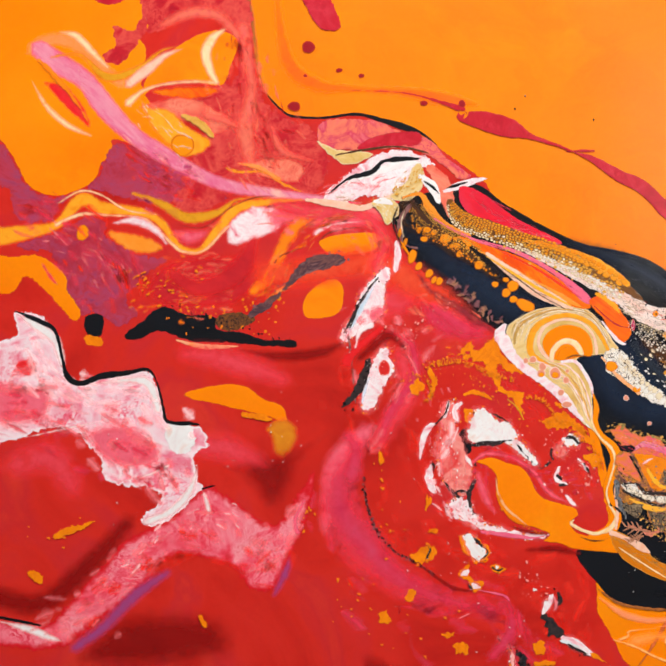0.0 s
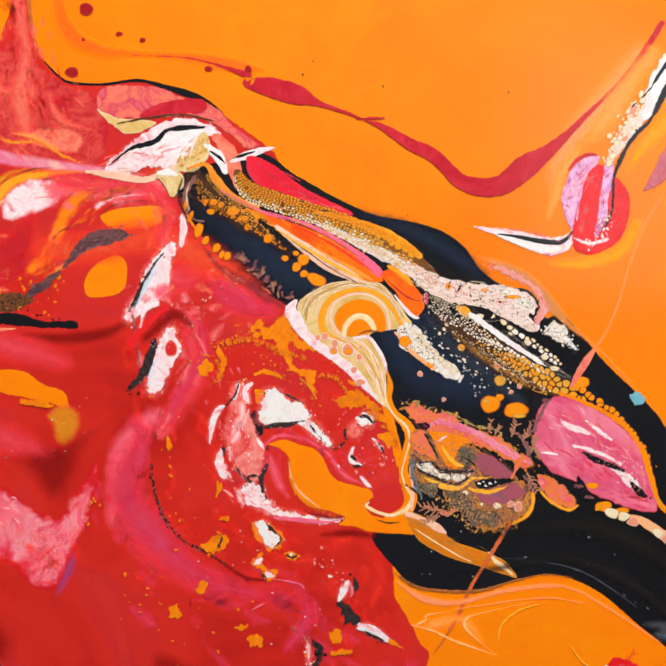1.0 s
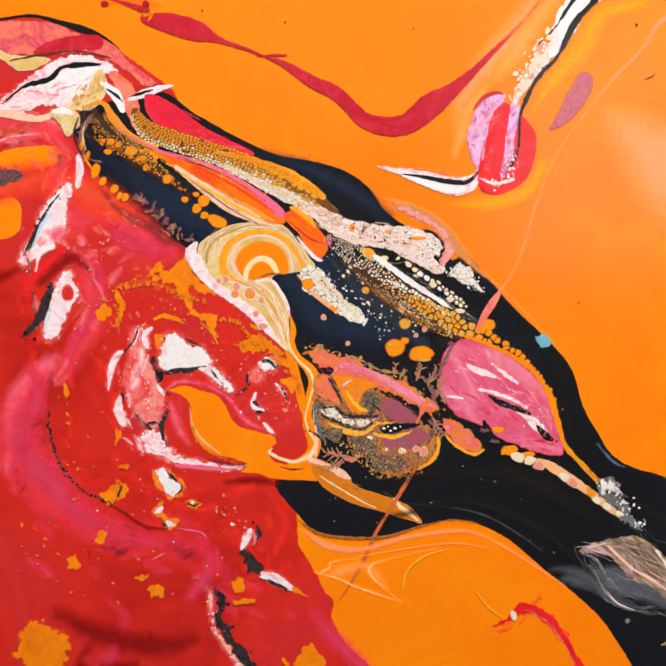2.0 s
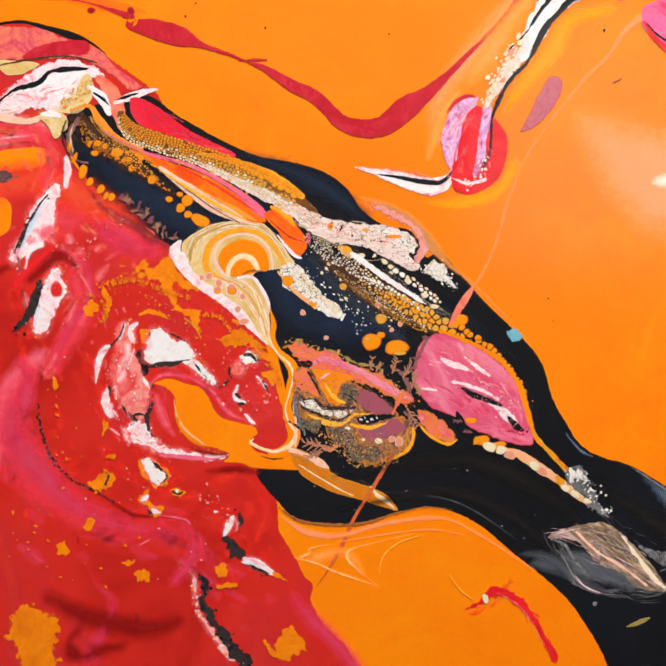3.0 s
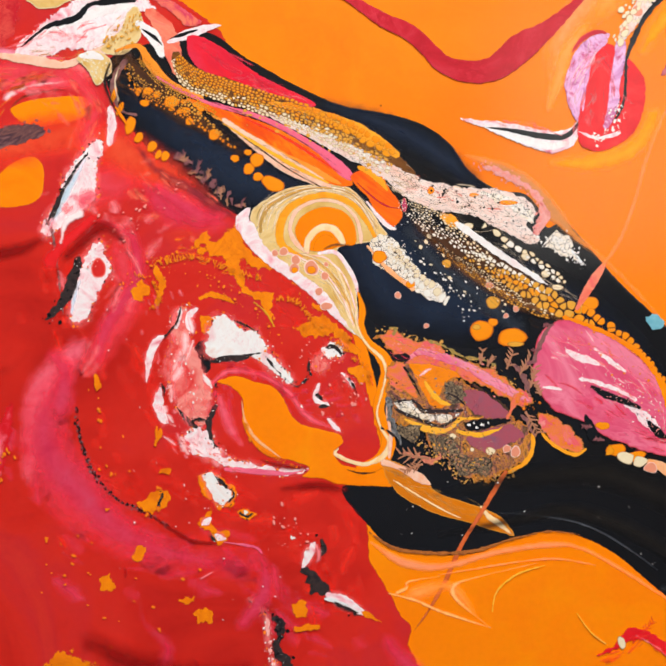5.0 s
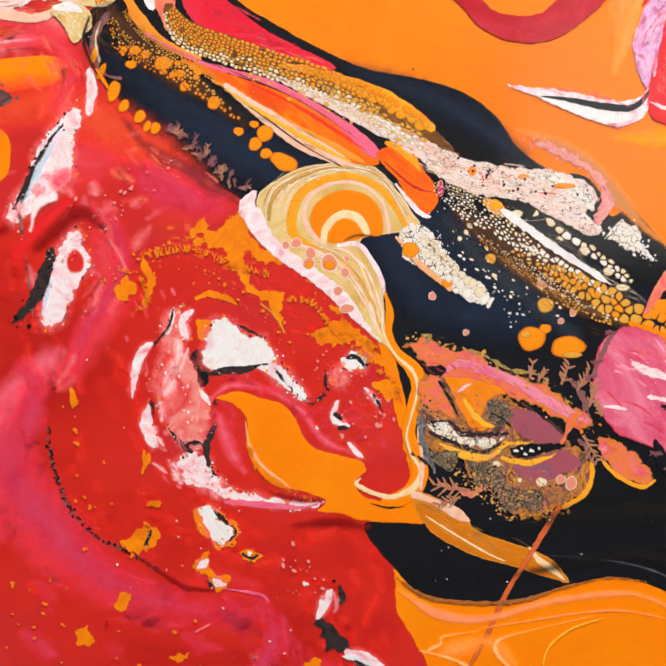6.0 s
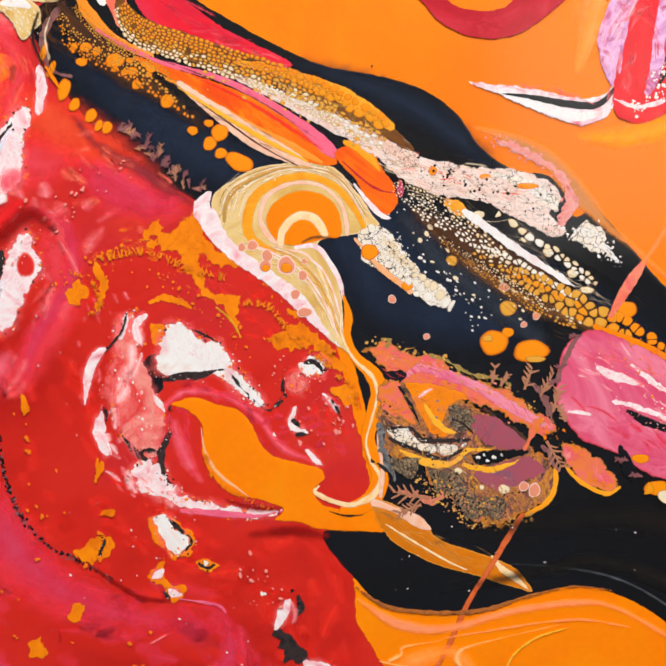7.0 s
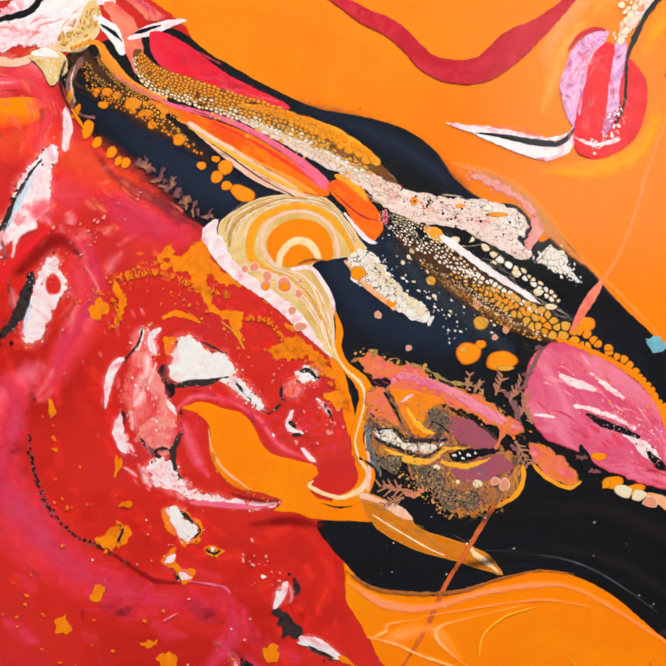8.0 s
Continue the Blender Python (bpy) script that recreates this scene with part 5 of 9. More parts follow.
smears("ridge_marbling", "SM_RED", 40, 4.3, 13.9, 3.46, 8.61, 126, [(-235.2, -137.6, 17.3), (-188.5, -105.6, 17), (-149.2, -113, 16.8), (-132.9, -99.8, 8.3)], parent="red_pool")
vein("dark_vein", "BLACK", .4, [(-277.9, 11.7, 0.9), (-265.2, 7, 2.8), (-256.1, 1.9, 2.1), (-251.5, -13, 1.7), (-248.5, -21, 3.4), (-241.8, -24, 2.8), (-230.8, -19.9, 3.6), (-217.7, -17.9, 2.8), (-207.9, -15.9, 1.9), (-202.8, -21.1, 1.1), (-198.6, -34.6, 1.7), (-196.2, -41.3, 2.1), (-184.3, -41.9, 2.1), (-179.8, -42.3, 0.6)], parent="red_pool")
vein("dark_vein", "BLACK", .3, [(-279.3, -143.1, 1.8), (-265.9, -144.7, 1.8), (-258, -145.8, 1.1)], parent="red_pool")
vein("dark_vein", "BLACK", .3, [(-177.6, -74, 0.6), (-173.3, -72.5, 1.1), (-170.5, -71.9, 0.4)], parent="red_pool")
vein("purple_haze", "PURPLE_SOFT", .5, [(-241, -156.9, 7.8), (-226.1, -145.4, 8.6), (-209.3, -127.7, 9.4), (-192.5, -115.2, 6.4)], parent="red_pool")
vein("purple_haze", "PURPLE_SOFT", .5, [(-140.3, -124.6, 4.2), (-134.5, -112.1, 6.3), (-132.7, -103.9, 2.1)], parent="red_pool")
vein("pink_streak", "PINK_S", .5, [(-129, -93.4, 4.2), (-130.8, -87.4, 3.3), (-126.3, -76.9, 2.9)], parent="red_pool")

# chevrons
vein("pink_vein", "WHITEPINK", .5, [(-85.1, 50.1, 2), (-84.5, 43.9, 3.6), (-85.3, 35.7, 2)], parent="red_pool", halo="HALO_PINK")
pool("white_chevron", "WHITEPINK", .8, [(-111.6, 4.2), (-105.2, 14.7), (-101.5, 25.1), (-95.5, 33.5), (-90.5, 38.1), (-87.8, 35.7), (-90.1, 27.4), (-89.8, 15.1), (-98.9, 8.7), (-107.9, 0.6)], parent="red_pool", halo="HALO_PINK")
vein("dark_vein", "BLACKRAG", .5, [(-109.5, 5.2, 1.2), (-103.6, 15.8, 2.9), (-97.7, 27.3, 1.8), (-93.4, 32.5, 0.8)], parent="red_pool")
pool("pink_patch", "PINK_SOFT", .6, [(-99.1, 17), (-88.9, 19.2), (-89.7, 13.1), (-96.8, 9.8)], parent="red_pool")
vein("dusk_line", "DUSK", .5, [(-102.5, -31.4, 0.6), (-106.7, -0.1, 1.6), (-109.7, 7.7, 1.2)], parent="red_pool")
pool("white_chevron", "WHITEPINK", .8, [(-93.3, -4.4), (-88.3, -0.8), (-86.4, -7.3), (-84.3, -13.3), (-89.7, -21.7), (-93.5, -31.1), (-100, -32.3), (-99.9, -24.2), (-97.1, -13.7)], parent="red_pool", halo="HALO_PINK")
vein("dark_vein", "BLACKRAG", .8, [(-97.1, -7.6, 3.7), (-99.7, -18, 5.7), (-104.3, -25.9, 4.5), (-109.7, -31.1, 2.1)], parent="red_pool")
cells("cell", "REDCELL", [(-89.4, -11.5, 3.05, 3.66, 0)], parent="red_pool")
vein("pink_streak", "ROSE_SOFT", .4, [(-88.8, 6.1, 5.9), (-77, 0.3, 7.9), (-75, -15.3, 9.8), (-84.8, -31.1, 9.9), (-90.6, -46.8, 7.9)], parent="red_pool")
vein("red_streak", "REDHOT_SOFT", .4, [(-108.6, -10, 7.9), (-102.6, -2, 5.9), (-90.8, 8.1, 5.9)], parent="red_pool")
vein("dusk_fade", "HALO_DUSK", .8, [(-75.1, 35.7, 3.1), (-67.3, 26, 5.1), (-55.5, 19.1, 7), (-43.7, 11.4, 6.7), (-35.9, 6.9, 3.1)], parent="red_pool")
vein("blue_tint", "SM_BLUE", .5, [(-108.6, 3.2, 1.6), (-103.6, 13.1, 3.7), (-98.9, 22.1, 2.9), (-94.4, 30.4, 1.2)], parent="red_pool")
vein("blue_tint", "SM_BLUE", .5, [(-96.4, -15.8, 1.6), (-98.8, -24.1, 2.5), (-99.7, -29.2, 1.2)], parent="red_pool")
pool("rose_haze", "ROSE_SOFT", .6, [(-75.1, 23.9), (-59.4, 20.1), (-37.9, 8.4), (-41.8, 0.6), (-57.5, 0.5), (-71.2, 8.2)], parent="red_pool")
vein("white_vein", "WHITEPINK", .5, [(-64.2, -37.3, 1), (-67.5, -39.7, 3.2), (-70.1, -46.5, 3), (-71, -55.3, 0.6)], parent="red_pool", halo="HALO_PINK")

# center red lobe
pool("pink_patch", "PINKRED", 1.4, [(-61.9, -30), (-55.2, -25.9), (-53.8, -34), (-55.1, -39.4), (-51, -48.7), (-46.9, -54), (-46.1, -62), (-48.2, -70.1), (-53.6, -70.1), (-59.1, -64.8), (-61.8, -56.9), (-64.6, -48.9), (-61.9, -39.5)], parent="red_pool", halo="HALO_PINK")
pool("pink_tail", "WHITEPINK", 1.2, [(-56.3, -74.1), (-48.2, -72.7), (-44.1, -79.3), (-37.3, -84.5), (-22.5, -86.6), (-10.5, -88.1), (-17.1, -90.2), (-33.2, -88.4), (-46.8, -84.7), (-54.9, -80.8)], parent="red_pool", halo="HALO_PINK")
vein("pink_vein", "PINK", .5, [(-41.3, -87.9, 1.9), (-27.9, -89, 2.4), (-17.1, -89.7, 1.6), (-9.1, -88, 0.4)], parent="red_pool")
vein("white_vein", "WHITEPINK", .8, [(-65.9, -56.9, 1.1), (-66.4, -62.3, 4.1), (-65, -68.3, 3.6), (-62.8, -70.5, 1.1)], parent="red_pool", halo="HALO_PINK")
vein("dark_vein", "BLACKRAG", .8, [(-59.4, -64.6, 0.8), (-54.9, -70.1, 2.2), (-51.6, -72.1, 1.4)], parent="red_pool")
vein("dark_vein", "BLACKRAG", .9, [(-44.6, -55.3, 0.7), (-44.7, -63.3, 1.6), (-47.4, -70.6, 3.3), (-46.5, -76, 1.4), (-44.7, -79.3, 0.5)], parent="red_pool")
vein("white_vein", "WHITEPINK", .7, [(-57.9, -26, 1.1), (-58.4, -30, 1.9), (-59.9, -34.1, 1.1)], parent="red_pool", halo="HALO_PINK")
pool("orange_patch", "ORANGE_RAG", 1, [(-49.7, -29.9), (-45.6, -29.3), (-46.3, -33.9), (-49, -36.6), (-51.1, -35.3)], parent="red_pool")
pool("black_blot", "BLACK", .8, [(-53.7, -42.1), (-48.3, -39), (-46.3, -44.7), (-46.7, -50), (-49.6, -51.6), (-52, -47.3)], parent="red_pool")
vein("white_vein", "WHITE", .5, [(-49.9, -52, 1.4), (-47.5, -54.7, 1.9), (-45.8, -57.3, 0.8)], parent="red_pool", halo="HALO_PINK")
vein("pink_border", "PINK_SOFT", .6, [(-46.3, -55.9, 2.2), (-40.1, -51, 3.5), (-28, -51.8, 3.5), (-17.3, -58.4, 3.5), (-9.3, -68.2, 3.5), (1.4, -72.7, 1.6)], parent="red_pool")
vein("pink_border", "PINK_SOFT", .6, [(-43.5, -59.3, 4.1), (-40.1, -69.9, 6.8), (-34.6, -79.2, 3.5)], parent="red_pool")
vein("white_chip", "WHITEPINK", .8, [(-51.8, -26.7, 1.1), (-55.2, -30.6, 2.5), (-53.8, -35.3, 1.9)], parent="red_pool", halo="HALO_PINK")
vein("pink_chip", "PINKRED", 1, [(-57.8, -39.4, 4.1), (-53.7, -46, 5.5), (-52.3, -55.4, 6.8), (-52.3, -64.7, 5.5)], parent="red_pool", halo="HALO_PINK")
cell_field("fleck", "FLECKWHITE", 36, 0.14, 0.55, 201, [(-57.9, -27.3, 4.1), (-57.8, -39.4, 8.2), (-52.3, -56.7, 8.2), (-50.9, -70, 6.9)], parent="red_pool")
cell_field("fleck", "FLECKPINK", 50, 0.14, 0.69, 202, [(-61.9, -30, 8.2), (-59.2, -48.8, 12.4), (-56.3, -68.8, 12.4), (-41.3, -84.5, 5.5)], parent="red_pool")
cell_field("fleck", "BLACKCELL", 30, 0.14, 0.41, 205, [(-44.3, -31.3, 2.7), (-38.9, -35.2, 8.1), (-29.4, -40.5, 5.4)], parent="red_pool")
pool("white_blade", "WHITE", .7, [(-48.3, -38), (-46.3, -31.2), (-42.9, -29.3), (-38.9, -30.6), (-33.5, -34.6), (-29.4, -35.2), (-26, -39.8), (-22.7, -44.5), (-18.7, -49), (-14.3, -55), (-17.3, -55.7), (-22.7, -51.7), (-28, -47.1), (-30.7, -45.1), (-37.5, -46.6), (-44.9, -46), (-49, -44.6)], parent="red_pool", halo="HALO_PINK")
vein("dark_vein", "BLACKRAG", .8, [(-46.3, -47, 2.2), (-41.5, -46.2, 3.5), (-34.8, -45.6, 2.7), (-27.4, -43.9, 1.1), (-22.7, -49.1, 1.2), (-17.3, -54.3, 1.1), (-13.9, -56.6, 1.2), (-10.6, -54.2, 1.2), (-8.6, -49.4, 0.5)], parent="red_pool")
vein("dark_vein", "BLACKRAG", .4, [(-38.2, -31.3, 0.4), (-33.5, -33.2, 1.1), (-29.4, -35.6, 0.4)], parent="red_pool")
smears("lobe_marbling", "SM_PINK", 70, 1.9, 6.6, 0.82, 2.80, 131, [(-63.3, -22.1, 13.7), (-57.8, -42, 13.7), (-60.5, -62.2, 13.8), (-52.2, -78.1, 11), (-35.9, -87.1, 5.5)], parent="red_pool")
smears("lobe_marbling", "SM_WHITE", 20, 3.3, 11.0, 1.92, 5.49, 132, [(-60.6, -30, 8.2), (-56.4, -39.4, 8.2), (-64.5, -63.6, 6.9), (-54.9, -74.2, 11), (-41.4, -83.3, 5.5)], parent="red_pool")
smears("lobe_marbling", "SM_ROSE", 60, 2.7, 8.7, 1.09, 4.18, 134, [(-41.5, -67.2, 10.9), (-38.8, -48.6, 5.4), (-22.7, -55.1, 5.4), (-12, -64.2, 8.1), (4, -61.3, 13.3), (12.1, -71.9, 6.6)], parent="red_pool")
smears("lobe_marbling", "SM_RED", 50, 2.7, 8.6, 1.08, 4.13, 135, [(-30.9, -15.2, 16.2), (-14.7, -29.8, 18.8), (1.3, -48.2, 18.7), (9.3, -63.9, 10.6)], parent="red_pool")
smears("lobe_marbling", "SM_ORANGE", 50, 1.4, 4.4, 0.55, 1.86, 136, [(-64.8, -11.3, 8.2), (-57.9, -3.3, 8.2), (-49.8, -5.9, 8.2), (-33.6, -13.9, 10.8)], parent="red_pool")
smears("lobe_marbling", "SM_PINK", 20, 4.7, 15.7, 2.75, 7.86, 137, [(-108.6, -0.2, 11.8), (-94.8, 15.8, 15.7), (-80.9, -1.6, 11.8), (-82.8, -31.1, 11.8), (-94.6, -50.8, 11.9)], parent="red_pool")
smears("lobe_marbling", "SM_SALMON", 20, 3.3, 10.9, 1.91, 5.45, 138, [(-58, 18.2, 21.8), (-71.7, 20.9, 21.9), (-47.2, 8.8, 12.2)], parent="red_pool")
pool("orange_feather", "ORANGE_RAG", 1.3, [(-41.7, 2.1), (-36.3, 6.1), (-30.9, -4.5), (-22.8, -9.9), (-12.1, -19.2), (-4.1, -27.1), (3.9, -34.9), (11.9, -42.8), (9.3, -45.5), (1.2, -38.9), (-5.3, -35), (-12, -37.7), (-10.7, -31.1), (-5.4, -28.4), (-12.1, -21.8), (-18.8, -15.2), (-28.2, -12.5), (-34.9, -9.9), (-32.2, -17.8), (-25.4, -20.5), (-18.8, -19.2), (-22.7, -24.4), (-21.4, -33.8), (-22.1, -37.1), (-25.4, -31.1), (-29.5, -24.5), (-34.9, -20.5), (-39, -13.9), (-41.7, -8.6), (-47.1, -7.3), (-53.9, -4.6), (-62, -7.3), (-66.8, -11.3), (-66.1, -7.3), (-57.9, -3.3), (-48.5, -1.9)], parent="red_pool")
vein("orange_streak", "ORANGE_RAG", 1, [(-51.1, -22.7, 1.4), (-45.6, -21.7, 2.2), (-38.9, -23.9, 1.9), (-37.6, -25.1, 0.4)], parent="red_pool")
vein("orange_streak", "GOLD", .5, [(-30.1, -24.5, 0.5), (-25.4, -28.5, 1.1), (-22.4, -33.8, 0.7)], parent="red_pool")
pool("orange_patch", "ORANGE_RAG", 1.5, [(-76.4, -17.4), (-71.5, -16.1), (-70.2, -22.1), (-72.9, -24.8), (-76.4, -23.5)], parent="red_pool")
vein("orange_streak", "ORANGE_RAG", 2, [(-68.2, -10, 1.4), (-65.4, -16.7, 2.7), (-66, -22.1, 2.2), (-68.1, -25.5, 1.1)], parent="red_pool")
pool("orange_patch", "ORANGE_RAG", 1.5, [(-53.3, -4.6), (-51.2, 2.1), (-48.5, 2.7), (-45.1, 0.1), (-47.8, -1.7)], parent="red_pool")
pool("orange_feather", "ORANGE_RAG", 1.6, [(-14.7, -35), (-12.1, -32.4), (-4, -31), (3.9, -34.9), (9.2, -41.5), (5.3, -41.6), (-1.4, -37.6), (-8, -39)], parent="red_pool")
pool("orange_crescent", "ORANGE", .35, [(-44.5, -54.7), (-37.4, -52.5), (-30.7, -54.4), (-22.7, -56.4), (-18.6, -61.6), (-15.9, -67), (-11.9, -70.8), (-3.9, -72.8), (2.1, -74.6), (4.1, -77.9), (0.8, -81.3), (4.2, -86.5), (16.1, -87.6), (22.6, -86.2), (27.2, -93.4), (22.7, -94.7), (9.5, -94.3), (1.6, -93.6), (-3.8, -91.7), (-11.8, -90.7), (-9.1, -87.4), (-17.1, -84.4), (-25.2, -83), (-32, -76.4), (-34.6, -69.8), (-34.5, -61.8), (-38.8, -56.6)], parent="red_pool")
vein("red_shade", "DARKRED_SOFT", .3, [(-27.9, -84.3, 1.4), (-19.8, -86.8, 3.5), (-11.8, -87.4, 2.7), (-8.5, -86.7, 0.5)], parent="red_pool")
vein("cream_vein", "PEACHO", .2, [(-34.8, -61.8, 0.4), (-33.4, -69.8, 1.1), (-29.3, -76.4, 1.4), (-22.6, -81.6, 0.8), (-19.9, -83.6, 0.4)], parent="red_pool")
pool("white_patch", "WHITE", 1, [(-3.7, -42.2), (1.2, -39.2), (4.2, -42.9), (1.6, -45.8), (-2, -45.8)], parent="red_pool", halo="HALO_PINK")
vein("dark_vein", "BLACKRAG", .6, [(-2.7, -41.9, 1.6), (0.6, -41.6, 2.1), (3.3, -44.2, 1.6)], parent="red_pool")
pool("pink_patch", "PINKRED", 1, [(-8.2, -47.6), (-4.1, -44.2), (-1.4, -48.2), (-5.3, -51.6)], parent="red_pool", halo="HALO_PINK")
vein("white_vein", "WHITEPINK", .8, [(-5.3, -55.5, 1.3), (-6.6, -61.5, 1.9), (-1.9, -63.5, 1.6)], parent="red_pool", halo="HALO_PINK")
vein("dark_chip", "BLACKRAG", .8, [(-6.1, -59.5, 1.1), (-5, -60.7, 1.6), (-3.9, -61.5, 0.7)], parent="red_pool")
vein("dark_chip", "BLACKRAG", .8, [(-5.3, -64.3, 0.8), (-2.3, -63.9, 1.3), (-0.2, -64.9, 0.7)], parent="red_pool")
vein("dark_chip", "BLACKRAG", .8, [(-8.3, -52.3, 0.9), (-9.3, -49, 1.3), (-9, -46.3, 0.7)], parent="red_pool")
vein("white_vein", "WHITEPINK", .8, [(3.3, -51.5, 1.1), (6, -54.1, 1.6), (8.2, -57.1, 1.1)], parent="red_pool", halo="HALO_PINK")
vein("white_vein", "WHITEPINK", .8, [(-1.9, -69.1, 1.1), (0.7, -71.7, 1.9), (3, -73.6, 1.1)], parent="red_pool", halo="HALO_PINK")
pool("orange_patch", "ORANGE_RAG", 1.8, [(6.7, -49.5), (10.6, -48.1), (14.8, -50.7), (13.5, -54.1), (9.3, -55), (6.7, -52.1)], parent="red_pool")
cells("fleck", "FLECKPINK", [(5.3, -52.8, 0.67, 0.67, 0), (7.7, -63.3, 1.06, 1.06, 0), (-3.9, -66.7, 0.80, 0.80, 0), (12.6, -61.3, 0.53, 0.53, 0), (9.6, -60, 0.53, 0.53, 0)], parent="red_pool")
pool("orange_halo", "ORANGE_RAG", 1, [(-52.9, -92.8), (-46.8, -88), (-37, -94.5), (-37, -100.5), (-41.3, -103.3), (-46, -101.4)], parent="red_pool")
pool("white_blot", "WHITE", .5, [(-49.7, -90.8), (-46.1, -89), (-42.7, -93.3), (-38.6, -95.8), (-39.1, -99.2), (-42, -101.5), (-45.4, -99.6), (-48, -95.4)], parent="red_pool", halo="HALO_PINK")
vein("dark_vein", "BLACKRAG", .9, [(-46.1, -89.6, 1.1), (-41.3, -94.1, 1.9), (-37.8, -96.7, 1.9), (-39.9, -100.5, 1.6), (-44.3, -101.7, 1), (-37.3, -102.5, 0.7)], parent="red_pool")
pool("orange_patch", "ORANGE_RAG", 1, [(-37.3, -104.3), (-31.8, -103), (-28.5, -105.6), (-33.1, -107.3)], parent="red_pool")
cells("fleck", "FLECKWHITE", [(-33.2, -104.4, 0.96, 0.68, 0), (-15.4, -114, 0.81, 0.81, 0), (-12, -64.2, 0.54, 0.54, 0)], parent="red_pool")
pool("orange_patch", "ORANGE_RAG", 1, [(-51.4, -108.1), (-46.7, -103.1), (-44.6, -110), (-38.5, -111.2), (-39.9, -113.9), (-43.9, -116.2), (-46, -112.7), (-49.3, -110.3)], parent="red_pool")
vein("white_chip", "WHITEPINK", .8, [(-50, -109.1, 1.1), (-48, -108.1, 2.8), (-46.7, -106.6, 0.8)], parent="red_pool", halo="HALO_PINK")
vein("white_chip", "WHITEPINK", .8, [(-44.6, -112.6, 1.1), (-43.3, -114, 2.5), (-40.6, -114.2, 1.1)], parent="red_pool", halo="HALO_PINK")
vein("dark_chip", "BLACKRAG", .8, [(-46.6, -112.4, 1.1), (-45.5, -114.7, 1.7), (-43.9, -115.6, 0.8)], parent="red_pool")
vein("dark_chip", "BLACKRAG", .8, [(-35.6, -104.2, 0.8), (-33.2, -105.8, 1.1), (-30.5, -105, 0.8)], parent="red_pool")
pool("orange_patch", "ORANGE_RAG", 1.4, [(-73.9, -100), (-69.2, -97.8), (-64.4, -95.7), (-61.9, -98.3), (-64.3, -103.5), (-71.1, -104.1)], parent="red_pool")
vein("dark_vein", "BLACKRAG", .8, [(-66.8, -102.7, 1.4), (-64.7, -97.3, 1.9)], parent="red_pool")
vein("white_vein", "WHITEPINK", .8, [(-7.3, -116.5, 3), (-9.6, -121.2, 3.5), (-11.6, -125.2, 1.4)], parent="red_pool", halo="HALO_PINK")
vein("dark_vein", "BLACKRAG", .8, [(-4.7, -114.4, 1.3), (-3.6, -118.4, 3), (-5.6, -121.3, 1.3)], parent="red_pool")
pool("black_blot", "BLACKRAG", 1.6, [(-11.3, -126.3), (-7.3, -124), (-4, -130.1), (1.4, -134.1), (7.4, -137.9), (12.3, -142.2), (7.4, -143.4), (-4.4, -136.5), (-8.3, -134.5)], parent="red_pool")
vein("white_vein", "WHITEPINK", .8, [(-2.4, -135.6, 2.4), (4.4, -138.4, 4.8), (10.3, -141.8, 2.8), (13.3, -143, 0.8)], parent="red_pool", halo="HALO_PINK")
vein("orange_streak", "ORANGE_RAG", .8, [(11.3, -142.2, 2), (15.3, -144.4, 1.6), (20.1, -146.8, 0.6)], parent="red_pool")
vein("white_vein", "PINKW", 2.2, [(-32.7, -137.1, 0.5), (-25.8, -142.9, 1.7), (-24, -157.7, 1.9), (-19.7, -165.5, 2.6), (-13.9, -173.4, 3.4), (-7, -182.1, 4.1)], parent="red_pool", halo="HALO_PINK")
crumbs("pale_spatter", "FLECKWHITE", 60, 0.12, 0.7, 1.1, 352, rounded([(-32.7, -137.1), (-25.8, -142.9), (-24, -157.7), (-19.7, -165.5), (-13.9, -173.4), (-7, -182.1)], closed=False), parent="red_pool")
crumbs("orange_spatter", "FLECKORANGE", 40, 0.15, 0.9, 1.8, 353, rounded([(-32.7, -137.1), (-25.8, -142.9), (-24, -157.7), (-19.7, -165.5), (-13.9, -173.4), (-7, -182.1)], closed=False), parent="red_pool")
vein("dark_vein", "BLACKRAG", 2.4, [(-31.7, -138.1, 1.6), (-27.7, -141.5, 1.4), (-20.3, -145.9, 4.1), (-21.4, -153.7, 4.1), (-18.2, -160.5, 6.5), (-13.9, -167.5, 5.9), (-8.4, -175.3, 7.0), (-1.1, -185.1, 7.6)], parent="red_pool")
pool("orange_patch", "ORANGE_RAG", 1.8, [(-112.3, -167.3), (-105.7, -155.9), (-99.9, -155.5), (-92.1, -159.9), (-84.7, -164.7), (-88.2, -175.5), (-86.1, -187.1), (-105, -188.4), (-109.4, -177.2), (-113.2, -175.2)], parent="red_pool")
pool("orange_patch", "ORANGE_RAG", 1.4, [(11.6, -174.2), (19.3, -165.5), (23.3, -169.3), (27.6, -175.3), (23.3, -180.5), (15.6, -184.1)], parent="red_pool")
pool("orange_patch", "ORANGE_RAG", 1.2, [(-15.1, -138), (-9.9, -137.6), (-10.2, -144.3), (-14.5, -143.9)], parent="red_pool")
pool("orange_patch", "ORANGE_RAG", 1.2, [(-89.5, -130.2), (-86.4, -127.9), (-82.9, -130.7), (-84.4, -134.2), (-88.3, -133.8)], parent="red_pool")
pool("orange_patch", "ORANGE_RAG", .8, [(-76.3, -121.5), (-74.4, -116.7), (-70.4, -117.2), (-72.7, -122)], parent="red_pool")
pool("orange_patch", "ORANGE_RAG", 1.4, [(-52.8, -142), (-48.3, -140.4), (-45.7, -145.5), (-50.8, -146.3)], parent="red_pool")
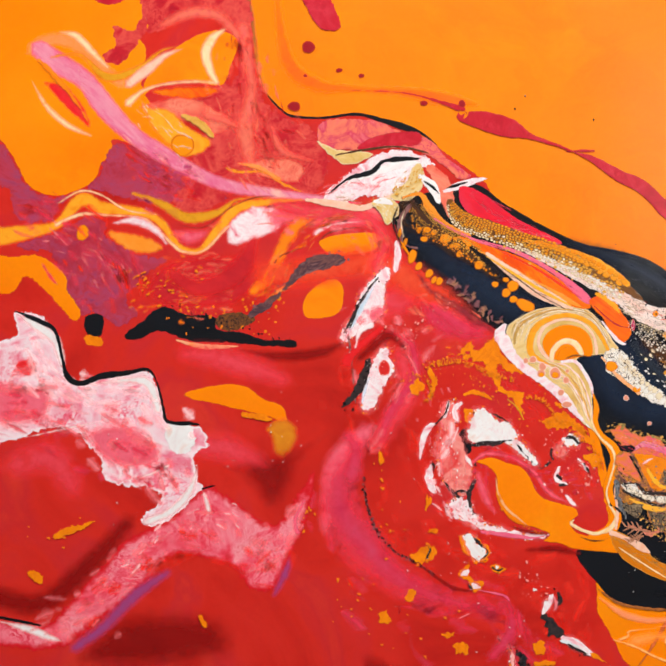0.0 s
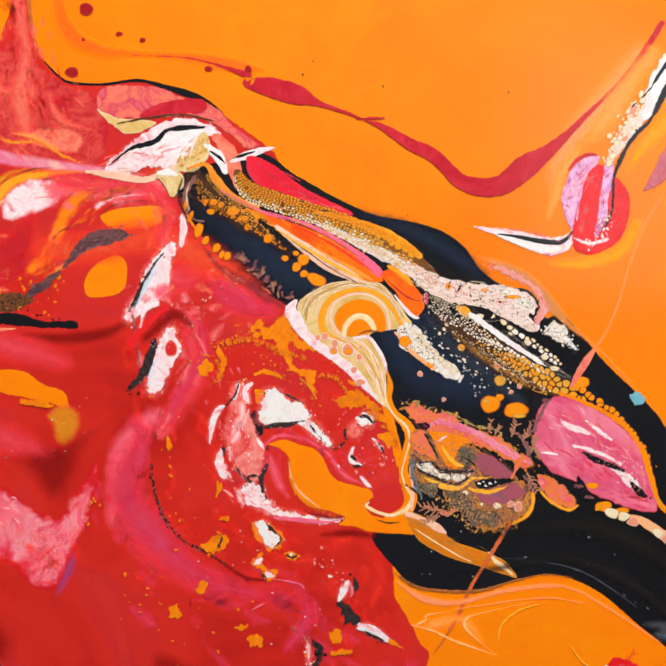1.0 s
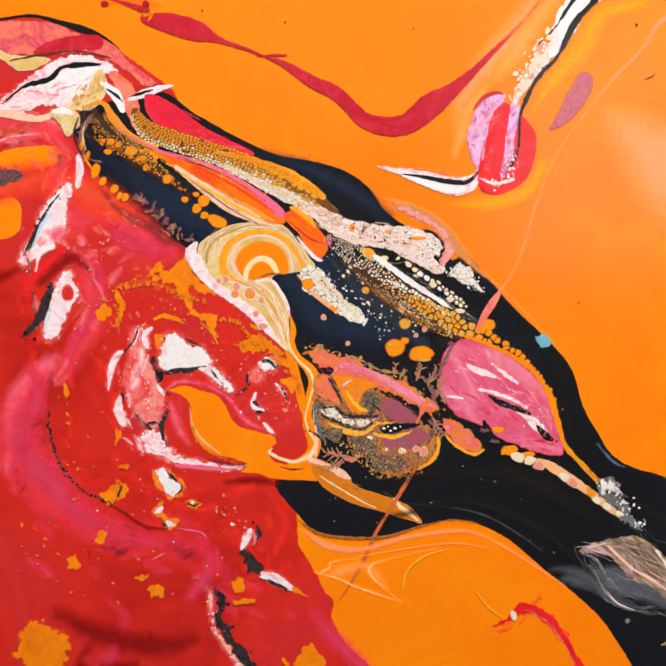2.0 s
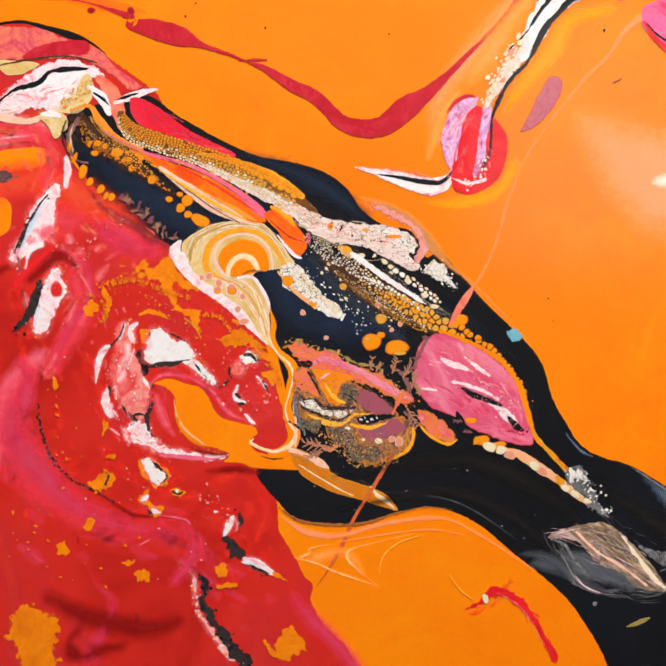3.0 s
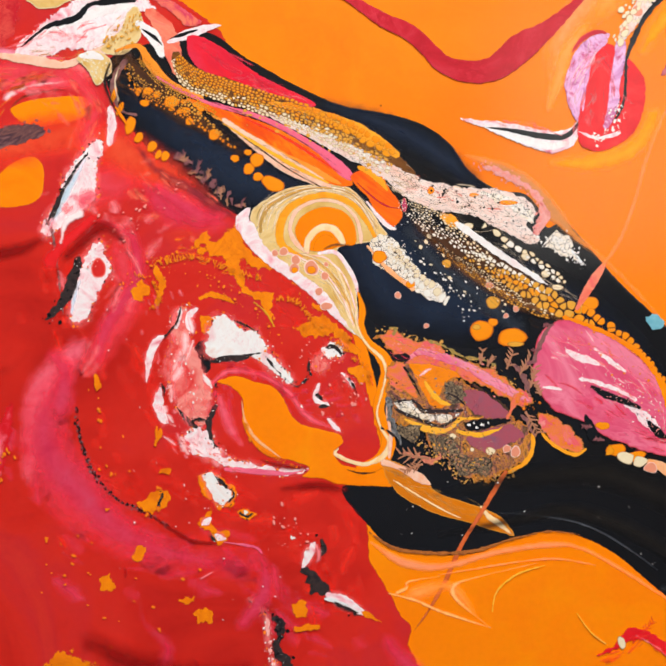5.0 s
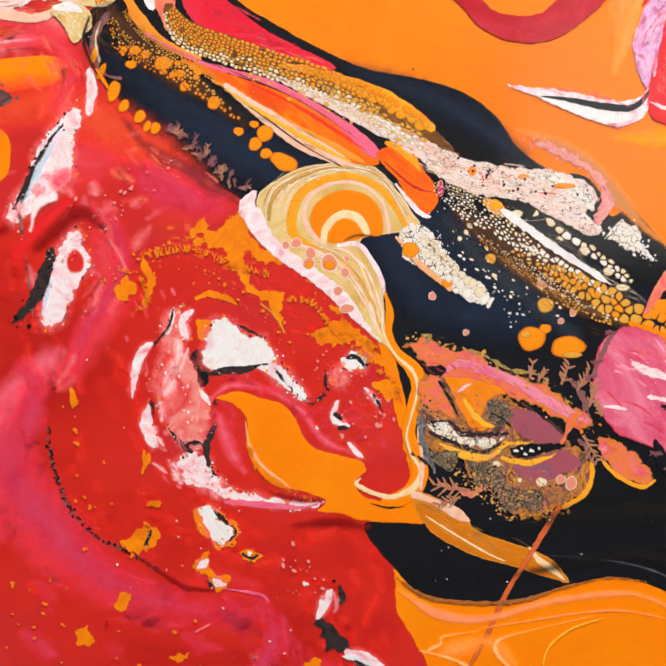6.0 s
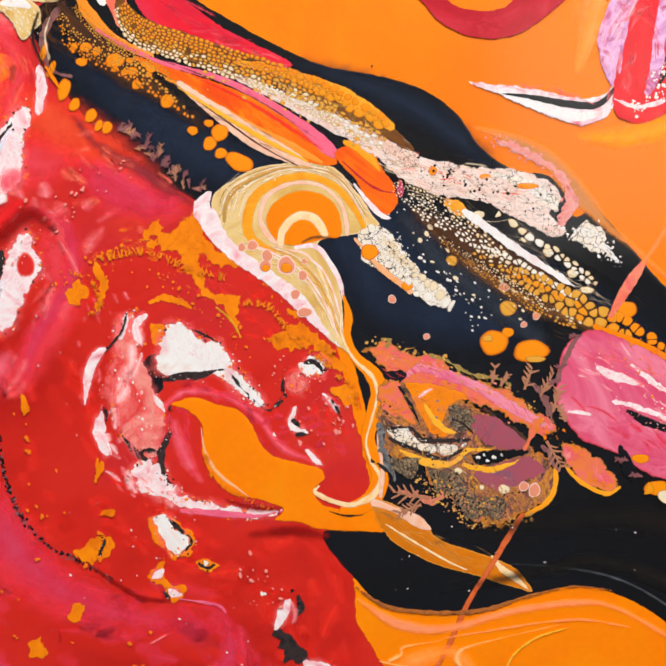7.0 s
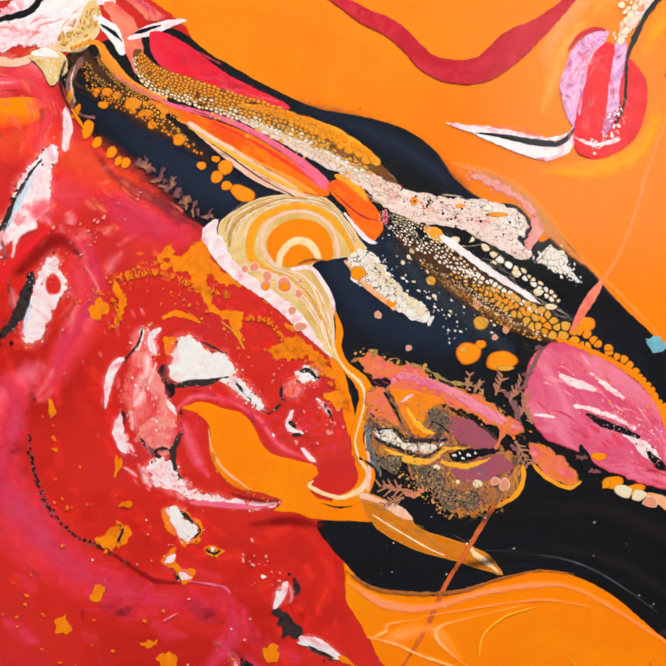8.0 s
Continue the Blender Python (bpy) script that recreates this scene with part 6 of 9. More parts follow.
pool("orange_patch", "ORANGE_RAG", 1.4, [(-58, -137.1), (-52.8, -135.8), (-52.8, -138.1), (-56.2, -139.3)], parent="red_pool")
vein("rose_streak", "ROSE_SOFT", .5, [(-73.7, -134.2, 1.6), (-71.7, -146, 4), (-62.8, -155.9, 8), (-68.6, -171.5, 10), (-74.4, -183.2, 12)], parent="red_pool")
vein("rose_streak", "ROSE_SOFT", .5, [(-35.7, -118.6, 4), (-27.9, -120.5, 5.9), (-25.9, -134.1, 9.9), (-35.5, -147.8, 8)], parent="red_pool")
vein("rose_edge", "ROSE_SOFT", .5, [(19.3, -151.6, 7.9), (29.2, -163.4, 11.9), (41, -175.2, 11.9), (50.8, -187, 11.9)], parent="red_pool")
vein("dark_red_patch", "DARKRED_SOFT", .5, [(-78.4, -167.7, 8), (-80.3, -179.4, 12), (-56.8, -175.4, 8)], parent="red_pool")
vein("pink_vein", "PINK", .3, [(-41.5, -115.6, 0.6), (-29.8, -117.5, 1.2), (-27, -120.1, 0.6)], parent="red_pool")

# gold fan
pool("gold_fan", "GOLDLACE", .2, [(-30.9, 10.7), (-24.9, 15.4), (-17.6, 19), (-9.6, 20.4), (1, 20.9), (7.6, 18.5), (11.6, 13.9), (15.6, 9.3), (18.3, 4.7), (20.9, 1.4), (17, -1.2), (9.1, -2.5), (3.8, -3.2), (1.8, -5.2), (5.1, -9.8), (7.8, -15.1), (9.2, -21.8), (9.8, -31), (11.9, -37.5), (15.9, -42.7), (9.2, -37.5), (3.9, -33.6), (-4.1, -21.7), (-14.8, -13.9), (-22.8, -8.5), (-29.6, -1.9), (-31.6, 4.8)])
smears("fan_marbling", "SM_CREAM", 90, 1.9, 9.4, 0.13, 0.54, 181, [(-28.2, 3.4, 5.4), (-24.9, 11.4, 6.7), (-14.9, 16.7, 6.7), (-1.6, 18.7, 4), (9, 14, 4), (17, 4.7, 3.9)], parent="gold_fan")
smears("fan_marbling", "SM_BROWN", 60, 1.9, 9.4, 0.13, 0.40, 182, [(-28.9, 2.1, 4), (-25.6, 11.4, 6.7), (-14.9, 17.4, 5.3), (-1.6, 19.3, 2.6), (9, 14, 4)], parent="gold_fan")
smears("fan_marbling", "SM_CREAM", 80, 1.9, 8.1, 0.20, 0.67, 183, [(-22.8, -5.8, 5.4), (-12.2, -9.9, 8), (-1.5, -16.4, 9.3), (5.2, -27, 5.3)], parent="gold_fan")
smears("fan_marbling", "SM_GOLD", 60, 1.9, 8.0, 0.27, 0.80, 184, [(-20.1, -7.3, 5.4), (-6.8, -11.2, 8), (2.5, -20.4, 6.6), (7.8, -32.2, 2.7)], parent="gold_fan")
vein("white_vein", "WHITEPINK", .3, [(-31.6, 11.5, 1.3), (-34.3, 7.1, 6.2), (-32, 1.8, 6.7), (-28.2, -3.9, 5.4), (-21.5, -9.9, 4.8), (-12.1, -16.2, 4.8), (-4.1, -22.8, 5.3), (1.9, -29.9, 2.9), (8.5, -36.9, 0.7)], parent="gold_fan")
vein("gold_vein", "GOLDO", .3, [(-12.2, -7.2, 2.1), (-18.8, -3.2, 3.2), (-20.4, 2.1, 3.5), (-17.8, 10, 3.5), (-10.9, 14.6, 2.9), (-1.6, 16.3, 2.4), (7.7, 12.6, 2.6), (13, 6, 2.4), (16.4, -0.3, 1.8)], parent="gold_fan")
vein("peach_ring", "PEACH", .2, [(-9.5, -5.6, 2.1), (-14.1, -1.8, 2.4), (-16.4, 3.4, 1.9), (-14.6, 9.4, 1.9), (-9.6, 13.1, 1.7), (-2.9, 14.4, 1.6), (3.7, 12.7, 1.6), (8.4, 8.1, 1.6), (10.4, 2.1, 1.8), (10.7, -2.1, 1.6)], parent="gold_fan")
vein("gold_vein", "GOLDB", .3, [(-27.6, 2.1, 1.3), (-26.9, 8.7, 1.9), (-21.6, 14.1, 1.6), (-12.2, 17.8, 1.3), (-1.6, 19.1, 1.1)], parent="gold_fan")
vein("dark_vein", "BROWN", .15, [(-28.9, 2.1, 0.3), (-28.3, 10, 0.4), (-22.9, 15.4, 0.4), (-12.2, 19.1, 0.4), (-1.6, 19.6, 0.3)], parent="gold_fan")
vein("dark_vein", "BROWN", .15, [(6.3, 17.9, 0.3), (11.6, 12, 0.4), (16.3, 6, 0.4)], parent="gold_fan")
pool("orange_halfdisk", "ORANGE", .15, [(-12.1, -3), (-14.6, 2.1), (-12.8, 7.4), (-8.2, 10.7), (-2.9, 12), (3.1, 10.7), (7.1, 7.4), (8.8, 2.7), (8.5, -2.5), (3.8, -3.2), (-4.2, -5.2), (-8.9, -4.8)], parent="gold_fan")
vein("cream_ring", "CREAM", .15, [(-10.2, -4.8, 2.4), (-9.1, 0, 2.9), (-4.8, 3.8, 2.9), (0.5, 3.1, 3.2), (4.1, -2.2, 2.6)], parent="gold_fan")
pool("orange_heart", "ORANGE", .15, [(-7.5, -4.8), (-6.5, -0.9), (-2.8, 1.4), (0.5, -0.3), (2.2, -2.8), (-1.6, -3.9), (-4.2, -5.2)], parent="gold_fan")
vein("dark_vein", "BROWN_SOFT", .2, [(-3.6, -4.3, 1.1), (0.5, -2.6, 1.6), (6.5, -2.8, 0.8)], parent="gold_fan")
vein("pink_vein", "WHITEPINK", .2, [(-5.5, -5.9, 1.3), (1.1, -5.6, 1.6), (5.8, -11.4, 1.9), (8.5, -16.7, 1.6), (9.4, -21.8, 0.8)], parent="gold_fan")
vein("gold_vein", "CREAM", .3, [(1.1, -11.1, 1.1), (4.5, -19, 1.3), (5.9, -27, 1.6), (7.9, -33.6, 1.1)], parent="gold_fan")
contours("fan_line", [(-30.3, 4), (-28.7, 11.4), (-23.1, 15.7), (-12.2, 19.5), (-1.6, 20.1), (6.3, 18.2), (11.9, 12.6), (17.9, 3.9)], [(-21.3, 1), (-18.7, 10), (-11.7, 15.5), (-1.7, 17.5), (7.9, 13.8), (13.7, 6.3), (16.9, -0.7)],
         [(0.08, "SM_BROWN", 0.5), (0.2, "SM_CREAM", 1.1), (0.34, "SM_GOLD", 0.9), (0.46, "SM_BROWN", 0.45), (0.56, "SM_CREAM", 0.9), (0.7, "SM_BROWN", 0.4), (0.8, "SM_CREAM", 0.9), (0.94, "SM_BROWN", 0.45)], parent="gold_fan")
contours("fan_line", [(-23.7, -4), (-13.8, -9.1), (-3.8, -16.1), (3.2, -26.1), (8.1, -36.1)], [(-7.8, -6.5), (0.2, -8.1), (5.2, -14.1), (8.2, -22.2), (9.7, -32.1)],
         [(0.15, "SM_CREAM", 1.2), (0.3, "SM_WHITE", 0.9), (0.5, "SM_GOLD", 1.2), (0.62, "SM_CREAM", 0.9), (0.74, "SM_BROWN", 0.4), (0.86, "SM_WHITE", 1.0)], parent="gold_fan")
crumbs("pale_spatter", "FLECKWHITE", 70, 0.1, 0.4, 1.2, 330, rounded([(-26.7, 4), (-24.3, 11.4), (-16.7, 15.7), (-7.7, 18.1), (4.3, 17.6)], closed=False), parent="gold_fan")
cells("fan_cell", "PINKCELL", [(-18.8, -5.2, 1.74, 1.74, 0), (-14.2, -8.3, 1.87, 1.87, 0), (-14.8, -11.5, 2.01, 2.01, 0), (-8.2, -11.4, 2.93, 2.93, 0), (-3.1, -14.5, 1.60, 1.60, 0), (-2.6, -10.1, 0.93, 0.93, 0), (-22.1, -5.8, 1.34, 1.34, 0), (-5.4, -20.4, 1.60, 1.60, 0), (-2.5, -26, 2.40, 1.60, 0)], parent="gold_fan")
cells("fan_cell", "ORANGECELL", [(-14.6, -12.3, 1.20, 1.20, 0), (-8.2, -12.2, 1.60, 1.60, 0)], parent="gold_fan")
vein("orange_stem", "ORANGE", .3, [(9.4, -20.4, 0.8), (11.1, -27, 2.9), (10.8, -33.5, 2.6), (13.2, -39.5, 3.4), (18.8, -45.4, 5.3), (20.9, -50.6, 5.8), (19.3, -57.3, 5.3), (17.3, -65.2, 4.5), (19.3, -71.7, 4.5), (21, -78.4, 5.8), (17.7, -84.9, 5.8), (9.4, -88.4, 4)], parent="gold_fan")
vein("cream_vein", "CREAM", .2, [(9.2, -24.4, 0.5), (8.9, -32.2, 1.1), (12.5, -40.1, 1.2), (18.6, -46, 1.6), (20.1, -52, 1.3), (18.3, -59.9, 1.2), (16.7, -66.6, 1.1), (18.3, -72.4, 1.3), (21.3, -77.7, 1.9), (19, -83, 2.7), (12.1, -86.1, 1.9), (5.4, -84.6, 1.9), (0.8, -82, 1.9), (2.1, -80.2, 0.7)], parent="gold_fan")
vein("cream_vein", "PEACH", .2, [(23.1, -51.9, 1.3), (21.2, -58.6, 1.3), (20.5, -66.5, 1.1), (21.9, -74.3, 1.6), (21.3, -83.6, 1.3)], parent="gold_fan")
vein("dark_vein", "BLACK", .2, [(5.4, -88.2, 0.4), (10.8, -89.5, 0.8), (16, -89.2, 0.4)], parent="gold_fan")
pool("gold_tail", "GOLDT", .3, [(18.9, -84.3), (26.8, -86.2), (34.6, -91.1), (40.5, -97), (52.3, -100.9), (62.1, -104.8), (67.1, -109.8), (68.8, -113.4), (62.2, -111.7), (52.3, -108.7), (38.5, -104.8), (26.8, -98.9), (20.9, -92.6)], parent="gold_fan")
smears("tail_marbling", "SM_GOLD", 40, 3.9, 15.8, 0.20, 0.99, 191, [(22.8, -89.1, 3.9), (38.5, -98.9, 5.9), (54.2, -105.8, 3.9), (66.1, -111.1, 1.6)], parent="gold_fan")
vein("cream_vein", "PEACH", .3, [(18.9, -85.2, 2.8), (25.8, -87.6, 2.4), (32.6, -91.1, 3.9), (37, -93.8, 1.2)], parent="gold_fan")
vein("cream_vein", "CREAM", .3, [(22.9, -92.1, 0.6), (30.7, -97, 0.8), (42.5, -103.8, 0.8), (48.4, -106.4, 0.6)], parent="gold_fan")
vein("cream_vein", "CREAM", .3, [(55.9, -101.9, 1), (59.2, -105.9, 2.4), (63.1, -108.7, 2.4), (68, -112.8, 0.6)], parent="gold_fan")

# upper left stripes
pool("salmon_patch", "PINKSALM", .8, [(-123.4, 109.1), (-99.3, 109.8), (-85.5, 104.7), (-69.6, 99.8), (-63.6, 92.9), (-55.7, 87), (-49.8, 82.7), (-55.8, 81), (-65.6, 89), (-77.5, 94.9), (-95.3, 95.7), (-107.2, 94.7), (-123.4, 96.7)], parent="black_pool")
pool("crimson_patch", "CRIMSON", .6, [(-105.3, 96.8), (-97.3, 101.8), (-87.4, 103.8), (-75.5, 103.8), (-76.5, 97.3), (-91.3, 96.8), (-103.2, 94.7)], parent="black_pool")
pool("gold_patch", "GOLDLACE", .6, [(-126, 99.6), (-116.4, 95.4), (-103.8, 94.5), (-97.5, 92.4), (-109.7, 87.5), (-118.3, 91.3)], parent="black_pool")
pool("white_eye", "WHITEPINK", .5, [(-122, 72.4), (-113.7, 80.8), (-105.5, 87.1), (-97.5, 92.4), (-85.3, 95.6), (-73, 92.6), (-67.7, 87.4), (-75.7, 84.9), (-79.6, 77), (-86.5, 70.8), (-98.8, 72.2), (-109.1, 68.8), (-119.6, 67.9)], parent="black_pool")
vein("white_vein", "WHITE", .4, [(-113.6, 76.6, 1.6), (-103.3, 81.9, 3.7), (-93.2, 85.2, 4), (-83, 88.4, 4), (-74.8, 88.4, 1.6)], parent="black_pool")
smears("eye_marbling", "SM_GOLD", 50, 2.0, 8.1, 0.41, 1.22, 203, [(-113.4, 70.4, 4.1), (-98.7, 70.5, 6.1), (-86.6, 74.9, 8.1), (-78.7, 83.2, 6)], parent="black_pool")
smears("eye_marbling", "SM_PINK", 24, 4.1, 12.2, 1.02, 2.86, 204, [(-119.8, 73.4, 4.1), (-109.4, 78.8, 4.1), (-101, 76.8, 4.1), (-88.8, 81, 4)], parent="black_pool")
vein("peach_streak", "PEACH", .5, [(-130.3, 70.2, 2), (-115.4, 68.3, 4.1), (-102.7, 66.3, 3.2), (-92.6, 70.6, 2.8), (-82.5, 74.9, 2)], parent="black_pool")
pool("gold_patch", "GOLDLACE", .4, [(-89.1, 72), (-81.3, 79.9), (-78.4, 86.9), (-74.4, 88.5), (-72.4, 81), (-74.4, 75.1), (-80.2, 70.1)], parent="black_pool")
vein("dark_vein", "BLACK", .6, [(-119.4, 72.8, 0.8), (-109.5, 80.8, 1.8), (-98.8, 84, 2.8), (-93.2, 88.9, 1.8), (-87.2, 90.4, 2.8), (-75.4, 91, 1.6)], parent="black_pool")
vein("brown_vein", "BROWN", .3, [(-116.2, 92.3, 0.8), (-101.8, 95.1, 1.2), (-85.3, 96.6, 1), (-70.9, 93.6, 0.8)], parent="black_pool")
vein("salmon_streak", "SALMON", .5, [(-70.5, 86.9, 3.9), (-64.5, 80, 7.8), (-61.6, 72.2, 7.8), (-58.6, 63.3, 4.7)], parent="black_pool")
vein("white_vein", "WHITE", .3, [(-74.8, 82.6, 2.7), (-68.5, 77, 5.1), (-65.1, 69.6, 2.7)], parent="black_pool")
vein("dark_vein", "BLACK", .3, [(-73.4, 80.2, 0.6), (-68.5, 77, 1.8), (-65.1, 73.6, 0.6)], parent="black_pool")
vein("white_vein", "WHITEPINK", .3, [(-63.2, 74.8, 1.6), (-55.7, 77.8, 3.9), (-47.9, 80.5, 2.7), (-42.7, 81.3, 0.6)], parent="black_pool")
vein("dark_vein", "BLACK", .3, [(-62, 76.3, 0.8), (-57.7, 77.8, 1.6), (-51.8, 79.7, 0.6)], parent="black_pool")
pool("red_lobe", "REDLOBE", .4, [(-55.7, 77.1), (-47.8, 76.2), (-36, 68.3), (-26.2, 61.6), (-12.4, 54.7), (-5.6, 50.3), (-16.4, 50.8), (-30.2, 53.6), (-41.8, 58.5), (-49.7, 63.4), (-54.7, 69.3)], parent="black_pool")
vein("dusk_vein", "DUSK", .6, [(-77.3, 70.1, 1.9), (-82.1, 63.6, 3.1), (-84.1, 57.3, 2.7), (-81.5, 49.3, 1.6), (-75.1, 47.1, 2)], parent="black_pool")
vein("orange_vein", "ORANGELT", .3, [(-83.2, 71.5, 1.2), (-74.4, 73.5, 2.3), (-69.4, 66.2, 4.3), (-61.5, 58.4, 3.5), (-49.8, 53.5, 2)], parent="black_pool")
vein("brown_lace", "LACEWEB", .6, [(-79.2, 70.9, 5), (-74.3, 63.1, 9), (-66.4, 55.4, 12), (-55.6, 47.5, 10.8), (-45.8, 40.8, 7.6), (-34, 31.4, 3.7)], parent="black_pool")
vein("gold_lace", "LACEWEB_GOLD", .6, [(-60.5, 70.2, 3.9), (-53.6, 61.4, 8.6), (-36, 55.2, 8.6), (-16.4, 48.2, 9), (3.2, 41.1, 9), (18.9, 32, 7.8), (30.7, 24.6, 2.7)], parent="black_pool")
vein("gold_vein", "GOLDO", .5, [(-24.2, 51.7, 1.6), (-12.5, 49.5, 2.7), (3.2, 44.1, 4.7), (15, 38.2, 5.1), (24.8, 31.4, 2.7)], parent="black_pool")
vein("orange_vein", "ORANGERED", .3, [(-55.6, 53.1, 1.6), (-36, 44.8, 5.1), (-20.3, 37, 8.6), (-4.6, 27.3, 9.8), (4.2, 22.4, 6.6), (7.1, 20.5, 2)], parent="black_pool")
vein("orange_vein", "ORANGELT", .3, [(-45.8, 46.7, 1.2), (-30, 37.9, 2.3), (-16.4, 30.2, 3.1), (-4.6, 24.3, 3.1), (3.2, 20.5, 1.2)], parent="black_pool")
vein("peach_streak", "PEACH", .4, [(-41.9, 45.3, 2), (-30, 36.4, 4.7), (-18.3, 28.2, 6.2), (-7.6, 22.8, 4.7), (-0.7, 19.5, 1.2)], parent="black_pool")
vein("pink_stripe", "PINK", .3, [(-67.4, 61.7, 1), (-49.8, 52.5, 1.8), (-26.1, 45.4, 2.3), (-6.6, 34.5, 3.1), (4.2, 25.4, 4.7), (7.6, 22.1, 1.2)], parent="black_pool")
vein("white_stripe", "PEACHCRACK", .3, [(-32.1, 50.7, 0.8), (-12.5, 41.9, 3.9), (3.2, 34.2, 5.1), (18.9, 26.4, 5.8), (30.7, 18.6, 5.9), (40.5, 13.8, 2)], parent="black_pool")
pool("orange_knee", "ORANGERED", .4, [(6.4, 23.2), (12.9, 26.5), (18.2, 24.5), (21.5, 19.2), (25.1, 13.9), (26.5, 8), (22.2, 4), (16.9, 8.6), (12.9, 15.3)], parent="black_pool")
vein("cream_vein", "GOLDO", .4, [(9.6, 27.1, 1.8), (14.3, 25.1, 3.2), (18, 21.9, 2.9), (20.9, 17.8, 1)], parent="black_pool")
vein("red_vein", "CRIMSON", .2, [(9, 21.2, 0.4), (15.7, 15.2, 0.8), (20.9, 12, 0.7), (26.2, 11.2, 0.5)], parent="black_pool")
vein("cream_vein", "WHITEPINK", .3, [(12.9, 13.9, 0.8), (16.9, 8.6, 1.6), (21.6, 4, 1.8), (24.2, 3.4, 0.7)], parent="black_pool")
cells("cell", "MAGENTA", [(27.2, 12.5, 1.04, 2.61, 0)], parent="black_pool")

# black band details
pool("peach_crackle", "PEACHCRACK", .7, [(1.3, 37.2), (11, 34.2), (22.9, 28.4), (34.6, 22.6), (48.3, 19.7), (62.2, 18.8), (74, 14.9), (77.3, 8.9), (73.9, 5), (78.9, -0.9), (74, -2.3), (62.1, 3.6), (52.3, 8.5), (38.6, 10.4), (28.7, 14.7), (18.9, 22.5), (7.1, 30.3)], parent="black_pool")
vein("white_vein", "WHITECRACK", 1.2, [(56.3, 17.7, 1.6), (66, 13.8, 4.7), (74, 8.9, 3.9), (76.9, 5.1, 1.2)], parent="black_pool")
cells("cell", "ORANGECELL", [(37.3, 18.1, 1.43, 1.43, 0), (53.6, 16.4, 1.80, 0.77, 0), (66.7, 13.4, 3.33, 1.02, 0)], parent="black_pool")
vein("tan_halo", "TAN_SOFT", .6, [(50.3, 31.5, 1.9), (62.1, 27.6, 5.4), (74, 20.8, 6.6), (82.8, 10.9, 7.8), (91.6, 1.2, 3.9), (103.4, -8.7, 2.7), (117.1, -22.3, 2.3), (130.7, -38, 1.2)], parent="black_pool")
vein("pink_fringe", "PINKRAG", 1.6, [(55.9, 28.2, 1.9), (63.1, 25.3, 3.9), (74, 19.2, 3.5), (79.5, 12.9, 4.3), (79.8, 7, 5.5), (76.3, 1.2, 3.1)], parent="black_pool")
pool("white_crumble", "WHITECRACK", 2, [(78.9, -1.8), (85.7, 2.1), (91.6, -0.8), (92.8, -8.7), (87.7, -7.7), (81.8, -4.2)], parent="black_pool")
vein("white_vein", "WHITERAG", 1.2, [(90.7, -4.8, 1.9), (94.6, -9.6, 1.6), (97.5, -13, 0.6)], parent="black_pool")
vein("brown_lace", "BROWN_SOFT", .6, [(30.7, 6.9, 3.9), (48.4, -6.8, 13.7), (62.1, -15.6, 15.6), (75.9, -24.4, 11.7), (89.6, -30.3, 5.9)], parent="black_pool")
vein("navy_streak", "SLATE_SOFT", .5, [(26.8, 4.9, 7.8), (40.5, -10.8, 11.7), (58.2, -24.5, 11.7), (72, -36.2, 9.8)], parent="black_pool")
pool("gold_patch", "GOLDO", .5, [(40.9, 8.9), (45.4, 8.9), (48.8, 5), (44, 4.1)], parent="black_pool")
pool("white_finger", "WHITECRACK", .8, [(14, -0.6), (20.9, 1.3), (26.7, -3.4), (34.6, -13.2), (42.9, -19.6), (42.8, -23.9), (36.6, -23.9), (30.7, -20.1), (22.8, -14.2), (14.9, -8.9)], parent="black_pool")
vein("orange_vein", "PEACHO", .4, [(13.1, -3, 1), (20.8, -11.8, 2), (30.7, -19.7, 2)], parent="black_pool")
cells("cell", "ORANGECELL", [(17.7, -7.2, 2.63, 2.63, 0), (29.5, -17.7, 1.83, 1.44, 0), (56.5, -35.3, 4.27, 4.14, 0), (68.1, -37.9, 5.41, 3.60, 0), (60.9, -32.1, 1.81, 1.55, 0)], parent="black_pool")
cells("cell", "GOLDCELL", [(60.9, -24.6, 2.58, 2.58, 0), (43.3, -9.8, 1.69, 1.69, 0), (54.5, -34, 1.81, 1.04, 0), (69.4, -40.5, 3.09, 1.03, 0)], parent="black_pool")
cells("cell", "PINKCELL", [(35.5, -33.5, 1.05, 1.05, 0), (24.7, -21.9, 1.31, 1.31, 0), (65.8, -29.7, 1.03, 1.03, 0), (69.6, -27.1, 1.16, 1.16, 0), (59.6, -18.1, 1.81, 1.16, 0)], parent="black_pool")
cells("cell", "CREAMCELL", [(51.7, 4.6, 1.81, 1.16, 0), (36.5, 0.7, 0.91, 0.91, 0), (33.4, -3.5, 0.78, 0.78, 0), (73.2, -7.2, 1.54, 1.54, 0), (80.9, -13.8, 1.79, 1.28, 0), (85.4, -18.9, 2.29, 1.02, 0), (44.5, -1.3, 2.08, 1.82, 0)], parent="black_pool")
cells("cell", "ORANGECELL", [(-77.4, 43.1, 1.92, 3.70, -20), (-74.1, 38.4, 1.51, 2.33, -25), (-69, 35, 1.64, 2.46, -30), (-66.6, 31.9, 1.09, 2.05, -20), (-64, 31.3, 1.50, 2.18, -20), (-83.6, 54.6, 0.96, 3.30, -15), (-81.3, 49.4, 1.10, 2.74, -25)], parent="black_pool")
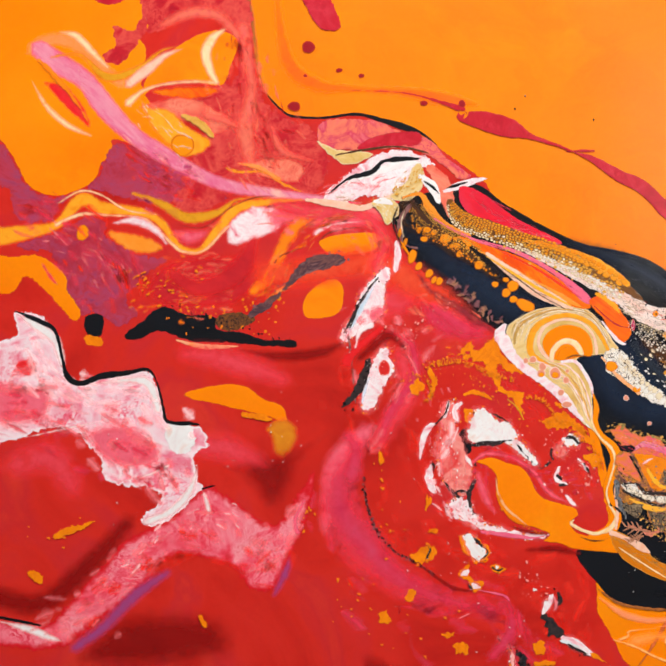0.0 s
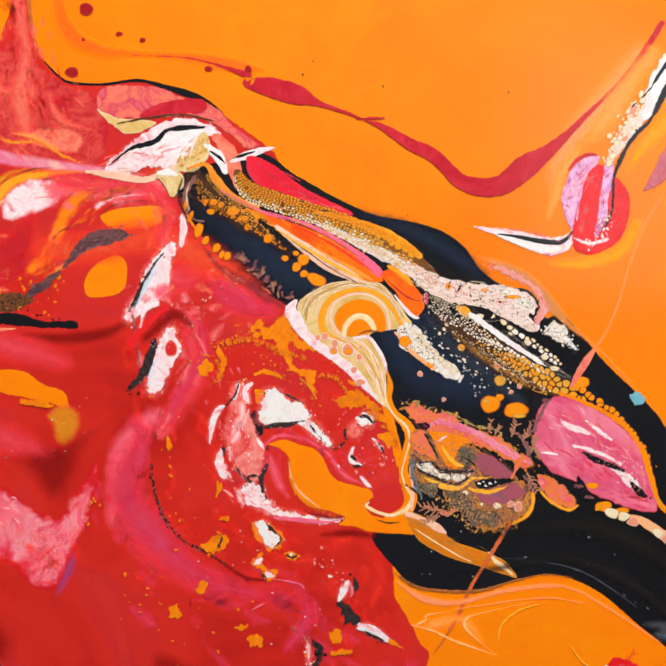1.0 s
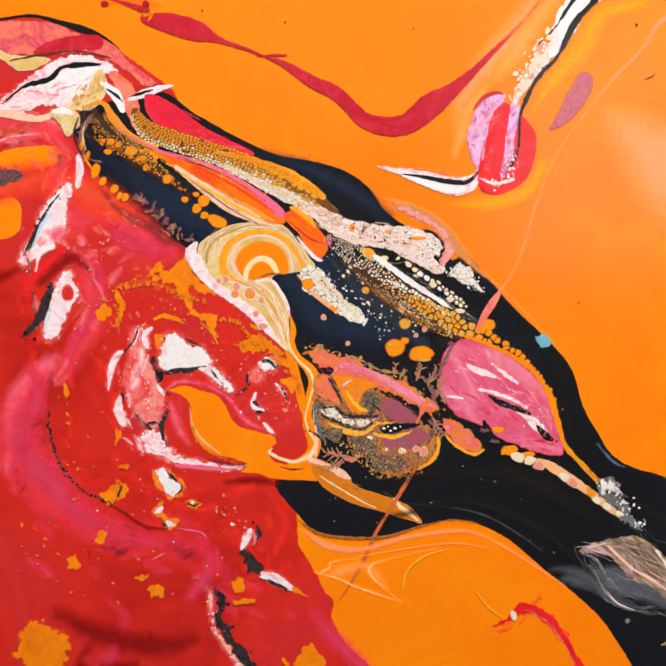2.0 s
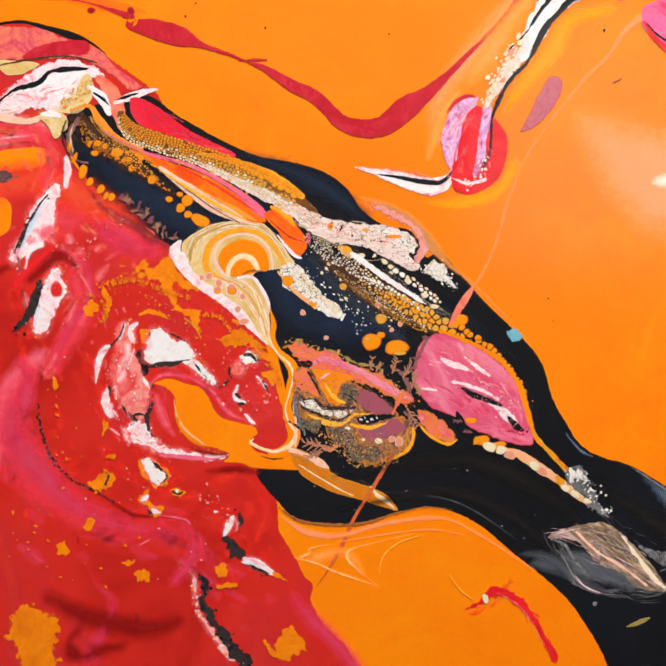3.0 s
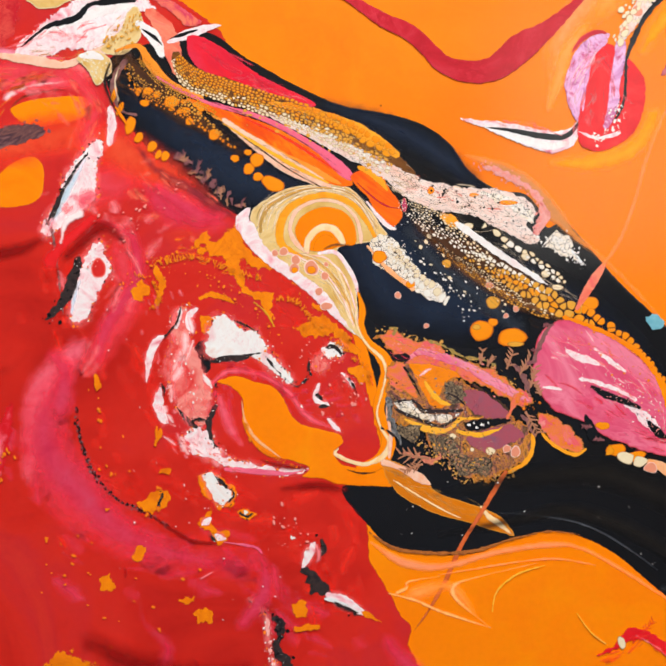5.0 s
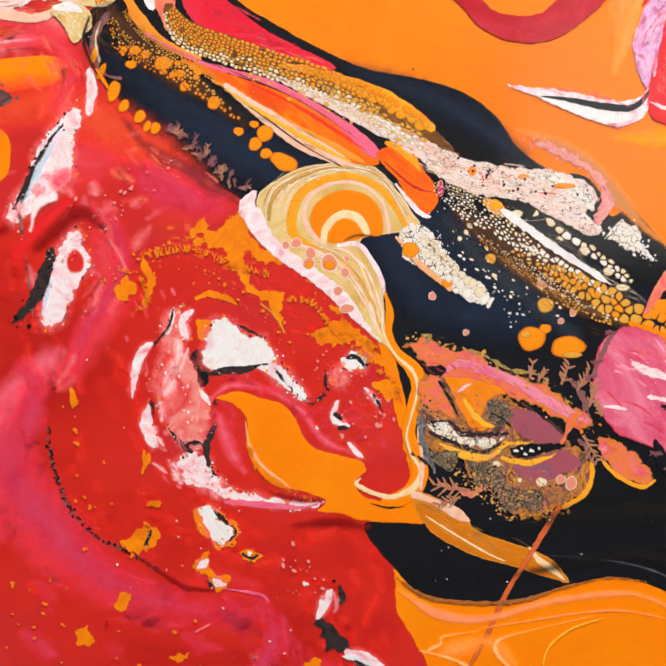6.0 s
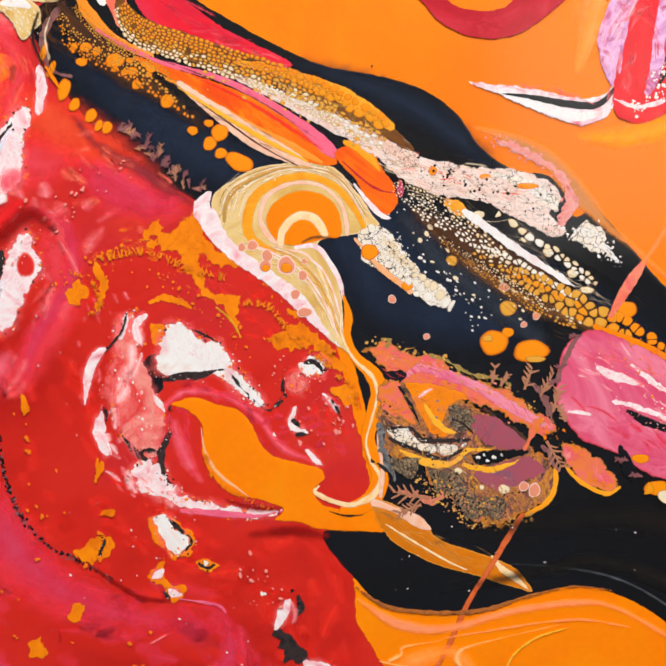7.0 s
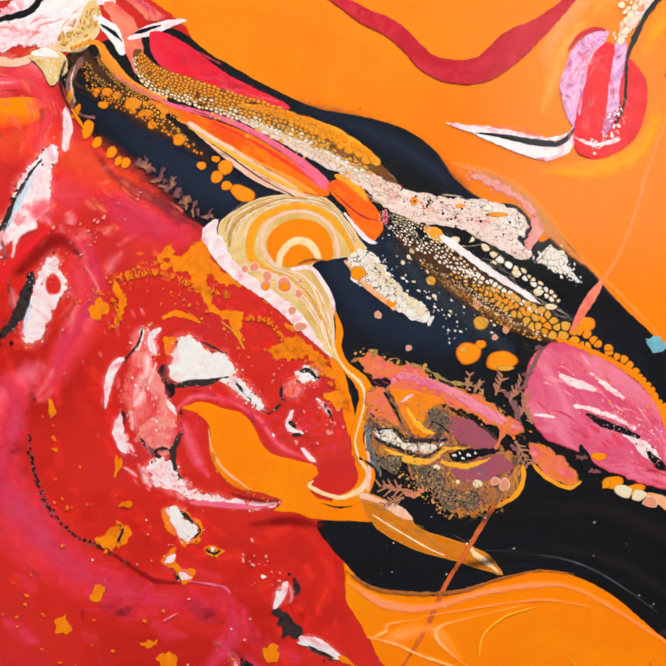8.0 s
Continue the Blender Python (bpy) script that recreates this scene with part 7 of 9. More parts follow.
cells("cell", "ORANGECELL", [(-70.6, 56.2, 1.91, 1.50, 0), (-67.2, 54.9, 1.36, 1.36, 0), (-71.9, 51.6, 1.78, 1.37, 0), (-61.6, 52.1, 2.85, 2.31, 0), (-56.2, 48.8, 1.76, 1.36, 0), (-50.4, 49.6, 1.62, 1.35, 0), (-45.3, 39.5, 2.29, 2.02, 0), (-54.8, 44.6, 1.63, 1.36, 0), (-32.4, 32.7, 1.48, 1.21, 0), (-37.4, 30.4, 1.62, 1.48, 0), (-29, 29.8, 2.55, 2.82, 0), (-32.1, 26.4, 2.01, 2.28, 0), (-28.6, 23.4, 1.88, 1.74, 0), (-22.9, 20.7, 4.55, 2.81, -20), (-74.3, 56.2, 1.23, 1.23, 0), (-61.6, 49.3, 1.22, 0.82, 0), (-58.5, 48.4, 1.22, 0.95, 0), (-52.2, 51, 1.35, 1.08, 0), (-51.1, 47.6, 1.08, 0.81, 0), (-56.9, 52.1, 1.22, 0.95, 0)], parent="black_pool")
smears("lace_marbling", "SM_CREAM", 110, 2.7, 13.7, 0.20, 0.78, 161, [(30.6, 12.7, 7.8), (44.5, 4, 9.8), (58.2, -2.9, 9.8), (73.9, -12.6, 7.8), (89.6, -21.5, 3.9)], parent="black_pool")
smears("lace_marbling", "SM_BROWN", 110, 2.7, 11.7, 0.20, 0.98, 162, [(34.6, 5, 7.8), (52.3, -8.8, 15.6), (68, -20.6, 15.6), (83.8, -28.4, 7.8)], parent="black_pool")
smears("lace_marbling", "SM_BLACK", 70, 3.9, 13.7, 0.20, 0.78, 163, [(38.5, 8.9, 7.8), (52.3, 1.1, 7.8), (66.1, -8.8, 7.8), (81.8, -18.5, 5.9)], parent="black_pool")
smears("lace_marbling", "SM_GOLD", 60, 2.7, 9.7, 0.19, 0.97, 164, [(-59.6, 67.3, 3.9), (-36, 54.6, 7.8), (-12.5, 46.9, 7.8), (7.1, 40.1, 7.8), (22.8, 30.4, 4.7)], parent="black_pool")
smears("lace_marbling", "SM_CREAM", 40, 3.1, 11.7, 0.19, 0.78, 165, [(-20.3, 47.8, 3.9), (-4.6, 40, 5.8), (13, 30.4, 5.8), (30.7, 20.6, 7.8)], parent="black_pool")
smears("lace_marbling", "SM_CREAM", 60, 2.3, 9.8, 0.39, 1.17, 166, [(22.8, 22.6, 5.9), (38.5, 16.8, 9.7), (54.3, 12.9, 11.7), (70, 9, 7.8)], parent="black_pool")
smears("lace_marbling", "SM_SALMON", 24, 2.0, 7.8, 0.39, 1.17, 167, [(26.7, 20.6, 5.9), (46.4, 14.8, 7.8), (66.1, 9, 7.8)], parent="black_pool")
smears("lace_marbling", "SM_BROWN", 50, 1.6, 7.8, 0.19, 0.58, 168, [(11, 32.3, 3.9), (34.6, 19.6, 7.8), (54.3, 11.8, 9.7), (72, 7, 7.8)], parent="black_pool")
smears("lace_marbling", "SM_BROWN", 40, 2.0, 9.8, 0.20, 0.78, 169, [(-36, 39.8, 3.9), (-20.3, 30.1, 5.9), (-6.6, 23.3, 3.9)], parent="black_pool")
smears("lace_marbling", "SM_BROWN", 50, 3.1, 11.7, 0.39, 1.17, 170, [(-83.2, 69, 3.9), (-81.1, 61.2, 5.9), (-69.3, 53.4, 11.7), (-51.6, 43.7, 9.8)], parent="black_pool")
smears("lace_marbling", "SM_BROWN", 40, 2.7, 9.7, 0.19, 0.78, 218, [(-22.3, 50.8, 1.9), (-4.6, 46.3, 3.9), (11.1, 39.2, 4.3), (22.8, 32.4, 2.7)], parent="black_pool")
cell_field("cell", "CREAMCELL", 90, 0.20, 0.78, 17, [(34.6, 5, 11.7), (52.3, -8.8, 19.5), (70, -22.5, 15.6)], parent="black_pool")
cell_field("cell", "FLECKWHITE", 70, 0.20, 0.59, 20, [(20.9, 1, 11.7), (38.5, -12.8, 15.6), (54.2, -28.4, 11.7)], parent="black_pool")
cells("cell", "ORANGECELL", [(97.9, -24.9, 3.12, 2.73, 0)], parent="black_pool")
vein("brown_line", "BROWN", .15, [(-55.6, 55.1, 0.4), (-36, 48.2, 0.6), (-16.4, 39.4, 0.6), (1.3, 27.8, 0.4)], parent="black_pool")
vein("brown_line", "BROWN", .15, [(-65.4, 64.2, 0.4), (-49.7, 55.5, 0.6), (-26.2, 48.1, 0.6), (-8.6, 39.4, 0.4)], parent="black_pool")
vein("brown_line", "BROWN", .15, [(-43.8, 45.3, 0.4), (-30, 35.6, 0.6), (-16.4, 25.9, 0.6), (-4.6, 19.5, 0.4)], parent="black_pool")
vein("red_line", "SM_RED", .2, [(-38, 47.7, 1.2), (-20.3, 39.4, 1.8), (-4.7, 29.7, 1.8), (3.2, 24.4, 1)], parent="black_pool")
vein("gold_line", "GOLDY", .2, [(-41.9, 43.8, 0.8), (-26.1, 34.1, 1.6), (-12.5, 26.3, 1.8), (-1.7, 20.9, 1)], parent="black_pool")
smears("lobe_marbling", "SM_ROSE", 24, 3.9, 13.6, 0.78, 2.34, 206, [(-49.7, 72.2, 3.9), (-32.1, 61.5, 5.8), (-12.4, 53.3, 3.1)], parent="black_pool")
smears("lobe_marbling", "SM_PINK", 16, 3.1, 11.7, 0.39, 1.36, 207, [(-32.1, 58.5, 2.7), (-16.4, 52.7, 2.3), (-8.5, 50.8, 1.6)], parent="black_pool")
cell_field("lace_cell", "GOLDCELL", 60, 0.20, 0.78, 208, [(-36, 47.7, 5.9), (-20.3, 43.9, 5.8), (3.2, 34.2, 5.8), (18.9, 26.4, 5.8)], parent="black_pool")

# laced cells
lace("cell", ["ORANGECELL", "AMBERCELL", "GOLDCELL", "GOLDCELL"], 0.8, 1.15, 0.2, 1.2, 301, [(-79, 66, 3.5), (-74.6, 58.5, 6), (-66, 53.6, 6.5), (-56, 48.4, 5.5), (-46, 41.4, 3.4), (-37, 34.5, 1.6)], parent="black_pool", fill=0.66)
lace("cell", ["GOLDCELL", "GOLDCELL", "AMBERCELL"], 0.55, 0.8, 0.12, 1.4, 302, [(-74, 69, 2.5), (-66, 60.5, 4), (-55, 53.5, 3.5), (-44, 46.5, 2.2)], parent="black_pool", fill=0.8)
lace("cell", ["CREAMCELL", "GOLDCELL", "AMBERCELL", "AMBERCELL"], 0.85, 1.35, 0.09, 1.5, 303, [(-60, 69, 4), (-54, 61, 8.4), (-40, 56, 8.8), (-24, 50.8, 9), (-6, 44.6, 9), (8, 38.4, 8)], parent="black_pool", fill=0.95)
lace("cell", ["AMBERCELL", "ORANGECELL"], 1.1, 2.5, 0.16, 1.3, 304, [(-20, 51.5, 1.6), (-6, 47.4, 3), (6, 42.4, 4.4), (16, 36.6, 4.4), (25, 31, 2.6)], parent="black_pool")
lace("cell", ["CREAMCELL", "WHITECELL", "GOLDCELL"], 0.9, 1.2, 0.12, 1.9, 305, [(-16, 44.5, 2.5), (-4, 39.5, 4.4), (10, 33.4, 5), (22, 26.4, 4.4)], parent="black_pool", fill=0.9)
vein("brown_web", "LACEWEB", .5, [(34, 5, 4), (44, -1.5, 10), (58, -9, 13), (73, -18, 12), (86, -25, 8), (94, -29, 4)], parent="black_pool")
lace("cell", ["WHITECELL", "WHITECELL", "CREAMCELL"], 0.75, 1.3, 0.22, 1.5, 306, [(25, 13.5, 4), (31, 10.6, 7), (38, 6, 8.5), (46, 0.6, 7), (55, -5.6, 5), (62, -10, 3)], parent="black_pool", fill=0.78)
lace("cell", ["GOLDCELL", "CREAMCELL", "WHITECELL"], 1.2, 1.9, 0.2, 1.25, 307, [(50, -6, 3), (58, -9.6, 5), (67, -14, 5), (75, -18.6, 4), (82, -22.6, 3)], parent="black_pool", fill=0.9)
lace("cell", ["GOLDCELL", "AMBERCELL", "GOLDCELL"], 1.5, 3.3, 0.2, 1.1, 308, [(61, -13, 4), (70, -17.2, 6), (78, -21.4, 7), (86, -26.2, 7), (94, -29.8, 5.6)], parent="black_pool", fill=0.97)
lace("cell", ["AMBERCELL", "ORANGECELL", "ORANGECELL"], 2.7, 1.7, 0.16, 1.1, 309, [(92, -27.4, 6), (101, -33, 5.6), (111, -39.4, 4.4), (119, -46.6, 3.8), (124.6, -55, 3.4), (128, -64, 2.4)], parent="black_pool")
lace("cell", ["GOLDCELL", "CREAMCELL"], 0.45, 0.8, 0.12, 1.8, 310, [(40, -3, 2), (52, -11.6, 4), (64, -20, 5), (75, -26.6, 4), (84, -30.4, 2)], parent="black_pool", fill=0.6)
pool("white_sliver", "WHITE", .35, [(46.4, 5.8), (50, 5.4), (54.5, 1.8), (60.5, -2.4), (66.6, -6.4), (72.4, -10.8), (77.6, -14), (83, -18.6), (78, -16.6), (72, -13), (66, -9.4), (59.6, -5), (53.4, -0.6), (48, 3)], parent="black_pool")
lace("cell", ["WHITECELL", "CREAMCELL"], 2.1, 1.3, 0.2, 1.6, 311, [(57, 4.4, 1.8), (63, 0.6, 2.4), (70, -3.6, 2.2), (77, -8.6, 3), (83, -13, 3), (88.4, -17.2, 1.6)], parent="black_pool", fill=0.9)
lace("cell", ["WHITECELL", "CREAMCELL"], 1.1, 3.1, 0.2, 1.0, 312, [(20, -3, 4), (27, -10, 5), (33, -16.6, 4.6), (39, -21, 3.8), (44, -23.6, 2)], parent="black_pool", fill=0.9)
for f in (0.1, 0.3, 0.5, 0.7, 0.9):
    vein("brown_line", "SM_BROWN", .2, [(36 + 2 * f, 1 - 7 * f, 0.3), (50 + 3 * f, -8 - 7 * f, 0.7), (64 + 3 * f, -17 - 7 * f, 0.7), (80 + f, -26 - 4 * f, 0.3)], parent="black_pool")
crumbs("black_spatter", "FLECKBLACK", 120, 0.12, 0.7, 2.6, 320, rounded([(34, 20), (46, 15), (58, 12), (70, 6), (76, 1)], closed=False), parent="black_pool")
crumbs("pale_spatter", "FLECKWHITE", 90, 0.12, 0.8, 1.6, 321, rounded([(80, -2), (86, -1), (90, -5), (95, -10)], closed=False), parent="black_pool")
crumbs("pink_spatter", "FLECKPINK", 110, 0.2, 0.9, 1.4, 322, rounded([(56, 28), (64, 24.6), (73, 19.4), (78.6, 13), (78.6, 6)], closed=False), parent="black_pool")

# pink lobe
pool("pink_lobe", "PINKLOBE", .6, [(78.9, -36.2), (87.7, -30.9), (97.5, -33.3), (109.2, -40), (119, -47.9), (126.8, -59.5), (130.7, -71.3), (131.7, -81.5), (125, -83), (111.3, -79.2), (99.5, -73.5), (93.6, -69.6), (83.8, -65.6), (76.9, -55.8), (75.9, -46)])
vein("dusk_edge", "DUSK", 1.4, [(82.2, -33.9, 1.6), (77.9, -42.1, 2), (75.9, -49.9, 1.2)], parent="pink_lobe")
vein("orange_edge", "ORANGE", .6, [(87.7, -30.3, 1.6), (101.4, -35.2, 2.3), (115.1, -42.9, 2.3), (123.9, -53.7, 2.7), (128.4, -66.4, 2.7), (132.3, -79.1, 2.4), (140.5, -86.9, 1.6), (147.4, -93.8, 0.8)], parent="pink_lobe")
vein("white_vein", "WHITEPINK", .7, [(88.7, -43, 1.2), (94.5, -45.9, 3.1), (101.4, -47.9, 1.6)], parent="pink_lobe")
vein("white_vein", "WHITEPINK", .7, [(99.5, -42.1, 1), (105.3, -46.9, 2), (111.2, -50.8, 1)], parent="pink_lobe")
vein("white_vein", "WHITEPINK", .5, [(79.9, -56.8, 0.8), (83.8, -57.2, 1.4), (86.8, -57.8, 0.6)], parent="pink_lobe")
vein("white_vein", "WHITEPINK", 1, [(109.3, -62.6, 1.2), (115.2, -65.5, 3.9), (119.1, -69.4, 4.7), (123.3, -73.6, 3.9), (125.8, -77.2, 1)], parent="pink_lobe")
vein("white_vein", "WHITEPINK", .8, [(93.6, -53.8, 1), (99.4, -54.8, 1.6), (107.3, -57.7, 1.6), (115.1, -61.6, 1.2)], parent="pink_lobe")
smears("lobe_marbling", "SM_WHITE", 50, 1.6, 7.8, 0.29, 1.17, 151, [(83.8, -40.1, 11.7), (95.5, -46, 11.7), (107.3, -55.8, 11.7), (119.1, -63.5, 9.8), (124.9, -75.2, 7.8)], parent="pink_lobe")
smears("lobe_marbling", "SM_ROSE", 24, 3.1, 13.7, 0.98, 3.14, 152, [(81.8, -53.9, 11.8), (93.6, -59.7, 17.6), (111.2, -71.4, 13.7), (126.8, -79.1, 5.9)], parent="pink_lobe")
smears("lobe_marbling", "SM_PINK", 40, 3.1, 11.7, 0.39, 1.76, 153, [(85.7, -38.2, 7.8), (101.5, -44, 11.7), (121, -57.6, 11.7)], parent="pink_lobe")
vein("dark_vein", "BLACK", .5, [(97.9, -56.3, 1), (103, -59.3, 3.3), (110.8, -62.4, 2.5), (116.7, -64.7, 1.8)], parent="pink_lobe")
vein("dark_vein", "BLACK", .5, [(119.6, -69.8, 1.6), (123.3, -74, 3.7), (126.9, -76, 1)], parent="pink_lobe")
pool("salmon_patch", "ORPINK", 1, [(76.9, -66.7), (85.7, -68.6), (93.5, -75.4), (96.2, -80.3), (91.7, -82.4), (83.8, -78.7), (78.9, -72.9)], parent="pink_lobe")
vein("orange_edge", "GOLDO", .4, [(78.8, -73.5, 1.2), (83.8, -78.9, 1.6), (91.7, -82.4, 1.6), (96.2, -80.3, 1)], parent="pink_lobe")
vein("dark_notch", "BLACK", .7, [(96, -67.6, 1.6), (98.5, -74.4, 4.7), (99.5, -78.3, 2)], parent="pink_lobe")
cells("cell", "ORANGECELL", [(102.4, -71.5, 2.75, 1.57, 0), (107.4, -80.6, 3.73, 2.36, 10), (114.7, -83.1, 3.92, 1.96, 15)], parent="pink_lobe")
vein("peach_chain", "PEACHO", .4, [(118.1, -84.7, 1.6), (123.9, -86.6, 3.9), (130.8, -90.9, 4.7), (142.5, -98.7, 3.9), (152.3, -106.4, 3.5), (162.5, -113.5, 1)], parent="pink_lobe")
vein("gold_vein", "GOLD", .4, [(131.7, -77.1, 1.6), (138.5, -86, 2), (146.4, -94.7, 1.6)], parent="pink_lobe")
pool("grey_knot", "GREYWHITE", 1.2, [(145.7, -94.6), (152.9, -91.8), (158.7, -100.1), (161.5, -108.1), (166, -116.1), (156.8, -110.9), (151, -104.6), (145.7, -99.5)], parent="pink_lobe")
cells("cell", "FLECKWHITE", [(153, -97, 3.06, 1.91, 0), (149.2, -96.5, 1.91, 2.68, 0)], parent="pink_lobe")
# Pale blue highlight on the black edge, painted as a soft patch.
pool("painted_sheen", "BLUEGREY", .3, [(177.8, -92.8), (191.3, -100.4), (204.3, -108.2), (229.5, -117.7), (229.6, -134.9), (204.3, -122.5), (191.3, -111.9), (183.5, -102.3)], parent="pink_lobe")
vein("pink_vein", "WHITEPINK", .4, [(201.8, -108.2, 1.9), (200.4, -112.9, 3.8), (200, -116.7, 1.2)], parent="pink_lobe")
vein("painted_sheen", "BLUEGREY_SOFT", .3, [(146.3, -77.5, 1.5), (153, -85.1, 1.9), (158.7, -88, 1)], parent="pink_lobe")
vein("grey_haze", "GREY_SOFT", .4, [(130, -137.5, 5.8), (143.5, -137.5, 13.5), (158.8, -138.6, 15.4), (179.8, -148.2, 9.6)], parent="pink_lobe")
pool("grey_nest", "GREYPINK", .7, [(138.6, -125.5), (143.4, -121.8), (153, -119.5), (165.4, -118.5), (175.9, -127.2), (183.7, -134.8), (191.4, -146), (191.8, -150.2), (179.8, -148.6), (172.2, -142.4), (160.6, -136.6), (151.1, -127.1)], parent="pink_lobe")
vein("grey_vein", "GREYWHITE", .6, [(139.6, -130.8, 1), (145.7, -138.5, 2.3), (151.1, -146.1, 3.1), (161.6, -151, 1.2)], parent="pink_lobe")
vein("grey_vein", "GREYWHITE", .5, [(139.6, -126.1, 0.8), (145.7, -129, 1.5), (151.1, -136.7, 1.3), (156.8, -142.8, 0.8)], parent="pink_lobe")
vein("grey_vein", "GREYWHITE", .8, [(179.8, -129.1, 1.5), (191.4, -134.8, 6.5), (204.4, -135.8, 8.8), (218.1, -134, 7.7)], parent="pink_lobe")
vein("grey_vein", "GREYWHITE", .6, [(192.4, -148.3, 0.8), (197.2, -153.1, 1.9), (202.9, -161.7, 1)], parent="pink_lobe")
smears("smoke_marbling", "SM_GREY", 60, 3.8, 17.3, 0.19, 0.96, 195, [(141.6, -127, 7.7), (153.1, -136.7, 11.5), (168.3, -144.3, 11.5), (185.7, -147.3, 5.8)], parent="pink_lobe")
smears("smoke_marbling", "SM_CREAM", 40, 3.8, 15.4, 0.19, 0.77, 196, [(153, -121.4, 3.8), (166.4, -127.1, 7.7), (177.9, -136.7, 7.7), (189.5, -147.3, 1.9)], parent="pink_lobe")
smears("smoke_marbling", "SM_BROWN", 40, 3.8, 15.4, 0.19, 0.96, 197, [(153, -121.4, 3.8), (166.4, -127.1, 7.7), (177.9, -136.7, 7.7), (189.5, -147.3, 1.9)], parent="pink_lobe")
smears("smoke_marbling", "SM_BLACK", 40, 3.8, 15.4, 0.19, 0.96, 198, [(156.8, -123.3, 3.8), (168.3, -130.9, 7.7), (177.9, -138.6, 7.7), (187.6, -146.3, 1.9)], parent="pink_lobe")
smears("smoke_marbling", "SM_GREY", 30, 3.1, 11.5, 0.19, 0.77, 199, [(151, -92.8, 3.8), (156.8, -102.3, 3.8), (162.5, -113.8, 1.9), (195.2, -134.9, 5.8), (210.5, -134.9, 5.8)], parent="pink_lobe")
vein("pink_vein", "PEACH", .5, [(151.1, -122.4, 1), (160.7, -131.8, 1.5), (172.1, -138.6, 1.5), (183.7, -147.3, 1.2)], parent="pink_lobe")
pool("salmon_patch", "SALMON", .5, [(200.1, -150.6), (218.2, -148.3), (218.3, -165.5), (204.9, -162.1)], parent="pink_lobe")
vein("gold_fleck", "OLIVE", .4, [(174.4, -166.4, 1), (179.9, -164.4, 2.3), (184.9, -162.3, 1.2)], parent="pink_lobe")
cells("cell", "GREYCELL", [(159.7, -155.8, 1.16, 1.16, 0)], parent="pink_lobe")
vein("grey_arc", "GREY_SOFT", .2, [(62.1, -104.4, 0.6), (81.8, -106, 1.2), (97.5, -109.9, 1.2), (111.2, -117.6, 1.2), (123, -126.1, 0.6)], parent="pink_lobe")

vein("gold_vein", "SM_CREAM", .8, [(172.1, -124.3, 1.9), (179.8, -134.8, 2.7), (187.5, -144.4, 3.1), (193.7, -149.9, 1.3)], parent="pink_lobe")

# nest
pool("brown_nest", "NEST", 1, [(21.1, -48), (30.3, -46.6), (42.2, -51.8), (52.6, -55.6), (65.6, -64.7), (69.8, -68.6), (75, -72.4), (76.1, -80.3), (72.5, -85.6), (64.8, -89), (59.3, -93.2), (51.5, -92), (46.2, -87.2), (42.2, -83.3), (35.7, -78.1), (33.7, -72.9), (22.6, -70.4), (19.9, -61.2)])
pool("pink_ridge", "ORPINK", .9, [(15.6, -36.9), (22.4, -34.6), (30.3, -38.1), (39.5, -39.4), (43.5, -43.9), (50, -45.9), (57.8, -48.4), (63.1, -51.6), (69.5, -56.9), (76.6, -61.4), (72.7, -64.9), (65.7, -62.1), (55.3, -57), (46.1, -53.1), (35.6, -50.5), (26.4, -48), (19.8, -41.5)], parent="brown_nest")
vein("pink_streak", "PINKSTRIPE", .7, [(26.4, -48, 1.1), (33, -43.3, 2.6), (40.8, -45.3, 3.4), (49.9, -48.5, 3.1), (59.1, -53.7, 3.9), (68.2, -58.8, 3.4), (74.7, -62, 1.3)], parent="brown_nest")
pool("black_notch", "BLACK", .8, [(22.2, -44.8), (27.8, -43.8), (29.6, -46), (26.4, -48.7), (23.1, -47.4)], parent="brown_nest")
pool("salmon_patch", "ORPINK", 1, [(20.5, -48.7), (26.4, -48), (30.4, -54.6), (33, -61), (26.5, -59.8), (21.8, -55.9)], parent="brown_nest")
pool("orange_leaf", "ORANGEPATCH", .6, [(28.4, -48), (36.9, -48), (46.1, -50.5), (48.7, -53.1), (43.5, -54.5), (40.9, -61), (44.8, -63.8), (38.3, -65), (34.3, -59.8), (31, -52.6)], parent="brown_nest")
vein("dark_vein", "BLACK", .5, [(26.8, -49.1, 1.1), (30.7, -55.2, 1.4), (33.7, -61.3, 0.5)], parent="brown_nest")
vein("dark_vein", "BROWNBLACK", 1, [(53.3, -55.7, 0.8), (57.9, -59.6, 1.8), (64.3, -63.4, 2.1), (67.6, -68.6, 1)], parent="brown_nest")
pool("mauve_patch", "MAUVE", .6, [(48, -59), (56.6, -58), (63.7, -63.2), (67, -68), (59.2, -69), (52.7, -66.2)], parent="brown_nest")
pool("mauve_patch", "MAUVE", .8, [(50.1, -76.7), (56.6, -73.4), (65.7, -70.7), (70.8, -72.5), (72.8, -75.8), (65.8, -79.1), (57.9, -82.1)], parent="brown_nest")
vein("yellow_vein", "GOLDY", .6, [(27.2, -69, 1.3), (35.7, -72.7, 2.9), (43.5, -73, 2.1), (47.5, -69.5, 2.1), (51.4, -68.7, 1.3), (59.2, -69, 0.8)], parent="brown_nest")
vein("yellow_vein", "GOLDY", .6, [(46.8, -73.5, 1.8), (54, -75, 2.3), (60.5, -73.7, 1.6), (65, -71.5, 0.5)], parent="brown_nest")
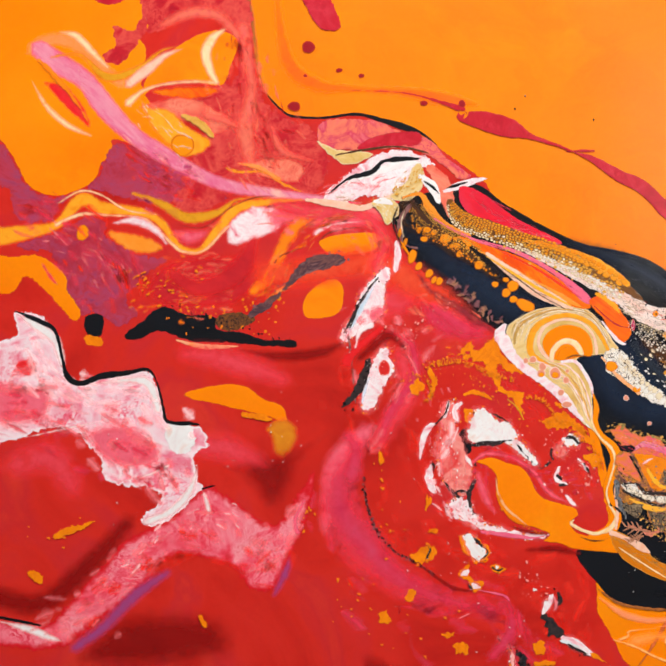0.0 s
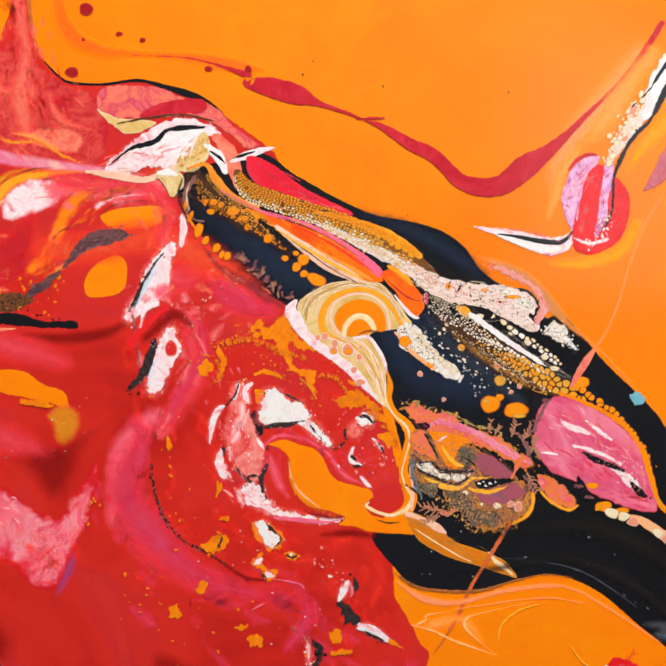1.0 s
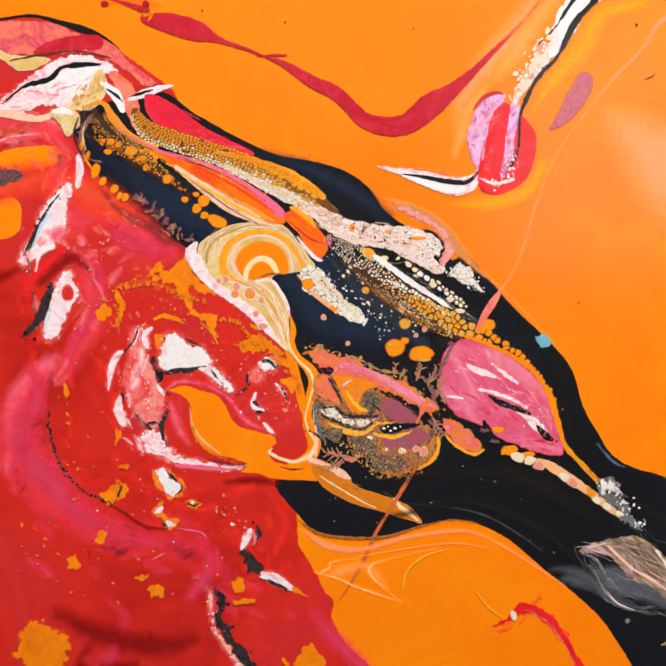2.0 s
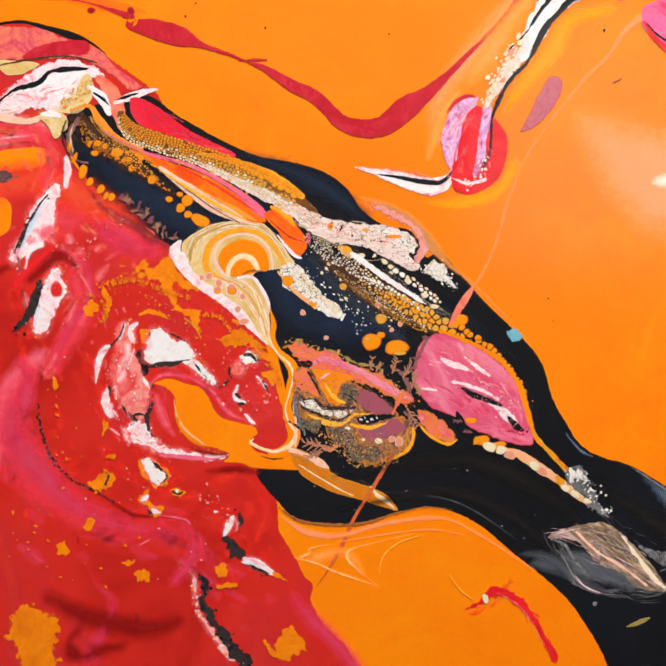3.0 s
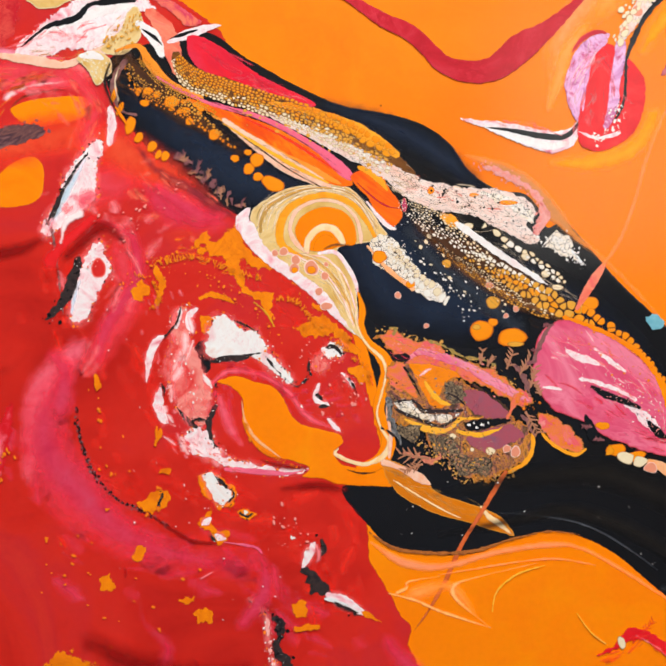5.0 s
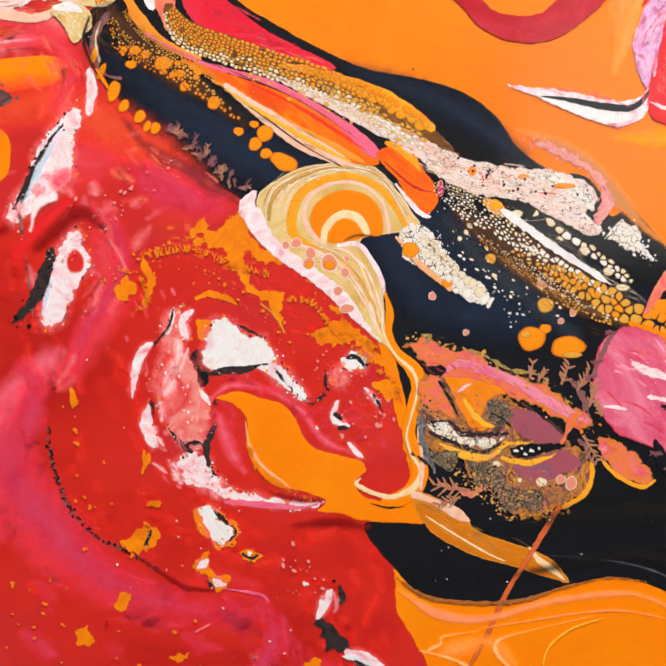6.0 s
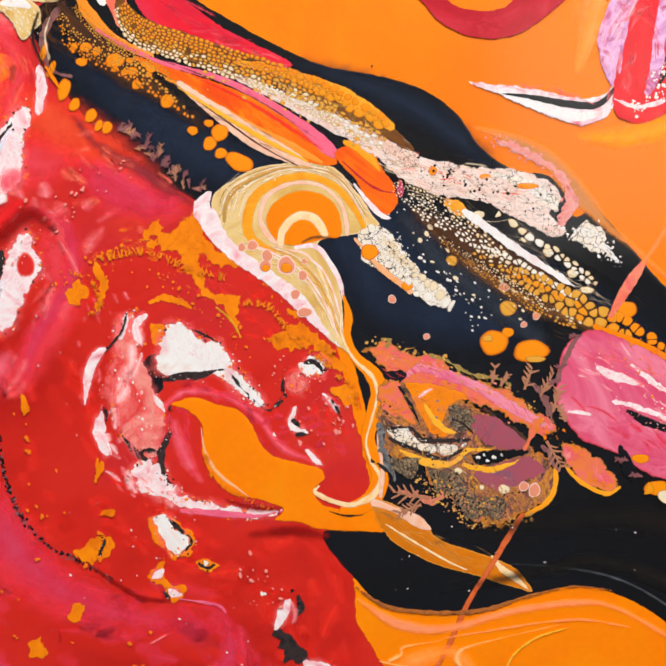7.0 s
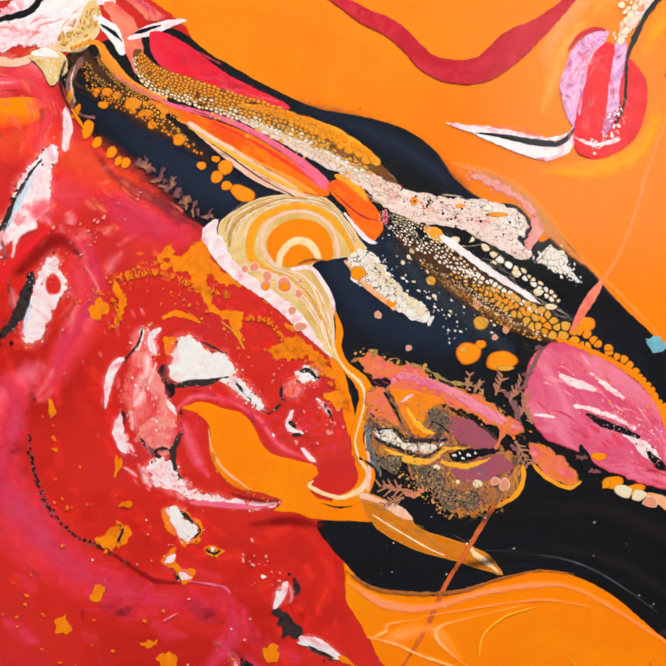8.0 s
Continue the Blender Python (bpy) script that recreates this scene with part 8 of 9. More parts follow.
pool("white_eye", "WHITECRACK", 1, [(23.1, -62.7), (29.1, -61.4), (33.7, -66.1), (42.3, -67.3), (48.1, -66.4), (43.5, -70.5), (35.7, -70), (27.8, -67.4)], parent="brown_nest")
vein("dark_vein", "BLACKRAG", .7, [(23.2, -62.3, 0.8), (30.4, -62.1, 1.3), (34.4, -65.7, 2.1), (42.2, -66, 1.8), (49.4, -65.6, 1.2)], parent="brown_nest")
vein("dark_vein", "BLACKRAG", .7, [(23.6, -65.1, 1.3), (31.8, -68.8, 1.3), (40.9, -71.5, 1.3), (46.8, -68.6, 1.6)], parent="brown_nest")
pool("black_seed", "BLACK", .9, [(49.8, -70.8), (55.3, -69), (61.8, -68.4), (67.3, -69.2), (60.5, -72), (52.7, -73.7)], parent="brown_nest")
cells("fleck", "FLECKWHITE", [(51.6, -71.1, 0.65, 0.65, 0), (54.6, -72.2, 0.52, 0.52, 0), (56.6, -71.1, 0.65, 0.65, 0), (59, -70.4, 0.39, 0.39, 0), (53.5, -70.4, 0.39, 0.39, 0)], parent="brown_nest")
cells("cell", "CREAMCELL", [(59.8, -81.1, 1.82, 1.56, 0), (52.8, -80.5, 0.78, 0.78, 0), (45.5, -75.4, 1.31, 1.05, 0)], parent="brown_nest")
cells("cell", "PINKCELL", [(66, -80.2, 1.55, 1.55, 0), (69.3, -81.4, 1.81, 2.33, 0)], parent="brown_nest")
vein("orange_edge", "GOLDO", .5, [(72.8, -68.5, 1), (75.5, -73.7, 1.5), (75.8, -80.3, 1.8), (72.5, -85.8, 2.1), (65.2, -89.9, 1.6)], parent="brown_nest")
pool("grey_patch", "GREYWHITE", .8, [(19.9, -60.9), (21.9, -61), (22.5, -66.4), (25.2, -73), (26, -78.9), (23.3, -75.9), (21.2, -70.7), (18.3, -72.4), (20.5, -66.5)], parent="brown_nest")
pool("olive_patch", "NESTGREY", 1.2, [(24.6, -72.4), (32.4, -70.5), (33.7, -74.9), (29.1, -77.1), (25.9, -75.9)], parent="brown_nest")
vein("coral", "SALMONRAG", 1.8, [(25.9, -81.7, 0.8), (32.5, -82.9, 2.4), (37.1, -84.9, 3.2), (41.7, -82.7, 2.1)], parent="brown_nest")
vein("coral", "SALMONRAG", 1.5, [(57.1, -44.1, 1.6), (58.1, -47.8, 1.8), (61.7, -49.7, 1.6)], parent="brown_nest")
vein("coral", "DUSK", 1.5, [(66.2, -46.2, 0.8), (70.5, -50.3, 1.8), (73.3, -55.5, 2.6), (75, -60.1, 2.1)], parent="brown_nest")
vein("coral", "DUSK", 1.5, [(71.5, -67.3, 2.3), (74.8, -71.8, 1.8), (77.1, -75.7, 0.8)], parent="brown_nest")
vein("coral", "OLIVE", 1.2, [(21.7, -34.2, 1.1), (24, -34.6, 1.8), (23.1, -36.8, 1.3)], parent="brown_nest")
smears("nest_marbling", "SM_GOLD", 60, 1.1, 5.3, 0.26, 0.92, 141, [(29.1, -51.9, 5.3), (39.5, -59.7, 7.9), (35.7, -70.3, 7.9), (48.8, -74.1, 6.5), (61.9, -85.7, 6.5), (73.5, -80.3, 3.9)], parent="brown_nest")
smears("nest_marbling", "SM_BLACK", 70, 0.8, 5.3, 0.13, 0.66, 142, [(25.2, -57.2, 7.9), (43.5, -57.1, 9.1), (55.2, -62.2, 7.8), (46.2, -80.7, 15.7), (59.3, -87, 10.4)], parent="brown_nest")
smears("nest_marbling", "SM_CREAM", 40, 0.8, 3.4, 0.13, 0.66, 143, [(25.2, -66.4, 5.3), (39.7, -68.9, 5.2), (46.2, -78, 13.1), (61.8, -81.7, 10.4)], parent="brown_nest")
smears("nest_marbling", "SM_ROSE", 40, 1.3, 5.8, 0.26, 1.05, 144, [(22.5, -41.4, 6.6), (40.8, -46.6, 6.5), (59.1, -54.3, 6.5), (73.5, -63.4, 5.2)], parent="brown_nest")
smears("nest_marbling", "SM_GOLD", 40, 1.1, 5.3, 0.26, 0.79, 145, [(18.5, -37.5, 4), (35.6, -41.4, 5.2), (51.2, -47.9, 5.2), (68.2, -55.6, 5.2)], parent="brown_nest")
smears("nest_marbling", "SM_GREY", 50, 0.7, 3.2, 0.13, 0.66, 146, [(35.7, -76.8, 7.9), (43.6, -80.6, 10.5), (52.8, -87.2, 7.8), (43.5, -58.3, 6.5)], parent="brown_nest")
vein("crust_edge", "OLIVE", 1, [(36.9, -39.4, 0.7), (43.4, -41.9, 1.2), (50, -45.3, 1), (57.2, -46.5, 1.2), (61.7, -48.5, 0.9)], parent="brown_nest")
pool("grey_crust", "NESTGREY", 1, [(42.9, -55.1), (49.4, -57), (50.7, -60.9), (46.1, -63.3), (41.9, -59.7)], parent="brown_nest")
pool("grey_crust", "NESTGREY", 1.2, [(36.3, -74.8), (44.9, -76.1), (50.4, -83.2), (56, -87.7), (48.9, -90.5), (43.6, -84.6), (38.1, -80.8)], parent="brown_nest")
pool("grey_crust", "NESTGREY", 1.2, [(51.4, -84.5), (57.9, -83.2), (61.9, -86.4), (58, -90.3), (52.8, -89)], parent="brown_nest")
vein("yellow_leaf", "GOLDY", .6, [(35, -54.5, 1.3), (37.6, -59.1, 2.4), (41.5, -62.6, 2.1), (45.5, -63.6, 0.7)], parent="brown_nest")
# Small glint painted as a soft white streak.
vein("white_glint", "SM_WHITE", .4, [(33, -52.5, 1), (35.6, -50.5, 1.6), (37.6, -49.8, 0.7)], parent="brown_nest")
vein("salmon_trunk", "ORPINK", .6, [(66.3, -68.7, 1), (68, -64.7, 1.8), (69.8, -60.8, 3.1), (72.1, -58.8, 1.5)], parent="brown_nest")
vein("dark_vein", "BLACKRAG", .6, [(18.3, -72.4, 0.7), (21.3, -73.7, 1.2), (23.3, -75.4, 0.8)], parent="brown_nest")
vein("dark_vein", "BLACKRAG", .6, [(43.5, -59, 0.5), (47.4, -61, 0.9), (50, -63.6, 0.5)], parent="brown_nest")
cell_field("crust_cell", "GOLDCELL", 60, 0.13, 0.53, 209, [(38.3, -78.1, 7.9), (46.2, -83.2, 10.5), (56.7, -87.1, 7.8)], parent="brown_nest")
cell_field("crust_cell", "FLECKPINK", 40, 0.13, 0.53, 210, [(22.5, -40.1, 4), (35.6, -42.7, 3.9), (53.9, -50.5, 5.2), (69.5, -59.5, 5.2)], parent="brown_nest")
cell_field("crust_cell", "GREYCELL", 40, 0.13, 0.40, 211, [(26.5, -55.9, 6.6), (43.5, -59.6, 7.8), (46.2, -80.7, 11.8)], parent="brown_nest")

# strands
vein("orange_strand", "ORBROWN", .2, [(30.6, -149.2, 0.4), (36.7, -140.7, 1.2), (42.6, -130.2, 1.8), (48.8, -116.5, 2), (55.8, -105.2, 2), (61.7, -95.1, 2.2), (65.7, -88.8, 1.8)])
vein("orange_strand", "SALMON", .15, [(92.6, -27.3, 1.6), (96.6, -20.4, 3.5), (100.5, -14.2, 3.5), (103.4, -9.7, 1.4)])
vein("pale_strand", "PALE_SOFT", .2, [(102.5, -10.6, 2.3), (109.3, -0.8, 2.1), (115.2, 14.9, 2.1), (119, 28.6, 2.1), (126.8, 48.3, 1.9), (138.4, 65.9, 1.9), (154, 85.5, 2.5), (165.7, 97.3, 2.7), (173.5, 109.1, 3.5), (183.1, 116.7, 5)])

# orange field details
# Peach haze at the right and beside the pod, painted as soft colour.
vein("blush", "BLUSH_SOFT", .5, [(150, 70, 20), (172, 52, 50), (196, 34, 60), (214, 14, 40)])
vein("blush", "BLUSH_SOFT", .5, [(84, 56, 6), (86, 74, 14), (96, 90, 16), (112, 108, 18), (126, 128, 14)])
vein("orange_shade", "ORRED_SOFT", .5, [(-148.1, 178.3, 4.1), (-145.9, 156.9, 6.9), (-139.9, 136.5, 10.2), (-125.9, 127, 9), (-104.9, 125.3, 5.3), (-84.1, 123.7, 6.8), (-63.5, 120.2, 9.2), (-47.2, 117.4, 3.2)])
vein("crimson_ribbon", "CRIMSON", .3, [(-109, 124.4, 0.6), (-84.1, 123.1, 1), (-65.6, 118.5, 2), (-54.2, 113.9, 4), (-55.8, 111.8, 5), (-44, 109.2, 9.7), (-32, 105.7, 9.3), (-22.2, 101.8, 3.1), (-10.5, 97.8, 1.9), (-1.7, 94.5, 1)])
vein("crimson_ribbon", "CRIMSON", .3, [(-1.7, 94.3, 1), (7.2, 90.8, 3.5), (19, 83.4, 5.8), (28.8, 78.9, 6.6), (36.6, 72, 6.6), (42.4, 66.2, 7.4), (52.3, 63.5, 8.9), (62.1, 65, 9.7), (72, 72.8, 11.2), (81.9, 79.7, 7), (91.6, 88.5, 3.9), (101.3, 98.3, 2.5), (111.2, 108.2, 2.1), (119.2, 117.1, 2.5), (127.7, 129.3, 2.9), (133.9, 139.4, 2.9)])
vein("crimson_vein", "CRIMSON", .2, [(-5.5, 94.5, 0.6), (1.4, 95.1, 1.4), (7.6, 95.1, 0.8)])
pool("crimson_patch", "CRIMSON", .7, [(-138, 178.3), (-125.1, 174.8), (-118.5, 165.2), (-115.8, 155.3), (-124.6, 154.5), (-131.5, 162.7)])
cells("crimson_dot", "CRIMCELL", [(-131.3, 146, 3.46, 2.85, 0), (-137.5, 116.5, 3.07, 2.45, 0), (-73.8, 118, 2.00, 1.20, 0), (-55.4, 117.7, 1.79, 1.79, 0), (-115.7, 134.4, 1.62, 1.01, 0), (-104.7, 131.6, 1.41, 1.01, 0), (-132.4, 131.7, 1.02, 0.82, 0)])
pool("white_thorn", "WHITEPINK", .3, [(47.6, 45.8), (56.2, 45.1), (68.1, 44), (77.9, 42), (85.8, 40.9), (91.7, 43.4), (94, 48.4), (94.8, 42.5), (92.1, 35.6), (85.8, 32.2), (77.9, 33.6), (66.1, 37.5), (56.2, 42)])
vein("white_vein", "WHITE", .2, [(58.2, 42.4, 1.6), (70.1, 38.5, 3.9), (81.9, 35, 3.1), (89.7, 36.2, 1.9)])
vein("dark_vein", "BLACK", .3, [(58.2, 42.2, 0.6), (68.1, 41, 1.6), (77.9, 39.1, 2.7), (87.8, 38.5, 2.3), (92.8, 42.5, 1.6), (95.2, 46.4, 0.8)])
vein("yellow_aura", "YELLOW_SOFT", .3, [(117.1, 70, 5.8), (126.8, 83.6, 11.6), (140.4, 99.3, 13.5), (148.1, 113.1, 11.5), (167.7, 119, 9.6)])
vein("yellow_aura", "YELLOW_SOFT", .3, [(81.8, 28.7, 3.9), (97.6, 28.7, 9.7), (115.1, 34.6, 9.7), (122.9, 48.3, 7.7)])
vein("pink_aura", "PALE_SOFT2", .3, [(99.5, 83.7, 9.7), (107.3, 93.5, 15.4), (119.1, 111.2, 15.4), (131.3, 127.3, 11.5)])
vein("pink_aura", "PALE_SOFT2", .3, [(81.8, 48.3, 3.9), (85.8, 60.1, 7.7), (89.7, 71.9, 7.7), (97.5, 81.8, 5.8)])
pool("lilac_patch", "LILAC", .5, [(88.3, 58.2), (90.7, 68), (95.5, 74.8), (101.4, 78.2), (105.8, 76.9), (99.5, 68.1), (97.6, 54.3), (94, 44.4), (90.6, 48.4)])
vein("crimson_vein", "CRIMSON", .3, [(91.2, 70.9, 1), (95.5, 76.3, 1.9), (101, 78.6, 1.9), (104.4, 77.9, 0.8)])
pool("red_bulb", "REDHOT", .4, [(93.2, 43.4), (95.9, 58.2), (100.5, 70.9), (105.4, 74.3), (111.3, 70), (116.1, 65.1), (119.2, 59.1), (118.3, 48.3), (113.2, 38.4), (103.4, 33.2), (95.6, 34.2), (93.3, 38.9)])
vein("lilac_vein", "LILAC", .4, [(95.2, 48.4, 1), (96.6, 60.1, 1.5), (99.5, 70, 1.5), (104.4, 75.5, 2.7)])
vein("lilac_vein", "LILAC", .4, [(109.8, 74.9, 3.9), (109.3, 68, 4.6), (107.6, 59.1, 4.3), (106.5, 49.3, 4.3), (103.8, 42.1, 2.7)])
vein("white_vein", "WHITEPINK", .5, [(93.6, 40.5, 0.8), (100.5, 38.1, 1.2), (107.3, 39.3, 1.6), (109.7, 40.1, 0.8)])
vein("white_neck", "PEACHCRACK", 1, [(109.3, 74.3, 2.7), (114.2, 82.2, 5), (119, 89.6, 6.9), (123.8, 97.4, 7.7)])
vein("white_neck", "WHITE", .6, [(125.8, 95.4, 4.6), (130.3, 104.9, 9.6), (135, 115.1, 11.5), (142.8, 124, 12.3), (158.6, 130.7, 10.7), (178.9, 132.2, 8.4)])
cells("cell", "PINKCELL", [(120.9, 98.3, 2.70, 3.47, 0), (116.2, 86.6, 2.32, 2.32, 0), (111.3, 78.9, 1.93, 1.93, 0)])
cell_field("cell", "CREAMCELL", 50, 0.58, 1.55, 21, [(108.3, 74.9, 2.7), (114.1, 86.6, 5.8), (120.9, 97.4, 5.8), (126.8, 106.2, 2.7)])
vein("dark_vein", "BLACK", .6, [(106.9, 44, 0.6), (110.2, 49.9, 1.4), (111.6, 59.2, 1.5), (112.4, 69.6, 1.7), (119.1, 84.2, 2.3), (128.3, 94.5, 1.7), (131.9, 101.3, 2.7), (136.5, 110.1, 3.1), (142.4, 117, 2.7), (150, 123.9, 3.1), (163.8, 126, 2.7), (179.7, 129.2, 1.9)])
vein("dark_vein", "BLACK", .6, [(119.9, 100.3, 0.6), (127.8, 108.2, 1), (133.2, 116.7, 2.1), (141.7, 127.1, 2.3), (147.7, 132.1, 1.9)])
pool("pink_patch", "PINK", .6, [(166, 129.1), (175, 130.1), (175.3, 126), (171.7, 122.6), (168.7, 124.9)])
pool("mauve_leaf", "MAUVELEAF", .5, [(125, 61.7), (128.7, 69.8), (133.5, 79.6), (137.4, 86.6), (141.9, 88.1), (144.6, 84.6), (143.4, 78.6), (138.4, 70.7), (132.5, 64.9)])
pool("pink_corner", "PINKHOT", .4, [(181.1, 114.4), (186.6, 122.7), (228.3, 129.4), (228.5, 89.7), (203.4, 94.3), (192.4, 100), (184.8, 106.7)])
vein("red_edge", "REDHOT", .3, [(182, 113.4, 1.5), (186.7, 106.2, 2.6), (194.3, 99.5, 3), (203.5, 95.2, 3), (220.9, 90.6, 3)])
vein("white_vein", "WHITEPINK", .5, [(193.3, 106.6, 1.1), (197.1, 107.6, 2.2), (200.8, 107.1, 0.9)])
vein("dark_vein", "BLACK", .5, [(183, 112.9, 0.7), (190.4, 105.7, 1.5), (203.3, 100.1, 1.9), (220.8, 95.7, 1.5)])
vein("pale_swirl", "PALE_SOFT", .3, [(14.1, -115.5, 1.6), (26.8, -123.3, 4.4), (42.5, -124.7, 3.6), (62.2, -119.3, 3.2), (81.8, -116.6, 3.2), (93.6, -117.7, 2.4), (107.3, -124.7, 2.4), (121, -133.3, 2), (132.7, -141, 1.6)])
vein("pale_swirl", "PALE_SOFT", .3, [(38.6, -128.2, 0.6), (56.3, -125.3, 1.2), (72, -122.8, 1.2), (85.8, -122, 1.2), (99.5, -124.3, 0.8)])
vein("pale_swirl", "PALE_SOFT2", .3, [(26.9, -136.3, 4), (31.7, -135, 7.9), (42.5, -132.1, 5.9), (48.5, -136, 5.9), (54.4, -143.8, 2)])
vein("cream_vein", "CREAM_SOFT", .3, [(21, -135, 1.2), (30.8, -137.5, 1.6), (40.6, -141.7, 1.8), (52.4, -145.7, 1.4), (60, -148, 0.6)])
vein("cream_vein", "CREAM_SOFT", .3, [(23.9, -135, 2), (27.9, -133, 1.8), (28.8, -130.5, 1.2), (40.6, -128.6, 0.8)])
vein("cream_vein", "CREAM_SOFT", .3, [(59.4, -147.7, 0.6), (51.4, -141.4, 1.6), (45.7, -135.5, 2.4), (46.9, -131.3, 1.8), (58.3, -127.9, 1), (77.9, -123.4, 0.8)])
vein("gold_vein", "GOLDY", .3, [(60.3, -141.9, 0.6), (62.2, -134.1, 0.8), (70, -127.7, 0.8), (80.3, -124.4, 0.6)])
vein("brown_edge", "BROWNEDGE", .5, [(13.5, -111.6, 0.8), (22.9, -117.7, 1.6), (36.7, -119.6, 1.6), (52.4, -119.1, 1.6), (68, -114.4, 1.2), (81.8, -111.5, 0.8), (93.5, -112.8, 0.6)])
vein("red_hook", "REDHOT", 1.2, [(99.9, -158.5, 0.8), (107.1, -155.2, 1.9), (112.5, -150.6, 4.2), (118.6, -151, 3.9), (125.9, -155.9, 3.9), (131.5, -162.9, 2.3), (136.2, -170.9, 2.7), (141.6, -181.5, 3.9)])
vein("red_hook", "SM_PINK", .5, [(114.7, -150.8, 0.8), (124.3, -156.5, 1.2), (131, -165.2, 1), (136.8, -175.8, 1)])
cells("cell", "CREAMCELL", [(109.3, -153.6, 1.35, 2.70, 15)])
vein("gold_vein", "GOLDY", .2, [(92.3, -142.3, 0.4), (97.5, -149.5, 0.8), (103.3, -154, 0.6)])
pool("teal_fleck", "TEAL", 1.2, [(118.6, -29.9), (123.9, -29.8), (126.4, -33.1), (122.1, -35.3)])
cells("fleck", "BLACKCELL", [(18.3, 50.5, 0.31, 0.31, 0), (64.2, 107.1, 0.31, 0.50, 0), (138.1, -15.1, 0.39, 0.39, 0), (-25.4, 121.4, 0.39, 0.39, 0), (-30.1, 115.2, 0.39, 0.58, 0), (163.8, 109.1, 0.58, 0.77, 0), (27.8, -104.4, 0.39, 0.39, 0), (29.8, -110, 0.40, 0.40, 0), (6.9, 109.9, 0.39, 0.58, 0), (140.4, -25.5, 0.29, 0.29, 0)])
vein("dark_fleck", "BROWN", .3, [(167.6, 84.7, 0.4), (170.5, 85.9, 1), (171.9, 87, 0.4)])

# growths and crusts round the nest
for x, y, heading, length, seed in ((36.5, -84, 170, 11, 401), (34, -86, 200, 7, 402), (66, -50, 70, 7, 403), (71, -52, 60, 8, 404), (75, -57, 75, 8, 405), (56, -48, 80, 5, 406), (58.6, -49, 60, 4, 407), (73, -66, -60, 9, 408), (79, -60, 110, 5, 409)):
    twig("coral_twig", "CORALCELL", x, y, heading, length, 0.42, seed, parent="brown_nest")
crumbs("gold_spatter", "FLECKGOLD", 110, 0.15, 0.7, 0.9, 410, rounded([(16.1, -36.2), (22.1, -34.6), (30.1, -38.2), (39.5, -39.9), (43.5, -43.9), (50.1, -46), (58.1, -48.6), (66, -54.5), (74, -60.5)], closed=False), parent="brown_nest")
crumbs("gold_spatter", "FLECKGOLD", 110, 0.15, 0.8, 0.9, 411, rounded([(31.8, -77), (35.8, -81), (42.7, -86), (47.7, -91), (55.6, -93), (61.6, -92.1), (69.7, -88.2)], closed=False), parent="brown_nest")
crumbs("coral_spatter", "CORALCELL", 260, 0.12, 0.6, 3.4, 412, rounded([(35.8, -77), (43.8, -82), (53.7, -87.1), (61.7, -86.2)], closed=False), parent="brown_nest")
crumbs("black_spatter", "FLECKBLACK", 200, 0.1, 0.5, 3.2, 413, rounded([(37.8, -78), (45.7, -83), (53.7, -88.1), (61.7, -84.2)], closed=False), parent="brown_nest")
crumbs("orange_spatter", "FLECKORANGE", 120, 0.15, 0.8, 2.2, 414, rounded([(20.1, -38.2), (32.1, -43.2), (46, -48.3), (60, -54.4), (72, -61.5), (83.9, -70.5), (91.8, -78.5)], closed=False), parent="brown_nest")
crumbs("black_spatter", "FLECKBLACK", 90, 0.1, 0.5, 1.6, 415, rounded([(22, -52.1), (24, -60.1), (29.9, -64.1), (41.9, -67.2), (51.8, -71.2)], closed=False), parent="brown_nest")
for x, y, seed in ((79.5, -42, 420), (77.5, -47, 421), (84, -33, 422), (98.5, -72, 423), (103, -77, 424)):
    twig("dusk_twig", "DUSKCELL", x, y, 200 - 8 * (seed - 420), 3.4, 0.35, seed, parent="pink_lobe")
crumbs("pale_spatter", "FLECKWHITE", 60, 0.1, 0.45, 3.0, 430, rounded([(84.3, -40.6), (94.3, -43.6), (104.2, -49.7), (114.1, -58.7), (121.9, -68.7)], closed=False), parent="pink_lobe")
crumbs("pink_spatter", "FLECKPINK", 90, 0.15, 0.6, 1.3, 431, rounded([(96.1, -54.6), (104.1, -58.7), (114, -62.7), (120.9, -70.6), (127.7, -77.6)], closed=False), parent="pink_lobe")
crumbs("black_spatter", "FLECKBLACK", 60, 0.1, 0.6, 0.7, 432, rounded([(97.1, -56.2), (104.1, -59.7), (112, -62.7), (117.9, -66.7), (123.8, -74.6), (127.7, -76.6)], closed=False), parent="pink_lobe")
crumbs("orange_spatter", "FLECKORANGE", 50, 0.2, 0.8, 3.2, 433, rounded([(92.3, -37.6), (104.3, -42.7), (116.1, -52.7), (123.9, -64.7)], closed=False), parent="pink_lobe")

# faint reflections on the glossy black, painted as warm soft tones
for pts in ([(38, -98, 4), (70, -92, 10), (104, -90, 14), (134, -104, 12), (156, -122, 6)], [(40, -113, 3), (66, -108, 6), (92, -104, 8), (122, -116, 8), (148, -140, 6)], [(150, -98, 6), (172, -108, 12), (198, -126, 14), (220, -140, 8)]):
    vein("painted_reflection", "WARMBLACK_SOFT", .3, pts, parent="black_pool")

# milky blot on the orange field
pool("milky_blot", "MILK_SOFT", .5, [(185, 37.4), (187, 42), (193, 44.6), (199, 47.4), (206, 50), (209, 46), (204, 41), (198, 37.6), (191, 34.8)], label="milky white blot of thin paint")
cells("cell", "GOLDCELL", [(197, 42, 1.6, 1.2, 20)])

